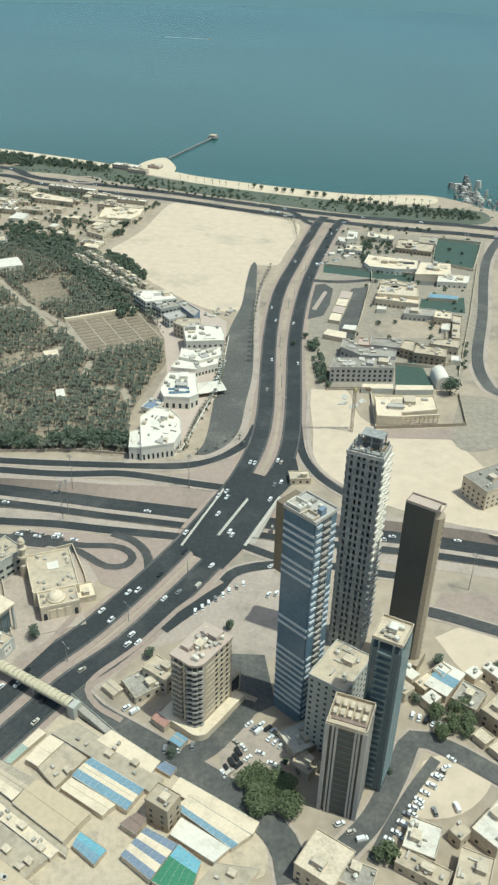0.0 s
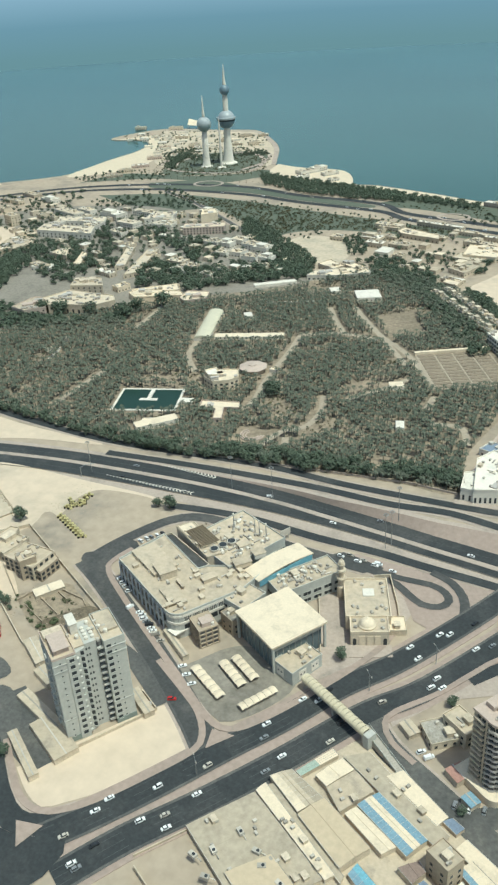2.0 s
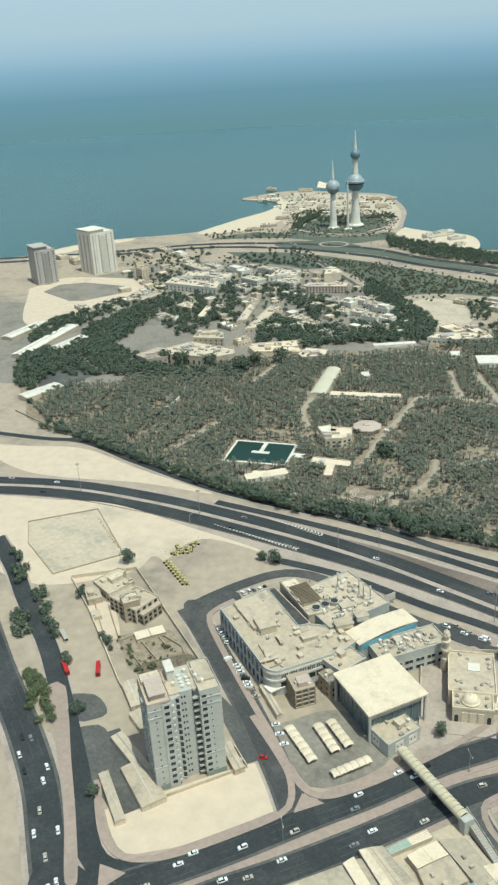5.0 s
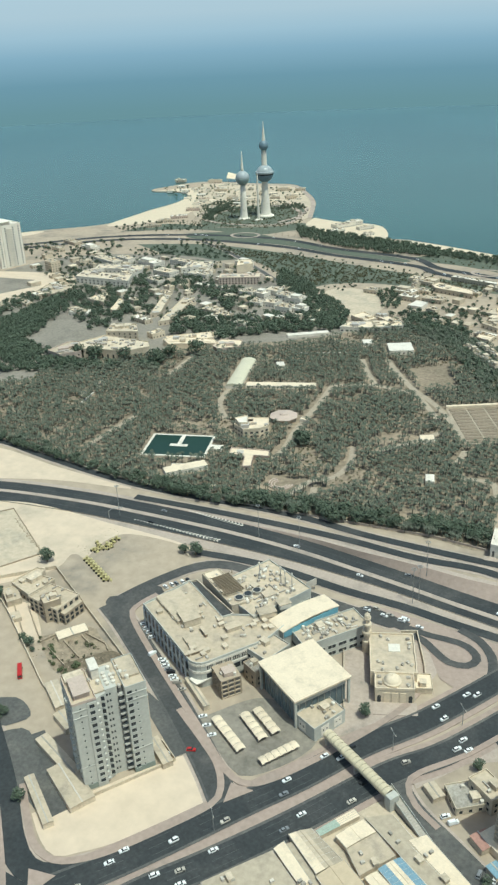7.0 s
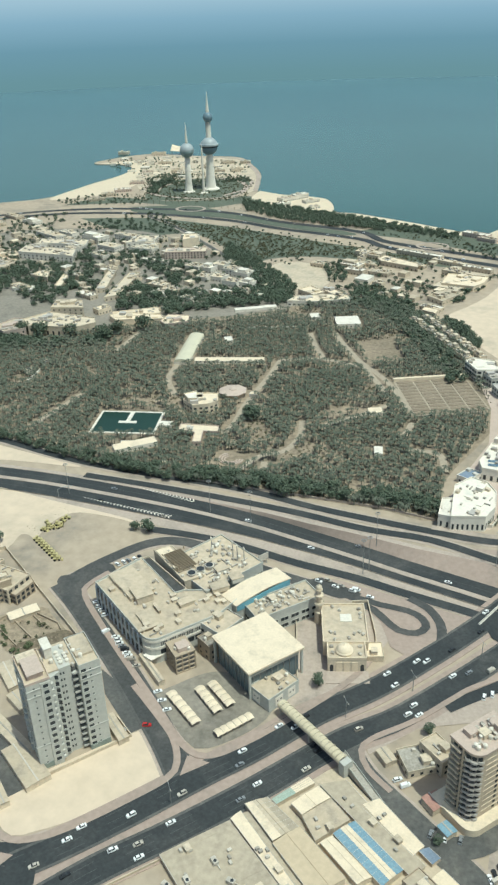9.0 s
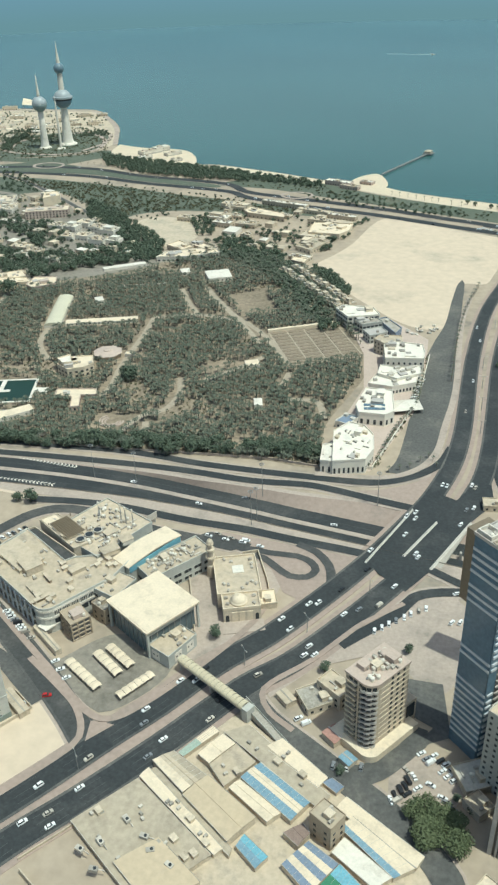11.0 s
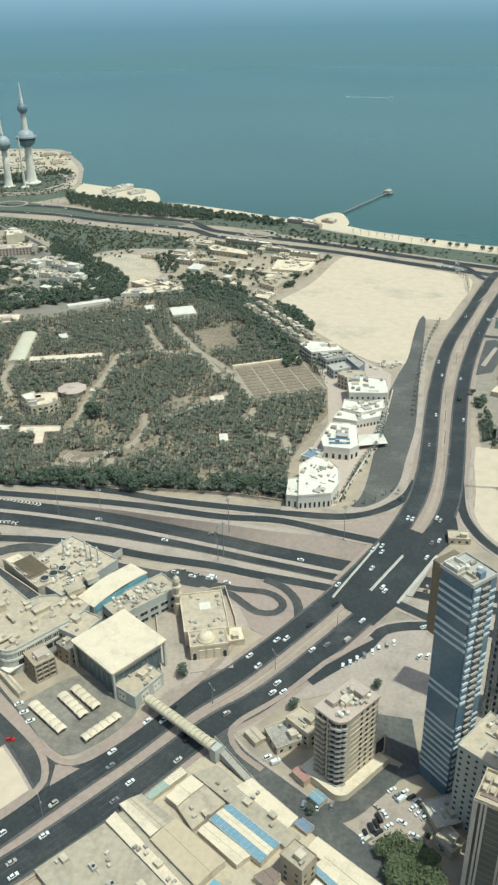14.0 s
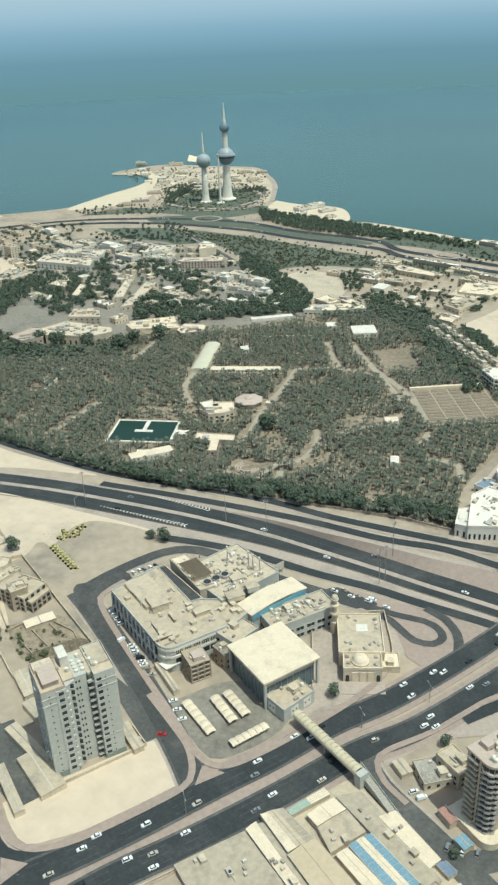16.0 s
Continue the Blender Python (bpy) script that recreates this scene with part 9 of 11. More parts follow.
ground_lot("yard_school", [(57.0, 811.3), (68.0, 832.4), (86.2, 840.0), (93.9, 826.1), (87.0, 783.3), (78.2, 754.6), (63.0, 745.6), (55.6, 760.2)], M_WORN, "grey oval training yard", False)
ground_lot("path_yard", [(68.3, 770.7), (84.1, 819.2), (87.3, 816.3), (72.5, 768.1)], M_KERB, "pale strip across the training yard", False)
ground_lot("yard_school", [(92.2, 741.9), (112.8, 827.3), (133.6, 835.0), (115.4, 756.8), (101.7, 704.2), (88.8, 703.5)], M_WORN, "grey asphalt lane beside the parking shade", False)
plan_block("school_block", "long white school block with roof slot", [(137.7, 878.3), (164.2, 871.4), (187.6, 873.0), (194.4, 902.0), (141.1, 916.9), (132.9, 890.5)], 6, M_WHITE, M_FABRIC, bay=5, gear=10)
plan_block("roof_slot", "dark roof slot on the white school block", [(187.8, 889.0), (188.7, 894.5), (161.8, 898.1), (160.8, 890.7)], 6.6, M_DARK, M_STREET, win=None, rim=0)
plan_block("sports_hall", "cream sports hall with smooth roof", [(220.2, 854.4), (227.0, 887.8), (195.4, 891.0), (182.3, 853.5)], 8, M_FABRIC, M_FABRIC, win=None, rim=0.3)
plan_block("school_block", "white school block with flat roof", [(234.1, 834.2), (241.3, 856.1), (209.4, 859.0), (202.8, 837.0)], 6, M_WHITE, M_WHITE, bay=5, gear=5)
plan_block("school_block", "broad cream school block with stepped roof", [(173.7, 783.2), (177.2, 807.6), (141.0, 814.6), (133.8, 789.6)], 10, M_FABRIC, M_CREAM, bay=4, win=(2.2, 1.6), gear=14)
plan_block("school_block", "low cream school front wing", [(172.1, 771.7), (175.4, 787.8), (134.7, 794.3), (131.1, 783.6)], 7, M_FABRIC, M_FABRIC, bay=4, gear=8)
plan_block("school_block", "low cream school rear wing", [(178.9, 821.1), (180.5, 830.7), (147.8, 840.0), (141.5, 828.2)], 6, M_CREAM, M_CREAM, bay=4, gear=9)
plan_block("stand_roof", "long blue sheet roof beside the field", [(215.5, 794.8), (218.6, 804.0), (189.9, 809.8), (186.8, 799.0)], 4, M_CREAM, M_SHEDBLUE, win=None, rim=0)
plan_block("long_shed", "long grey-roofed shed by the playground", [(184.2, 744.3), (187.3, 760.9), (159.8, 766.2), (154.4, 749.3)], 6, M_GREYWALL, M_GREYROOF, bay=4, gear=2)
plan_block("school_block", "cream block at the playground corner", [(196.8, 736.0), (200.7, 752.4), (186.4, 757.0), (181.2, 740.4)], 7, M_CREAM, M_FABRIC, bay=4, gear=5)
plan_block("kiosk", "small white playground hut", [(192.1, 717.9), (195.5, 732.3), (188.0, 731.9), (184.4, 718.8)], 4, M_WHITE, M_WHITE, win=None)
plan_block("kiosk", "small white flat-roofed hut beside a lane", [(139.7, 762.8), (140.9, 771.4), (132.8, 772.3), (130.5, 763.7)], 4, M_WHITE, M_WHITE, win=None)
plan_block("old_house", "terracotta walled old house", [(112.7, 673.2), (113.9, 687.4), (105.1, 689.3), (102.5, 675.0)], 7, M_REDPINK, M_PALEPINK, bay=4, gear=3)
plan_block("old_house", "grey old arcade house with roof huts", [(139.5, 670.0), (142.5, 686.5), (116.3, 689.9), (113.0, 675.5)], 7, M_STONEPALE, M_GREYROOF, bay=3.4, win=(1.8, 3.0), gear=8)
plan_block("old_house", "tan old-town block with small windows", [(148.8, 661.6), (153.8, 682.6), (144.6, 684.5), (138.0, 667.8)], 8, M_STONE, M_TAN, bay=4, gear=6)
plan_block("old_house", "tan old-town block with flat roof", [(174.7, 649.7), (178.8, 665.6), (153.6, 673.4), (148.0, 657.2)], 9, M_STONE, M_TAN, bay=4, gear=12)
plan_block("old_house", "tan old-town house wing", [(190.4, 672.7), (195.4, 689.4), (169.9, 690.4), (166.1, 680.7)], 7, M_CREAM, M_TAN, bay=4, gear=10)
plan_block("old_house", "low tan house beside the street wall", [(196.6, 694.0), (209.2, 745.7), (201.0, 747.9), (189.4, 696.0)], 6, M_STONE, M_TAN, bay=4, gear=8)
plan_block("kiosk", "white-roofed garage beside the street wall", [(188.2, 653.0), (190.3, 663.1), (183.1, 663.8), (180.5, 653.7)], 4, M_WHITE, M_WHITE, win=None)
plan_block("old_school", "old grey school front block with arched windows", [(125.4, 619.0), (128.7, 634.9), (78.0, 636.5), (73.1, 617.4)], 13, M_STONEPALE, M_GREYROOF, bay=4.2, win=(2.0, 2.2), story=4.0, gear=26)
plan_block("old_school", "old grey school rear wing with arcade", [(101.8, 645.1), (130.1, 643.3), (133.1, 656.7), (103.6, 661.9), (89.7, 679.7), (86.0, 661.0)], 11, M_STONEPALE, M_GREYROOF, bay=4.2, win=(2.0, 2.2), story=4.0, gear=16)
plan_block("stall_row", "long grey market canopy with pale roof", [(123.1, 599.6), (123.8, 607.4), (99.0, 607.2), (97.2, 599.3)], 4.5, M_GREYWALL, M_FABRIC, win=None, rim=0)
plan_block("stall_row", "long grey market canopy with pale roof", [(155.3, 599.2), (156.3, 607.0), (126.4, 606.5), (124.2, 597.7)], 4.5, M_GREYWALL, M_FABRIC, win=None, rim=0)
plan_block("canopy_shed", "cream-roofed canopy shed beside a yard", [(93.5, 693.0), (95.9, 706.6), (78.9, 713.2), (73.9, 701.7)], 5, M_CREAM, M_FABRIC, win=None, rim=0)
plan_block("canopy_shed", "grey canopy shed beside a yard", [(104.9, 713.1), (107.2, 724.7), (95.8, 726.6), (92.8, 717.5)], 4, M_CREAM, M_WHITE, win=None, rim=0)
plan_block("parking_roof", "pinkish parking shade roof in the yard", [(91.8, 734.2), (96.2, 750.5), (86.2, 754.1), (82.0, 737.6)], 4, M_CREAM, M_FABRIC, win=None, rim=0, group="yard shades")
plan_block("parking_roof", "pinkish parking shade roof in the yard", [(96.6, 752.0), (101.2, 768.9), (91.1, 772.6), (86.6, 755.5)], 4, M_CREAM, M_PALEPINK, win=None, rim=0, group="yard shades")
plan_block("parking_roof", "pinkish parking shade roof in the yard", [(101.6, 770.4), (106.4, 788.0), (96.1, 791.8), (91.5, 774.1)], 4, M_CREAM, M_FABRIC, win=None, rim=0, group="yard shades")
plan_block("parking_roof", "pinkish parking shade roof in the yard", [(106.9, 789.6), (111.9, 807.9), (101.4, 811.9), (96.5, 793.4)], 4, M_CREAM, M_PALEPINK, win=None, rim=0, group="yard shades")
plan_block("house", "white villa by the coast road", [(133.3, 968.8), (137.6, 996.7), (126.2, 998.0), (121.0, 965.8)], 7, M_WHITE, M_WHITE, bay=4, gear=5)
plan_block("house", "low white villa by the coast road", [(176.7, 974.0), (180.6, 991.2), (151.4, 1001.9), (147.2, 984.4)], 5, M_WHITE, M_FABRIC, bay=4, gear=8)
plan_block("house", "low cream house by the coast road", [(119.4, 961.5), (122.4, 978.3), (113.4, 981.8), (110.5, 964.9)], 5, M_WHITE, M_WHITE, bay=4, gear=3)
plan_block("house", "long white house with flat roof", [(134.5, 930.8), (137.8, 948.7), (121.3, 953.5), (117.1, 937.3)], 5, M_WHITE, M_FABRIC, bay=4, gear=5)
plan_block("house", "tan walled house with courts", [(214.6, 932.7), (224.5, 965.2), (183.8, 976.6), (175.2, 945.5)], 5, M_GROUND, M_TAN, bay=4, gear=16)
plan_block("house", "long tan house row with flat roof", [(224.4, 958.2), (231.9, 983.5), (210.8, 986.2), (205.8, 964.9)], 6, M_STONEPALE, M_TANGREY, bay=4, gear=6)
tent_hall((159.5, 608.8), (171.7, 609.4))
hall_e = plan_block("hall", "broad cream hall with open colonnade front", [(102.6, 546.3), (121.1, 545.4), (121.7, 551.7), (150.0, 557.8), (150.8, 578.4), (104.8, 577.2)], 9, M_FABRIC, M_FABRIC, win=None, gear=5)
for k in range(9):
    piece("column", "colonnade", lambda: Shape().box(-0.4, 0.4, -0.4, 0.4, 0, 8.6), M_CREAM, hall_e, pose(-3.6 + k * 3.5, -11.4 + k * 0.5, 0))
part("colonnade_beam", Shape().box(-15.2, 15.2, -0.6, 0.6, 7.6, 8.8).box(-15.2, 15.2, -0.5, 0.5, 4.0, 4.6), M_CREAM, hall_e).matrix_basis = pose(10.6, -9.4, 0, 0, 0, 8)
part("shade_floor", Shape().box(-15, 15, -0.2, 5.0, 0.1, 0.4), M_KERB, hall_e).matrix_basis = pose(10.6, -9.4, 0, 0, 0, 8)
long_wall("site_wall", [(105.3, 606.2), (101.9, 543.3)], 2.5, M_CREAM, "tan site wall beside the hall")
long_wall("site_wall", [(101.9, 543.3), (171.3, 550.4), (176.1, 599.9)], 2.5, M_STONE, "tan site wall round an empty yard")
long_wall("street_wall", [(262.2, 909.0), (221.6, 763.2), (182.9, 632.0)], 2.5, M_CREAM, "long cream wall along the east street")
for k, (x, y) in enumerate([(80.1, 581.5), (88.5, 577.3), (96.0, 585.0), (83.2, 590.9)]):
    mat_pile = thing("material_stack", "stack of pale building material on bare sand", "building material", x, y, 0.1, 20 * k, "site material")
    for j in range(5):
        piece("plank", 1, lambda: Shape().box(-3.5, 3.5, -0.4, 0.4, 0, 0.5), M_PALECONC, mat_pile, pose(0.4 * j, -2.0 + j, 0, 0, 0, 3 * j))

for pts in ([(90.3, 894.3), (129.4, 882.7), (185.8, 869.2)], [(232.0, 994.6), (283.5, 981.7), (252.8, 887.6), (212.3, 910.0), (232.0, 994.6)], [(133.2, 837.5), (115.0, 754.6), (103.0, 702.3)], [(103.9, 655.9), (165.4, 646.0), (181.6, 654.4)],
            [(176.0, 742.0), (196.0, 746.0), (186.0, 704.0)], [(140.0, 880.0), (136.0, 846.0)], [(228.0, 868.0), (196.0, 862.0)]):
    long_wall("compound_wall", pts, 3.0, M_CREAM, "cream wall round a school compound")
for k, (x, y) in enumerate(((124.0, 930.0), (112.0, 941.0), (101.0, 929.0), (117.0, 921.0), (128.0, 947.0))):
    house(x, y, 7, 5, 8 * k, 3.2, M_WHITE, M_WHITE, k, "small white hut in a palm yard", 0, 0, "hut", "yard huts", plain=True)

# ---- walled plot with two houses, sheds round the flats ----
plan_block("house", "three-storey dusty house with loggias", [(-326.4, 325.6), (-321.6, 342.1), (-298.5, 340.0), (-301.3, 320.9)], 10, M_CREAM, M_TAN, bay=4.2, win=(2.4, 2.2), story=3.3, gear=10, category="house")
plan_block("house", "low dusty villa wings round a court", [(-352.0, 338.1), (-347.0, 358.2), (-340.6, 358.8), (-339.1, 351.8), (-327.4, 351.7), (-328.0, 346.1), (-331.7, 331.2)], 6, M_CREAM, M_TAN, bay=4.2, gear=14, category="house")
plan_block("house", "dusty house wing with roof terrace", [(-304.3, 324.0), (-300.8, 342.6), (-294.4, 338.0), (-296.6, 322.0)], 7, M_STONE, M_TAN, bay=3.6, win=(2.2, 2.0), story=3.3, gear=4, category="house")
house(-345.7, 330.5, 16.6, 9.2, 141.7, 4, M_CREAM, M_TAN, 3, "low shed house with tan roof", 0, 2)
house(-309.6, 326.1, 9.9, 10.4, 143.6, 14, M_STONE, M_TAN, 22, "dusty roof storey with terraces", 1, 5)
house(-329.6, 314.9, 7.7, 5.9, 141.7, 3, M_CREAM, M_TAN, 24, "small dusty yard hut", 0, 1, plain=True)
shed(-286.9, 315.5, 7.1, 18.3, 142.3, 3, M_FABRIC, M_CREAM, "open shelter with pale sheet roof", name="shelter", pitch=0.2)
long_wall("plot_wall", [(-374.6, 340.6), (-340.9, 369.8), (-245.3, 309.5)], 2.4, M_CREAM, "dusty plot wall")
long_wall("plot_wall", [(-374.6, 340.6), (-338.3, 317.7), (-275.8, 272.8), (-253.2, 259.6)], 2.4, M_CREAM, "dusty plot wall")
long_wall("plot_wall", [(-459.1, 383.7), (-423.1, 423.7), (-361.7, 381.2), (-389.7, 338.5), (-435.9, 360.6), (-459.1, 383.7)], 0.9, M_STONE, "low broken tan plot wall")
for pts in ([(-300.2, 301.7), (-291.1, 321.3), (-263.0, 315.9), (-258.3, 311.6)], [(-291.8, 310.2), (-270.3, 299.5)], [(-288.8, 320.6), (-271.9, 312.1)], [(-292.4, 299.4), (-273.8, 290.4)], [(-331.1, 328.3), (-303.6, 305.2)], [(-358.2, 340.8), (-311.8, 301.7), (-305.2, 300.4)]):
    long_wall("yard_wall", pts, 1.5, M_STONE, "broken low wall in a bare earth yard")
P = lambda *a: shed(*a, 3.6, M_TAN, M_CREAM, "long low tan parking roof beside the flats", name="parking_roof", pitch=0.2, group="parking roofs")
P(-233.7, 232.7, 33.0, 6.9, -22.7)
P(-225.2, 206.9, 31.2, 5.0, -35.1)
P(-217.0, 220.7, 27.9, 12.7, -29.9)
P(-188.1, 255.7, 18.5, 5.5, -35.1)
P(-261.5, 267.8, 21.3, 7.7, -35.9)
P(-245.1, 253.8, 14.3, 6.8, -25.8)
P(-191.8, 299.7, 25.0, 3.6, -36.9)
long_wall("flats_wall", [(-210.5, 211.1), (-205.5, 218.8), (-179.5, 255.4), (-192.3, 263.7)], 1.8, M_CREAM, "low cream wall round the flats")

rr3 = random.Random(61)
heap = []
for p in smooth_line([(-411, 412), (-394, 401), (-378, 391), (-365, 384.5)], 0.9):
    heap.append((p.x + rr3.gauss(0, 0.7), p.y + rr3.gauss(0, 0.7), 0.1, rr3.uniform(0.3, 0.9), rr3.uniform(0, 6)))
for _ in range(220):
    heap.append((rr3.uniform(-345, -272), rr3.uniform(392, 428), 0.1, rr3.uniform(0.15, 0.4), rr3.uniform(0, 6)))
for _ in range(120):
    heap.append((rr3.uniform(-300, -257), rr3.uniform(290, 318), 0.1, rr3.uniform(0.2, 0.6), rr3.uniform(0, 6)))
scatter("rubble", [Shape().prism([(-1, -0.8), (0.9, -1), (1.1, 0.7), (-0.7, 1)], -0.2, 0.8, [(-0.4, -0.4), (0.5, -0.4), (0.4, 0.4), (-0.4, 0.4)])], heap, M_STONE, "scattered rubble and broken wall stones on sand", "rubble")

# ---- trees ----
def grove(name, pts, spacing, label, size=(0.7, 1.2), seed=1, gap=0.1):
    # near groves take the greener leaves, far ones the haze-tinted colour
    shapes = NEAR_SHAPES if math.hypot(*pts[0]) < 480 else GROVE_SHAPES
    r = random.Random(seed)
    xs, ys = [p[0] for p in pts], [p[1] for p in pts]
    out = []
    x = min(xs)
    while x < max(xs):
        y = min(ys)
        while y < max(ys):
            q = (x + r.uniform(-0.45, 0.45) * spacing, y + r.uniform(-0.45, 0.45) * spacing)
            if inside(q, pts) and r.random() > gap:
                out.append((*q, 0.0, r.uniform(*size), r.uniform(0, 6.3)))
            y += spacing
        x += spacing
    if out:
        scatter(name, shapes, out, M_LEAFNEAR if shapes is NEAR_SHAPES else M_LEAFHAZE, label, "trees")
def with_trunk(s, h):
    return s.round(0, 0, [(0.35, 0), (0.25, h * 0.5)], 5)
GROVE_SHAPES = [with_trunk(leaf_crown(random.Random(90 + k), 4.4, 7.0, 130, 8, 0.98), 7.5) for k in range(6)]
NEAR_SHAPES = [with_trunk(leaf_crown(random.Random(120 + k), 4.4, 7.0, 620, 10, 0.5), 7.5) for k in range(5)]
grove("tree_belt", [(-631, 555), (-743, 666), (-741, 722), (-747, 781), (-774, 967), (-730, 945), (-681, 747), (-608, 670), (-638, 658), (-694, 635)], 7.5, "dense dark green tree belt beside the palace", seed=2)
grove("tree_belt", [(-532, 1169), (-487, 1131), (-357, 992), (-330, 921), (-372, 916), (-423, 999), (-495, 1078)], 6.5, "dense dark green tree belt", seed=3, gap=0.02)
grove("tree_belt", [(-552, 880), (-553, 928), (-517, 909), (-465, 919), (-430, 943), (-349, 959), (-341, 910), (-425, 867), (-454, 837), (-512, 842), (-531, 834)], 7, "dark green garden trees", seed=4, gap=0.32, size=(0.8, 1.5))
grove("tree_belt", [(-782, 964), (-721, 986), (-635, 1005), (-641, 977), (-622, 910), (-622, 869), (-631, 810), (-667, 838)], 7.5, "dark green garden trees between villas", seed=5, gap=0.45, size=(0.7, 1.3))
grove("tree_belt", [(-680, 1045), (-623, 1083), (-591, 1043), (-524, 1045), (-502, 1028), (-480, 964), (-506, 935), (-548, 981), (-619, 1010)], 8, "dark green garden trees between villas", seed=40, gap=0.42, size=(0.8, 1.5))
grove("tree_belt", [(-746, 1076), (-720, 1085), (-670, 1015), (-698, 1005)], 7, "dark green garden trees", seed=41, gap=0.2, size=(0.7, 1.2))
grove("tree_belt", [(-836, 760), (-834, 821), (-819, 912), (-799, 958), (-779, 926), (-784, 834), (-783, 706)], 7, "dark green trees beside the sand", seed=42, gap=0.2, size=(0.8, 1.2))
grove("tree_belt", [(-615, 724), (-581, 718), (-538, 723), (-478, 725), (-484, 757), (-525, 705), (-590, 698)], 7, "dark green trees before the palace", seed=6, gap=0.15, size=(0.9, 1.5))
grove("tree_belt", [(-286, 1028), (-210, 977), (-143, 855), (-98, 745), (-113, 737), (-161, 821), (-212, 903), (-270, 947)], 6.8, "dark green tree belt beside small houses", seed=7, gap=0.12)
grove("tree_hedge", [(-152, 919), (-128, 904), (-100, 850), (-102, 833), (-130, 868), (-150, 902)], 4.6, "dense dark hedge of trees on the sand lot edge", seed=8, gap=0.0, size=(0.7, 0.9))
grove("tree_belt", [(-637, 1473), (-591, 1449), (-538, 1424), (-481, 1408), (-425, 1388), (-332, 1357), (-316, 1299), (-398, 1303), (-460, 1320), (-515, 1337), (-583, 1376)], 7, "dark green shore trees behind the beach", seed=9, gap=0.08, size=(0.8, 1.2))
grove("tree_belt", [(-386, 1372), (-291, 1338), (-203, 1301), (-199, 1274), (-283, 1299), (-375, 1329)], 7, "dark green shore trees behind the beach", seed=10, gap=0.05, size=(0.7, 1.1))
grove("tree_belt", [(123, 1170), (205, 1144), (305, 1111), (299, 1085), (200, 1107), (119, 1126)], 8.5, "mixed shore trees and palms", seed=11, gap=0.35, size=(0.6, 1.0))
grove("tree_belt", [(-222, 1233), (-80, 1175), (6, 1154), (6, 1143), (-102, 1164), (-218, 1209)], 9, "scattered shore park trees", seed=12, gap=0.35, size=(0.5, 0.8))
grove("tree_belt", [(-846, 1218), (-756, 1261), (-638, 1224), (-624, 1196), (-728, 1194), (-805, 1156)], 8, "dark trees beside the coast road", seed=13, gap=0.6, size=(0.5, 0.9))
grove("tree_belt", [(-661, 1268), (-521, 1230), (-383, 1202), (-290, 1167), (-300, 1203), (-407, 1223), (-536, 1266)], 9, "scattered green park trees", seed=14, gap=0.4, size=(0.35, 0.55))
grove("tree_belt", [(-573, 1174), (-427, 1135), (-377, 1136), (-387, 1071), (-511, 1122)], 9, "scattered green park trees", seed=15, gap=0.4, size=(0.35, 0.55))
grove("tree_belt", [(-299, 994), (-255, 1011), (-225, 929), (-282, 940)], 8, "dark green trees by the school", seed=16, gap=0.25)
grove("tree_belt", [(-350.4, 1089.8), (-327.0, 1108.7), (-295.8, 1017.1), (-322.5, 1012.9)], 8, "dark green trees by the school", seed=17, gap=0.3)
grove("tree_belt", [(-265, 1058), (-126, 1023), (-118, 1083), (-108, 1101), (-139, 1022), (-162, 987), (-226, 1004)], 9, "dark green trees between service buildings", seed=18, gap=0.45, size=(0.5, 0.9))
grove("tree_belt", [(60, 702), (68, 696), (71, 635), (73, 605), (64, 604), (59, 656)], 6, "dark trees beside the old school", seed=19, gap=0.15, size=(0.6, 1.0))
grove("tree_belt", [(-443, 353), (-414, 338), (-397, 326), (-399, 318), (-407, 318)], 7, "dense green street trees", seed=20, gap=0.0, size=(0.8, 1.1))
grove("tree_belt", [(-395, 320), (-380, 320), (-345, 296), (-335, 284), (-347, 289)], 5, "dense green street trees", seed=21, gap=0.05, size=(0.6, 0.9))
grove("tree_belt", [(-334, 256), (-321, 258), (-286, 231), (-288, 225), (-306, 233)], 5, "dense green median trees", seed=22, gap=0.0, size=(0.6, 0.9))
grove("tree_belt", [(-383, 294), (-374, 298), (-353, 279), (-359, 270)], 5, "dense green street trees", seed=23, gap=0.1, size=(0.6, 0.9))
grove("tree_belt", [(148, 1045), (189, 1036), (231, 1033), (228, 1017), (187, 1020), (146, 1026)], 9, "roadside trees and palms", seed=24, gap=0.4, size=(0.4, 0.7))
grove("tree_belt", [(-919, 1611), (-891, 1689), (-838, 1667), (-833, 1504)], 8, "green shrubs and trees round the towers", seed=25, gap=0.2, size=(0.5, 0.8))
grove("tree_belt", [(-772, 1697), (-702, 1687), (-682, 1639), (-722, 1616)], 8, "green trees round the towers", seed=26, gap=0.2, size=(0.5, 0.8))
grove("tree_belt", [(5, 237), (15, 242), (22, 236), (32, 228), (26, 219), (12, 219), (4, 227)], 4.4, "large dark green tree clump at the street corner", seed=27, gap=0.0, size=(0.9, 1.2))
grove("tree_belt", [(97, 281), (114, 281), (113, 262), (99, 260), (92, 268)], 6, "large dark green tree clump between houses", seed=28, gap=0.0, size=(0.9, 1.2))
grove("tree_belt", [(59, 207), (72, 210), (70, 198), (59, 198)], 6, "large dark green tree clump between houses", seed=29, gap=0.0, size=(0.9, 1.2))
grove("town_trees", [(-322, 1117), (-137, 1125), (-138, 1069), (-180, 934), (-246, 970), (-295, 1009)], 12, "dusty green trees between service buildings", seed=58, gap=0.5, size=(0.4, 0.9))
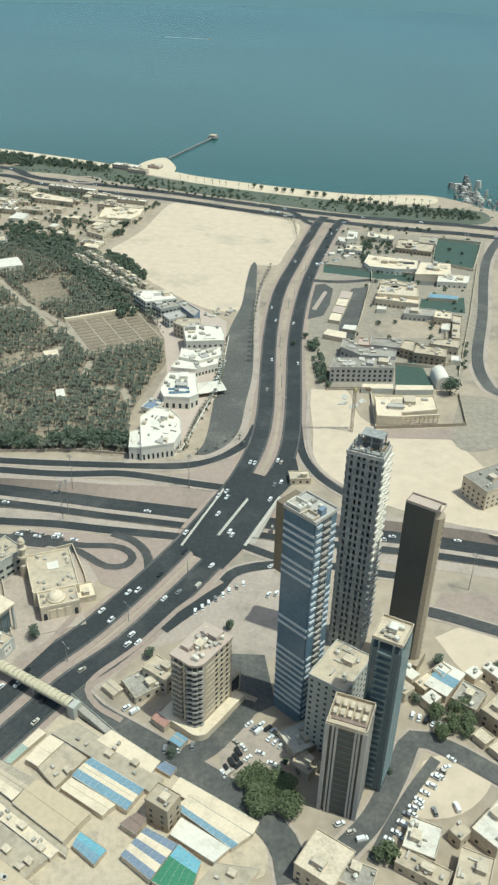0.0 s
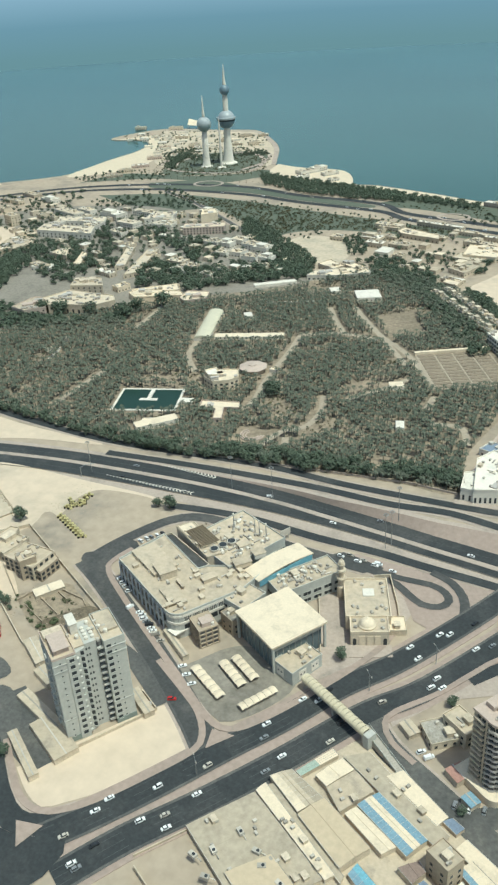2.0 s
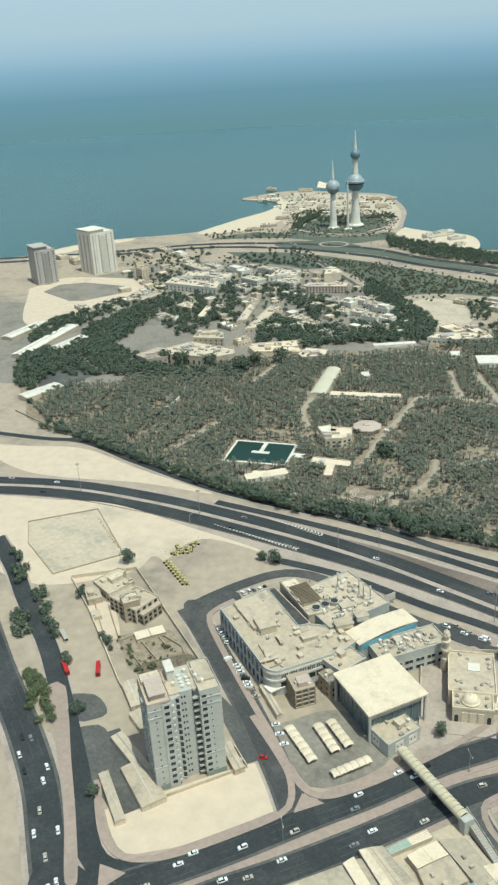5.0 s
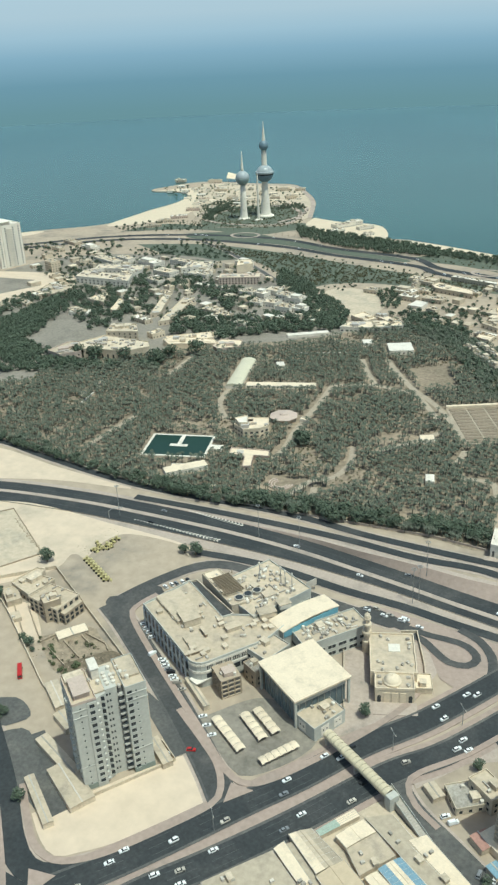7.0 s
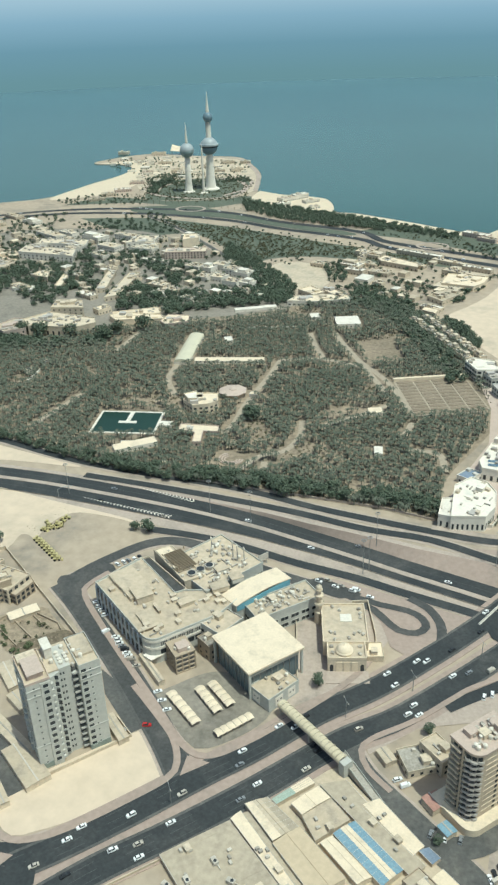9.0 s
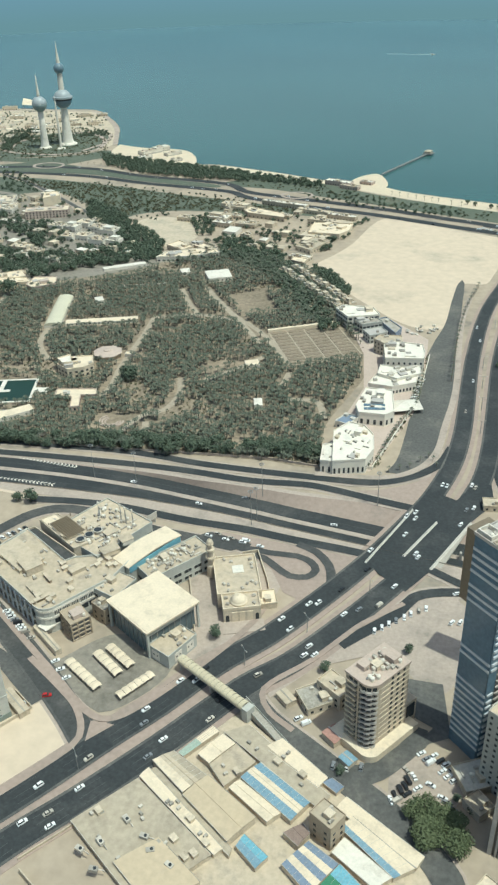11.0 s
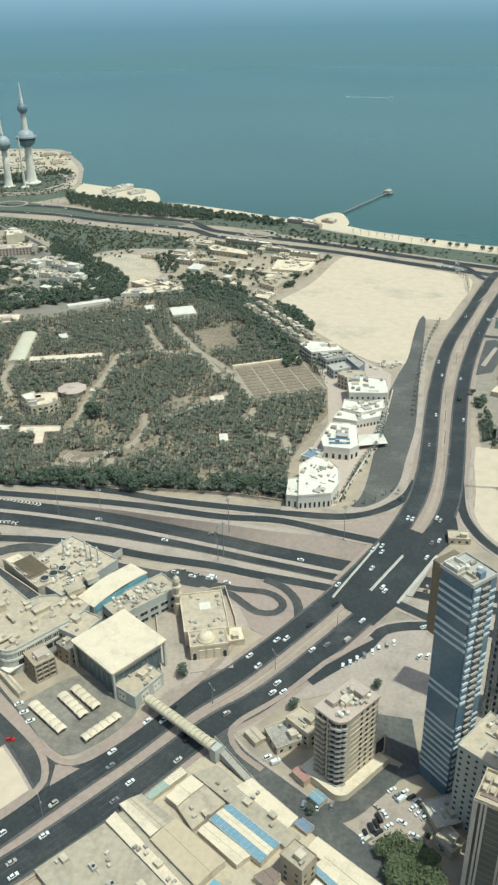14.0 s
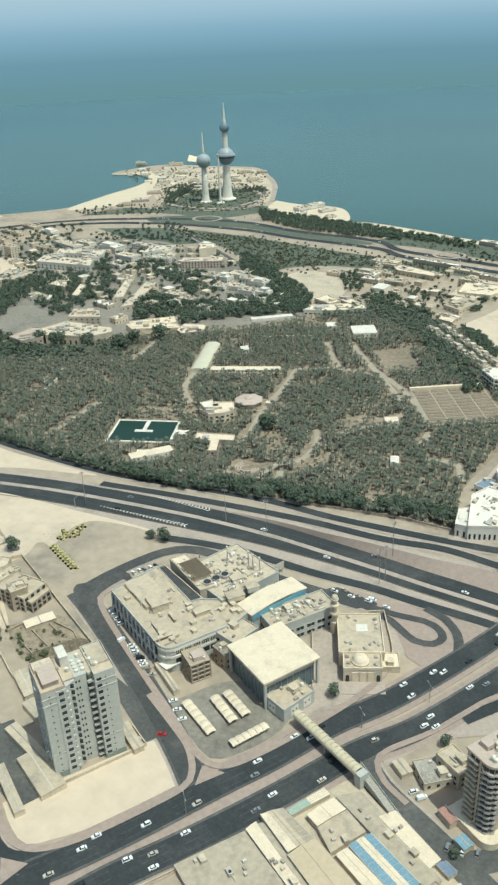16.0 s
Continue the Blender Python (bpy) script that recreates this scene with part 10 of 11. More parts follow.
grove("town_trees", [(-868, 1114), (-728, 1194), (-557, 1142), (-444, 1050), (-365, 953), (-444, 907), (-511, 899), (-593, 880), (-723, 947), (-820, 978)], 11, "dark green trees between cream houses", seed=50, gap=0.5, size=(0.5, 1.1))
grove("town_trees", [(-1054, 1191), (-889, 1282), (-793, 1139), (-768, 980), (-883, 1029)], 11, "dark green trees between cream houses", seed=51, gap=0.5, size=(0.5, 1.0))
grove("town_trees", [(90, 1029), (277, 1021), (198, 663), (86, 668), (128, 816)], 15, "dusty green trees between school buildings", seed=52, gap=0.75, size=(0.35, 0.7))
grove("town_trees", [(-727, 717), (-765, 801), (-771, 936), (-743, 909), (-688, 756), (-645, 734), (-642, 701), (-701, 698)], 7, "dense dark green tree belt", seed=53, gap=0.0, size=(0.9, 1.4))
grove("town_trees", [(-763, 668), (-754, 706), (-708, 702), (-649, 669), (-692, 680), (-677, 613), (-685, 591)], 7, "dense dark green tree belt", seed=54, gap=0.0, size=(0.9, 1.4))
grove("town_trees", [(-1138, 1816), (-986, 1902), (-782, 1846), (-715, 1733), (-760, 1672), (-894, 1617), (-961, 1635)], 13, "scattered green trees between pavilions", seed=60, gap=0.6, size=(0.4, 0.7))
grove("town_trees", [(-989, 1371), (-892, 1469), (-791, 1428), (-771, 1390), (-930, 1343)], 11, "dark roadside trees behind the beach", seed=61, gap=0.35, size=(0.5, 0.8))
grove("town_trees", [(-841, 1483), (-866, 1564), (-867, 1631), (-846, 1609), (-830, 1523), (-815, 1467)], 7, "dark green trees round the towers", seed=55, gap=0.05, size=(0.7, 1.0))
grove("town_trees", [(-842, 1584), (-796, 1636), (-703, 1660), (-683, 1626), (-733, 1613), (-773, 1589), (-808, 1542)], 8, "dark green trees round the towers", seed=56, gap=0.3, size=(0.5, 0.8))
grove("town_trees", [(-802, 1270), (-737, 1329), (-661, 1268), (-641, 1190), (-737, 1209), (-765, 1182)], 9, "dark trees beside the coast road", seed=57, gap=0.55, size=(0.5, 0.9))
grove("tree_belt", [(141, 989), (155, 990), (141, 901), (131, 900)], 6, "dark trees between school blocks", seed=62, gap=0.15, size=(0.5, 0.9))
grove("tree_belt", [(150, 979), (176, 991), (175, 940), (151, 929)], 8, "dark trees in a walled garden", seed=63, gap=0.35, size=(0.5, 0.9))
grove("tree_belt", [(92, 954), (120, 977), (130, 918), (108, 913)], 8, "small trees in a palm yard", seed=64, gap=0.4, size=(0.35, 0.6))
grove("tree_belt", [(196, 700), (205, 700), (190, 640), (183, 640)], 6, "dusty street trees", seed=65, gap=0.3, size=(0.4, 0.6))
grove("tree_belt", [(-159, 966), (-157, 1020), (-131, 1069), (-109, 1109), (-114, 1122), (-137, 1057), (-144, 978)], 7, "dark trees on the edge of the sand lot", seed=66, gap=0.1, size=(0.6, 1.0))
grove("tree_belt", [(-681, 736), (-631, 741), (-619, 712), (-573, 717), (-552, 690), (-618, 668), (-684, 709)], 7, "dense dark green trees before the palace", seed=67, gap=0.08, size=(0.8, 1.3))
grove("tree_belt", [(-726, 925), (-640, 871), (-633, 956), (-590, 888), (-619, 823), (-682, 856)], 8, "dark green trees round villas", seed=68, gap=0.5, size=(0.7, 1.3))
grove("tree_belt", [(95, 1112), (300, 1070), (310, 1108), (98, 1150)], 9, "dark shore park trees and palms", seed=69, gap=0.4, size=(0.4, 0.8))
grove("tree_belt", [(-190, 1226), (6, 1146), (6, 1176), (-180, 1262)], 10, "dark shore park trees", seed=70, gap=0.4, size=(0.4, 0.8))
grove("yard_shrubs", [(-305.9, 304.2), (-307.2, 312.0), (-271.7, 287.6), (-270.5, 297.5), (-263.1, 291.3), (-269.6, 281.2)], 3.4, "dusty shrubs and small trees in the plot", seed=81, gap=0.3, size=(0.25, 0.45))
# trees along the garden wall
r8 = random.Random(31)
edge = smooth_line([(-583, 522), (-482, 511), (-378, 494), (-294, 488), (-226, 496), (-144, 504), (-121, 507), (-80, 507)], 6.5)
for p in edge:
    east = max(0.0, min(1.0, (p.x + 420) / 150))
    for row in (0, 1):
        if r8.random() < (0.93 if row == 0 else 0.45 + 0.4 * east):
            size = r8.uniform(0.75, 1.1) + 0.45 * east * r8.random()
            tree(p.x + r8.uniform(-2, 2), p.y + 3.2 + 8.5 * row + r8.uniform(-2.5, 2.5), size, "dark green tree inside the garden wall", group="garden wall trees")
for x, y in ((-260.3, 420.4), (-352.2, 374.5)):
    tree(x, y, 1.35, "round dark green tree on bare sand", group="lone trees")
for x, y in ((-353.8, 327.0), (-269.1, 420.1)):
    tree(x, y, 1.0, "dark green tree beside a wall", group="lone trees")
for x, y in ((168.8, 599.6), ):
    tree(x, y, 2.0, "large dark green tree in a yard", group="lone trees")
for k, (x, y) in enumerate([(-104.0, 321.3), (-43.1, 308.9), (-2.7, 330.2), (57.9, 702.0), (46.9, 687.0), (-27.0, 249.4), (88.0, 282.6), (103.6, 306.7), (132.7, 301.7), (23.7, 245.9), (29.8, 241.6), (70.0, 242.4)]):
    tree(x, y, (1.0, 0.8, 0.75, 0.8, 0.6, 0.6, 0.7, 0.9, 1.0, 0.5, 0.5, 0.4)[k], "dark green street tree beside buildings", group="lone trees")
for k, (x, y) in enumerate([(-285.1, 249.0), (-279.8, 246.7), (-282.0, 243.1), (-359.0, 335.4), (-311.8, 300.0), (-305.1, 297.3), (-300.0, 293.8), (-224.2, 137.2), (-235.4, 205.2), (-380.3, 295.2), (-319.4, 275.1), (-314.2, 271.9)]):
    tree(x, y, 0.45 + 0.2 * (k % 3), "small dusty green tree", group="lone trees")
for k, (x, y) in enumerate([(-586.2, 729.9), (-559.5, 726.4), (-529.1, 738.9), (-488.1, 739.9), (-483.1, 761.9), (-461.0, 781.2)]):
    tree(x, y, 2.1 + 0.4 * (k % 2), "large dark green tree before the palace", group="palace trees")
for k, (x, y) in enumerate([(13.8, 1209.5), (24.2, 1201.6), (45.4, 1191.8), (55.6, 1189.8), (67.4, 1188.0), (89.0, 1178.4), (99.7, 1173.7), (110.5, 1171.9)]):
    tree(x, y, 0.9, "round dark tree on the beach", group="beach trees")

PALMS = []
for k in range(4):
    s = palm_arrays(random.Random(200 + k), 11, 7.0, 3.2)
    cut = 15
    trunk, crown = Shape(), Shape()
    trunk.v, trunk.f = s.v[:cut], s.f[:12]
    crown.v, crown.f = [v for v in s.v[cut:]], [tuple(i - cut for i in f) for f in s.f[12:]]
    PALMS.append((trunk.mesh("trunk", M_TRUNK), crown.mesh("crown", M_PALM)))
def palm(x, y, size=1.0, label="date palm with dusty green crown", group="street palms"):
    ob = thing("palm_tree", label, "palm", x, y, 0.1, (x * 53 + y * 17) % 360, group)
    ob.scale = (size,) * 3
    for nm, me in zip(("trunk", "crown"), PALMS[int(abs(x * 5 + y)) % 4]):
        new(nm, me).parent = ob
for line, step, size in (([(30, 879), (18, 809), (12, 738), (9, 653)], 9, 0.9), ([(-93, 1246), (-26, 1215), (6, 1200)], 12, 0.8), ([(-14, 652), (-17, 601), (-29, 561), (-38, 514)], 5, 0.75), ([(-17, 652), (-21, 600)], 6, 0.7), ([(-73, 502), (-43, 504)], 6, 0.6), ([(-933, 1348), (-815, 1383), (-732, 1407)], 12, 0.9), ([(-670, 1447), (-615, 1452), (-589, 1444)], 12, 0.9), ([(131, 1177), (207, 1155), (251, 1143)], 11, 0.9),
                         ([(49, 1072), (62, 1038), (64, 993)], 8, 0.8), ([(3, 515), (-3, 527), (-15, 511), (-29, 503)], 8, 0.6), ([(-846, 1435), (-748, 1463)], 14, 0.8), ([(90, 1022), (72, 953), (56, 895)], 7, 0.5), ([(-695, 1403), (-583, 1376), (-487, 1342)], 14, 0.6)):
    for p in smooth_line(line, step):
        palm(p.x, p.y, size)
r9 = random.Random(77)
bushes = []
for line in ([(-16, 610), (-33, 538), (-39, 506)], [(-14, 698), (-22, 630)], [(-294, 308), (-266, 310), (-278, 293)], [(68, 703), (71, 605)]):
    for p in smooth_line(line, 3.0):
        bushes.append((p.x + r9.uniform(-2, 2), p.y + r9.uniform(-2, 2), 0.1, r9.uniform(0.4, 1.1), r9.uniform(0, 6)))
BELT = [(-709, 1276), (-550, 1253), (-401, 1206), (-291, 1177), (-175, 1133), (-284, 1145), (-278, 1128), (-375, 1134), (-433, 1106), (-455, 1061), (-518, 1138), (-600, 1204)]
SHORE = [(-601, 1420), (-520, 1377), (-407, 1333), (-327, 1311), (-363, 1278), (-276, 1260), (-188, 1224), (-105, 1190), (6, 1143), (95, 1109), (195, 1077), (302, 1066), (313, 1112), (203, 1128), (98, 1154), (6, 1182), (-108, 1232), (-196, 1281), (-289, 1327), (-383, 1361), (-425, 1388), (-550, 1456)]
POINT = [(-834, 1416), (-907, 1614), (-878, 1692), (-772, 1697), (-681, 1652), (-625, 1476), (-693, 1424)]
for zone, count in ((BELT, 1500), (SHORE, 1100), (POINT, 420)):
    xs, ys = [p[0] for p in zone], [p[1] for p in zone]
    for _ in range(count * 3):
        x, y = r9.uniform(min(xs), max(xs)), r9.uniform(min(ys), max(ys))
        if inside((x, y), zone):
            bushes.append((x, y, 0.1, r9.uniform(0.5, 1.5), r9.uniform(0, 6)))
bushes = [b for b in bushes if not any(min((Vector((b[0], b[1], 0)) - q).length for q in line[::3]) < width / 2 + 7 for line, width, z in road_list[:2])]
scatter("shrubs", [leaf_crown(random.Random(k + 170), 1.8, 2.4, 30, 4, 0.6) for k in range(5)], bushes, M_BUSH, "scattered dusty green shrubs", "shrubs")

# ---- vehicles ----
def car_body(kind):
    if kind == "van":
        return Shape().prism([(-2.5, -0.95), (2.4, -0.95), (2.5, -0.7), (2.5, 0.7), (2.4, 0.95), (-2.5, 0.95)], 0.35, 1.25).prism([(-2.5, -0.93), (1.6, -0.93), (1.6, 0.93), (-2.5, 0.93)], 1.25, 2.15, [(-2.45, -0.85), (1.0, -0.85), (1.0, 0.85), (-2.45, 0.85)])
    hgt = 1.05 if kind == "suv" else 0.92
    return Shape().prism([(-2.35, -0.8), (-2.2, -0.92), (2.1, -0.92), (2.4, -0.7), (2.4, 0.7), (2.1, 0.92), (-2.2, 0.92), (-2.35, 0.8)], 0.3, hgt, [(-2.25, -0.72), (-2.1, -0.86), (1.95, -0.86), (2.25, -0.62), (2.25, 0.62), (1.95, 0.86), (-2.1, 0.86), (-2.25, 0.72)])
def car_glass(kind):
    if kind == "van":
        return Shape().prism([(1.02, -0.88), (1.66, -0.88), (1.66, 0.88), (1.02, 0.88)], 1.27, 2.0, [(0.95, -0.8), (1.15, -0.8), (1.15, 0.8), (0.95, 0.8)])
    a, b, z0, z1 = (-2.0, 1.0, 1.05, 1.75) if kind == "suv" else (-1.5, 1.0, 0.92, 1.4)
    return Shape().prism([(a, -0.8), (b, -0.8), (b, 0.8), (a, 0.8)], z0, z1, [(a + 0.35, -0.62), (b - 0.7, -0.62), (b - 0.7, 0.62), (a + 0.35, 0.62)])
def car_roof(kind):
    if kind == "van":
        return Shape().box(-2.45, 1.0, -0.8, 0.8, 2.15, 2.2)
    a, b, z1 = (-2.0, 1.0, 1.75) if kind == "suv" else (-1.5, 1.0, 1.4)
    return Shape().box(a + 0.33, b - 0.68, -0.64, 0.64, z1, z1 + 0.05)
CAR_MESH = {}
PAINTS = {"white": M_CARWHITE, "silver": M_AC, "grey": M_CARGREY, "black": M_CARDARK, "red": M_CARRED}
def car(x, y, ang, paint="white", kind="sedan", z=0.1, group="cars on the road", far=False):
    ob = thing("car", "%s %s on the asphalt" % ({"white": "glossy white", "silver": "dull silver", "grey": "dark grey", "black": "black", "red": "bright red"}[paint], {"sedan": "saloon car", "suv": "off-road car", "van": "delivery van"}[kind]), "car", x, y, z, ang, group)
    key = (paint, kind)
    if key not in CAR_MESH:
        CAR_MESH[key] = [("body", car_body(kind).mesh("body", PAINTS[paint])), ("window_glass", car_glass(kind).mesh("window_glass", M_DARK)), ("roof", car_roof(kind).mesh("roof", PAINTS[paint]))]
        if "wheel" not in CAR_MESH:
            w = Shape().add([(0.33 * math.cos(2 * math.pi * k / 10), sy, 0.33 * math.sin(2 * math.pi * k / 10)) for sy in (-0.11, 0.11) for k in range(10)], [(k, (k + 1) % 10, 10 + (k + 1) % 10, 10 + k) for k in range(10)] + [tuple(range(9, -1, -1)), tuple(range(10, 20))])
            CAR_MESH["wheel"] = w.mesh("wheel", M_TYRE)
    for nm, me in CAR_MESH[key]:
        new(nm, me).parent = ob
    for wx in () if far or math.hypot(x, y) > 262 else (-1.45, 1.45):
        for wy in (-0.83, 0.83):
            wheel = new("wheel", CAR_MESH["wheel"])
            wheel.parent, wheel.location = ob, (wx, wy, 0.33)
    return ob
rc = random.Random(44)
def paint_of(r):
    return r.choices(("white", "silver", "grey", "black", "red"), (64, 15, 10, 11, 0.2))[0]
def kind_of(r):
    return r.choices(("sedan", "suv", "van"), (55, 37, 8))[0]
# traffic along the avenues, in lanes
def traffic(line, width, z, lanes, gap, seed, way=1, lo=0.0, hi=1.0, far=False):
    r = random.Random(seed)
    total = sum((b - a).length for a, b in zip(line, line[1:]))
    for k in range(lanes):
        s = r.uniform(0, gap)
        while s < total:
            if lo <= s / total <= hi:
                d, run = s, 0.0
                for a, b in zip(line, line[1:]):
                    ln = (b - a).length
                    if d <= ln:
                        u = (b - a).normalized()
                        off = -width / 2 + width * (k + 0.5) / lanes + r.uniform(-0.4, 0.4)
                        p = a + u * d + Vector((-u.y, u.x, 0)) * off
                        zz = z(p.x) if callable(z) else z
                        car(p.x, p.y, math.degrees(math.atan2(u.y, u.x)) + (0 if way > 0 else 180), paint_of(r), kind_of(r), zz + (-0.25 if far else 0.02), far=far)
                        break
                    d -= ln
            s += gap * r.uniform(0.35, 1.9)
ROAD = {}
for nm, idx in (("west", -2), ("east", -1), ("coast_n", 0), ("coast_s", 1)):
    ROAD[nm] = road_list[idx]
traffic(ROAD["west"][0], 11.5, ROAD["west"][2], 4, 62, 1, -1, 0.0, 0.42)
traffic(ROAD["east"][0], 12.5, ROAD["east"][2], 4, 52, 2, 1, 0.0, 0.42)
traffic(ROAD["west"][0], 9.5, ROAD["west"][2], 3, 230, 3, -1, 0.42, 0.96, True)
traffic(ROAD["east"][0], 9.5, ROAD["east"][2], 3, 240, 4, 1, 0.42, 0.96, True)
traffic(ROAD["coast_n"][0], 11.5, ROAD["coast_n"][2], 3, 150, 5, 1, 0.15, 0.85, True)
traffic(ROAD["coast_s"][0], 11.5, ROAD["coast_s"][2], 3, 130, 6, -1, 0.15, 0.85, True)
e_line = [p + n * 8.2 for p, n in zip(EXPRESS, E_N)]
traffic(e_line, 11, lambda x: dip(x) + 0.05, 3, 330, 7, -1, 0.2, 0.8)
e_line2 = [p - n * 9.0 for p, n in zip(EXPRESS, E_N)]
traffic(e_line2, 12, lambda x: dip(x) + 0.05, 3, 330, 8, 1, 0.2, 0.8)
traffic(smooth_line([(-296, 219), (-263, 197), (-238, 176), (-218, 159), (-199, 143)]), 15, 0.55, 4, 34, 9, -1)
# parked rows
def parked(a, b, gap, turn, seed, fill=0.85, group="parked cars", z=0.12):
    r = random.Random(seed)
    n = int(math.dist(a, b) / gap)
    an = math.degrees(math.atan2(b[1] - a[1], b[0] - a[0]))
    for k in range(n + 1):
        if r.random() < fill:
            u = k / max(1, n)
            car(a[0] + (b[0] - a[0]) * u + r.uniform(-0.4, 0.4), a[1] + (b[1] - a[1]) * u + r.uniform(-0.4, 0.4), an + turn + r.uniform(-5, 5), paint_of(r), kind_of(r), z, group)
for k, (ab, gap, turn, z) in enumerate(((((-3.9, 240.4), (4.7, 254.6)), 3.0, 60, 0.2), (((7.3, 267.4), (22.8, 255.9)), 3.0, 80, 0.2), (((-3.4, 250.5), (2.1, 256.7)), 3.0, 80, 0.2), (((13.1, 267.5), (24.2, 259.7)), 3.2, 80, 0.2), (((12.9, 251.7), (22.3, 240.9)), 3.4, 30, 0.2), (((-1.4, 240.4), (7.3, 248.6)), 4.5, 0, 0.2), (((-22.0, 342.6), (3.9, 366.4)), 4.5, 50, 0.2),
        (((65.4, 209.8), (96.2, 247.3)), 4.6, 100, 0.5), (((69.3, 212.4), (99.3, 250.4)), 6.0, 80, 0.25), (((95.9, 245.8), (108.4, 234.5)), 9.0, 60, 0.25), (((86.5, 223.1), (106.8, 227.5)), 9.0, 90, 0.25), (((85.3, 274.0), (100.2, 267.7)), 3.2, 90, 0.2),
        (((-224.9, 317.0), (-201.6, 300.3)), 3.0, 70, 0.5), (((-181.5, 286.8), (-170.8, 276.9)), 5.0, 80, 0.5), (((-252.3, 341.0), (-240.3, 332.0)), 5.0, 80, 0.5), (((-262.5, 376.6), (-250.1, 391.7)), 3.4, 100, 0.5), (((-132.1, 406.8), (-98.2, 402.8)), 9.0, 0, 0.5),
        (((-127.1, 409.0), (-107.6, 405.7)), 7.0, 5, 0.5), (((-21.4, 600.3), (-14.6, 652.0)), 4.0, 60, 0.5), (((81.1, 896.4), (107.9, 916.7)), 4.0, 70, 0.2), (((89.4, 924.8), (116.1, 936.3)), 4.0, 70, 0.2), (((-185.3, 256.9), (-182.2, 262.6)), 30, 0, 0.2),
        (((15.0, 354.9), (26.2, 359.9)), 3.5, 40, 0.5), (((-0.9, 368.6), (20.3, 381.6)), 7.0, 0, 0.5), (((45.2, 217.1), (53.8, 209.6)), 4.0, 60, 0.3), (((-31.0, 252.3), (-18.4, 254.1)), 5.0, 80, 0.3), (((-50.5, 276.1), (-42.0, 271.2)), 4.0, 70, 0.3), (((-224.8, 228.4), (-218.7, 229.5)), 3.0, 70, 0.2), (((35.5, 1095.9), (64.0, 1073.4)), 6, 60, 0.5))):
    parked(*ab, gap, turn, k, z=z)
for x, y in ((-175.7, 264.3), ):
    car(x, y, 20, "red", "suv", 0.3, "parked cars")
# red buses and lorries on the open ground
def between(a, b):
    return (a[0] + b[0]) / 2, (a[1] + b[1]) / 2, math.degrees(math.atan2(b[1] - a[1], b[0] - a[0]))
def bus(x, y, ang, material, label):
    ob = thing("bus", label, "bus", x, y, 0.12, ang, "buses")
    part("body", Shape().prism([(-5.5, -1.25), (5.4, -1.25), (5.5, -1.0), (5.5, 1.0), (5.4, 1.25), (-5.5, 1.25)], 0.45, 3.1), material, ob)
    part("window_band", Shape().box(-5.2, 5.0, -1.28, 1.28, 1.6, 2.5).box(5.45, 5.53, -1.0, 1.0, 1.3, 2.7), M_DARK, ob)
    part("roof", Shape().box(-5.3, 5.2, -1.1, 1.1, 3.1, 3.25), material, ob)
    for wx in (-3.5, 3.6):
        for wy in (-1.15, 1.15):
            wheel = piece("wheel", "bus", lambda: Shape().add([(0.5 * math.cos(2 * math.pi * k / 10), sy, 0.5 * math.sin(2 * math.pi * k / 10)) for sy in (-0.15, 0.15) for k in range(10)], [(k, (k + 1) % 10, 10 + (k + 1) % 10, 10 + k) for k in range(10)] + [tuple(range(9, -1, -1)), tuple(range(10, 20))]), M_TYRE, ob, pose(wx, wy, 0.5))
bus(*between((-317.8, 271.5), (-304.4, 262.6)), M_CARRED, "bright red bus parked on dusty ground")
bus(*between((-298.4, 281.3), (-289.2, 270.2)), M_CARRED, "bright red lorry with pale load bed")
bus(*between((-341.1, 293.9), (-325.6, 284.7)), M_AC, "grey lorry parked on dusty ground")
wx, wy, wa = between((-233.8, 315.9), (-231.0, 322.3))
car(wx, wy, wa, "white", "van", 0.45, "parked cars")
# yellow loaders in the yard
def loader(x, y, ang):
    ob = thing("loader", "dusty yellow wheel loader in a row", "loader", x, y, 0.12, ang, "yellow machines")
    part("chassis", Shape().box(-2.6, 1.4, -0.9, 0.9, 0.7, 1.7), M_YELLOW, ob)
    part("cab", Shape().box(-0.6, 0.9, -0.75, 0.75, 1.7, 3.1).box(-0.75, 1.05, -0.9, 0.9, 3.1, 3.25), M_YELLOW, ob)
    part("bucket", Shape().prism([(2.6, -1.3), (3.6, -1.3), (3.6, 1.3), (2.6, 1.3)], 0.2, 1.3, [(2.5, -1.3), (2.9, -1.3), (2.9, 1.3), (2.5, 1.3)]), M_YELLOW, ob)
    part("arm", Shape().bar((1.0, -0.6, 1.5), (2.8, -0.6, 0.8), 0.16).bar((1.0, 0.6, 1.5), (2.8, 0.6, 0.8), 0.16), M_YELLOW, ob)
    for wx in (-1.7, 1.2):
        for wy in (-1.05, 1.05):
            piece("wheel", "loader", lambda: Shape().add([(0.75 * math.cos(2 * math.pi * k / 10), sy, 0.75 * math.sin(2 * math.pi * k / 10)) for sy in (-0.25, 0.25) for k in range(10)], [(k, (k + 1) % 10, 10 + (k + 1) % 10, 10 + k) for k in range(10)] + [tuple(range(9, -1, -1)), tuple(range(10, 20))]), M_TYRE, ob, pose(wx, wy, 0.75))
ya, yb = (-327.3, 386.5), (-300.3, 370.9)
for k in range(9):
    loader(ya[0] + (yb[0] - ya[0]) * k / 8, ya[1] + (yb[1] - ya[1]) * k / 8, 30)
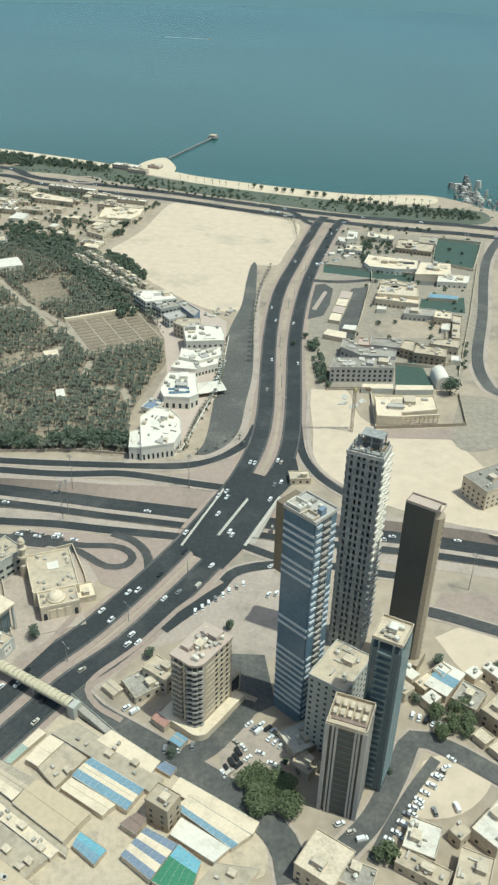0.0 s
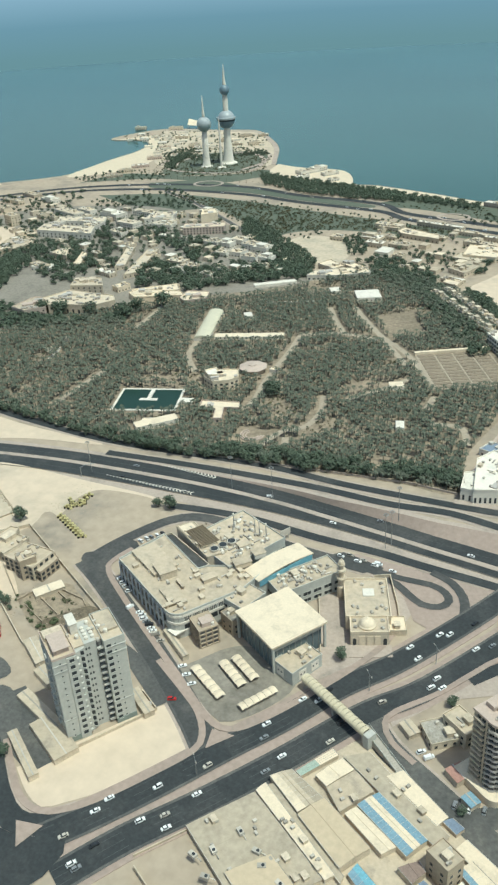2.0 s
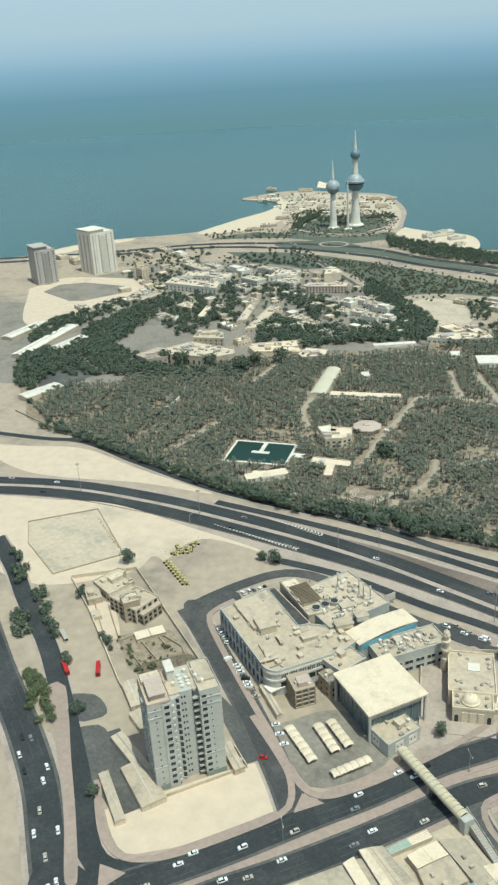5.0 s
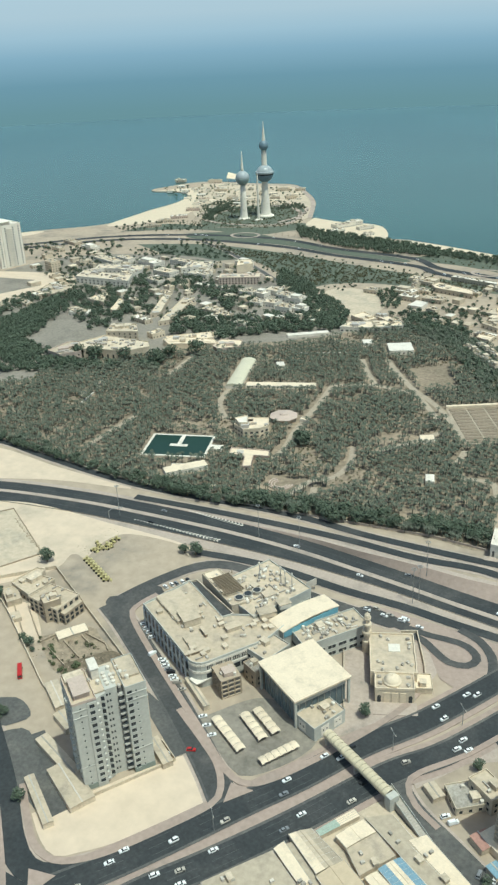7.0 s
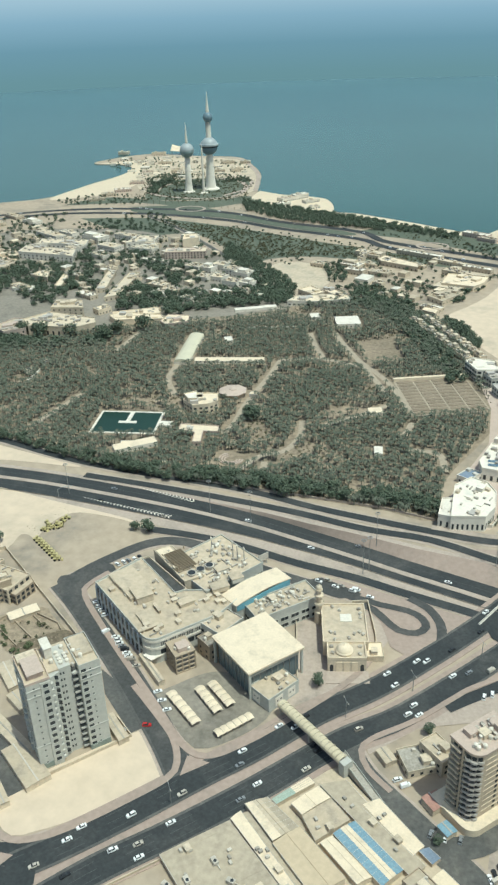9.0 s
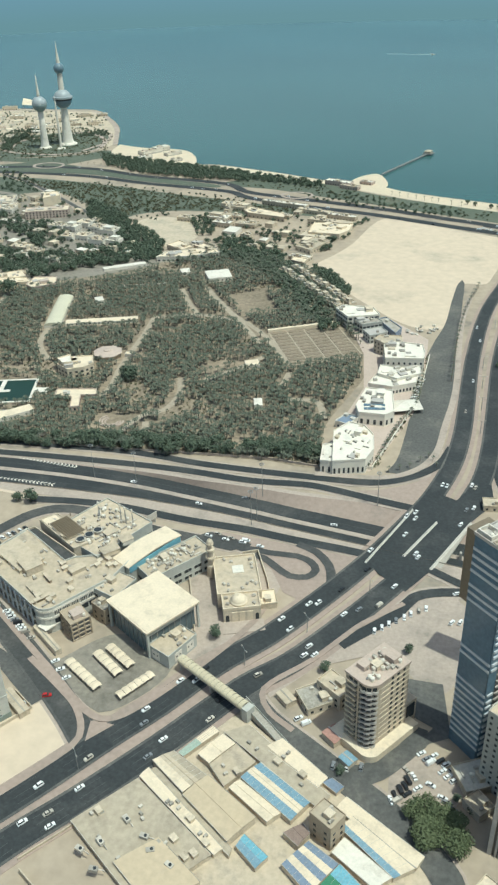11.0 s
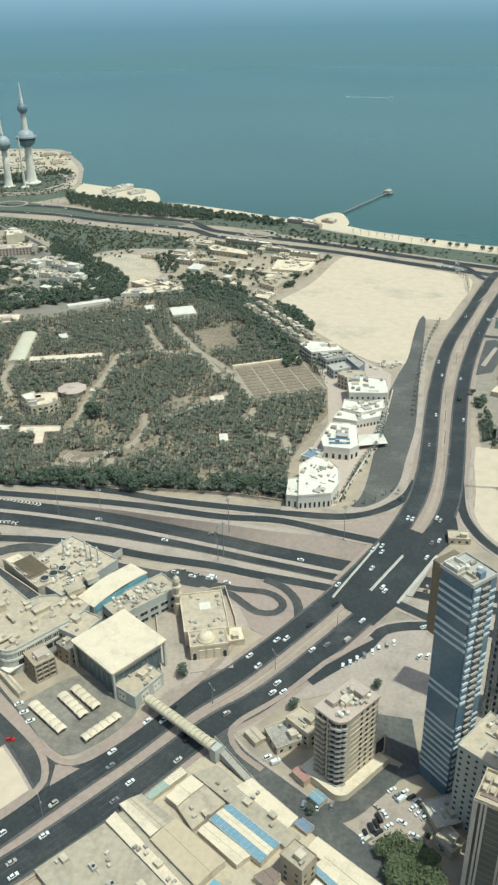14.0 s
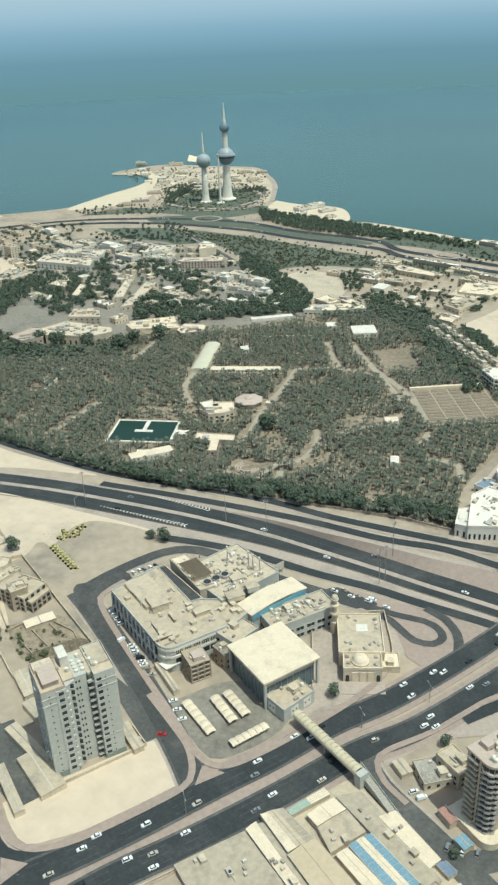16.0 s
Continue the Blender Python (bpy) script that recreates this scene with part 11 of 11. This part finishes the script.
for k, (x, y) in enumerate([(-329.2, 397.6), (-325.3, 401.1), (-321.4, 404.6), (-321.2, 407.1), (-323.6, 412.7), (-322.8, 416.4), (-324.7, 407.1), (-329.3, 403.3), (-332.3, 406.0)]):
    loader(x, y, 40 * k)

# ---- street lamps and gantries ----
def mast(x, y, h, label, ring=False, ang=0, z=0.0):
    ob = thing("lamp_mast" if ring else "street_lamp", label, "street lamp", x, y, z, ang, "high masts" if ring else "street lamps")
    part("pole", Shape().round(0, 0, [(0.26, 0), (0.18, h * 0.5), (0.11, h)], 8), M_STEEL, ob)
    if ring:
        part("lamp_ring", Shape().add([((1.2 + q) * math.cos(2 * math.pi * k / 12), (1.2 + q) * math.sin(2 * math.pi * k / 12), h - 0.6 + zz) for q, zz in ((0, 0), (0.3, 0), (0.3, 0.3), (0, 0.3)) for k in range(12)], [(a * 12 + k, a * 12 + (k + 1) % 12, ((a + 1) % 4) * 12 + (k + 1) % 12, ((a + 1) % 4) * 12 + k) for a in range(4) for k in range(12)]), M_STEEL, ob)
        for k in range(6):
            piece("lamp_head", 1, lambda: Shape().box(1.2, 1.9, -0.2, 0.2, h - 0.9, h - 0.6), M_AC, ob, pose(0, 0, 0, 0, 0, 60 * k))
    else:
        part("arm", Shape().bar((0, 0, h), (2.6, 0, h + 0.5), 0.08).bar((0, 0, h), (-2.6, 0, h + 0.5), 0.08), M_STEEL, ob)
        part("lamp_head", Shape().box(2.0, 3.2, -0.2, 0.2, h + 0.4, h + 0.6).box(-3.2, -2.0, -0.2, 0.2, h + 0.4, h + 0.6), M_AC, ob)
for x, y in ((-106.0, 428.7), (-32.3, 460.7), (82.0, 386.1), (132.4, 365.3)):
    mast(x, y, 26, "tall steel lighting mast with ring of lamps", True)
for x, y in ((-455.6, 440.3), (-340.4, 446.3), (-230.3, 459.0), (-197.3, 454.7), (-108.7, 424.5), (-108.7, 457.3)):
    mast(x, y, 26, "tall steel lighting mast with ring of lamps", True)
for a, b in (((-172.4, 188.2), (-54.6, 343.7)), ((-71.5, 316.1), (-13.0, 390.9))):
    n = 2
    for k in range(n):
        u = (k + 0.5) / n
        mast(a[0] + (b[0] - a[0]) * u, a[1] + (b[1] - a[1]) * u, 11, "double-armed steel street lamp on the median", False, 130, 0.3)
for a, b in ((((32.4, 548.7), (34.8, 700.7))), (((41.7, 752.7), (71.7, 895.8)))):
    for k in range(4):
        u = (k + 0.5) / 4
        mast(a[0] + (b[0] - a[0]) * u, a[1] + (b[1] - a[1]) * u, 11, "double-armed steel street lamp on the median", False, 0, 0.3)
sign = thing("road_sign", "curved grey gantry arm beside the expressway", "sign gantry", -343.6, 437.4, 0, 30)
part("arm", Shape().round(0, 0, [(0.3, 0), (0.25, 8)], 8).bar((0, 0, 8), (3, 0, 10), 0.25, 6).bar((3, 0, 10), (11, 0, 10.6), 0.22, 6), M_STEEL, sign)
# black and white chevrons beside the expressway
chev = Shape()
for a, b, n in (((-327.0, 445.9), (-252.0, 443.3), 26), ((-303.0, 472.9), (-247.3, 468.4), 20)):
    a, b = Vector((*a, 0)), Vector((*b, 0))
    u = (b - a).normalized()
    q = Vector((-u.y, u.x, 0))
    for k in range(n):
        c, half = a.lerp(b, k / n), 0.35 + 1.6 * k / n
        tip, back, thick = u * (half * 0.9), u * 0.0, u * 1.0
        if a.x > -310:
            tip = -tip
        for side in (1, -1):
            e = c + q * half * side
            chev.prism([(p.x, p.y) for p in ((e, e + thick, c - tip + thick, c - tip) if side > 0 else (c - tip, c - tip + thick, e + thick, e))], 0.1, 0.16)
tagged(new("hatching", chev.mesh("hatching", M_BRIGHT)), "row of white painted chevrons on asphalt", "road marking", "", "stuff")
sign2 = thing("billboard", "grey roadside billboard on two posts", "billboard", -171.4, 413.0, 0, 60)
part("board", Shape().box(-4, 4, -0.2, 0.2, 3.5, 8), M_AC, sign2)
part("post", Shape().round(-2.5, 0, [(0.2, 0), (0.2, 3.6)], 6).round(2.5, 0, [(0.2, 0), (0.2, 3.6)], 6), M_STEEL, sign2)

for k, (x, y) in enumerate([(-260.9, 503.7), (-253.0, 501.4), (-246.0, 500.6), (-238.3, 498.2), (-199.9, 501.8), (-193.5, 499.2), (-188.1, 496.4), (-264.3, 613.3), (-258.0, 608.5), (-220.6, 495.7)]):
    tree(x, y, 1.25 + 0.25 * (k % 3), "dark green broad-crowned tree among the palms", group="garden trees")
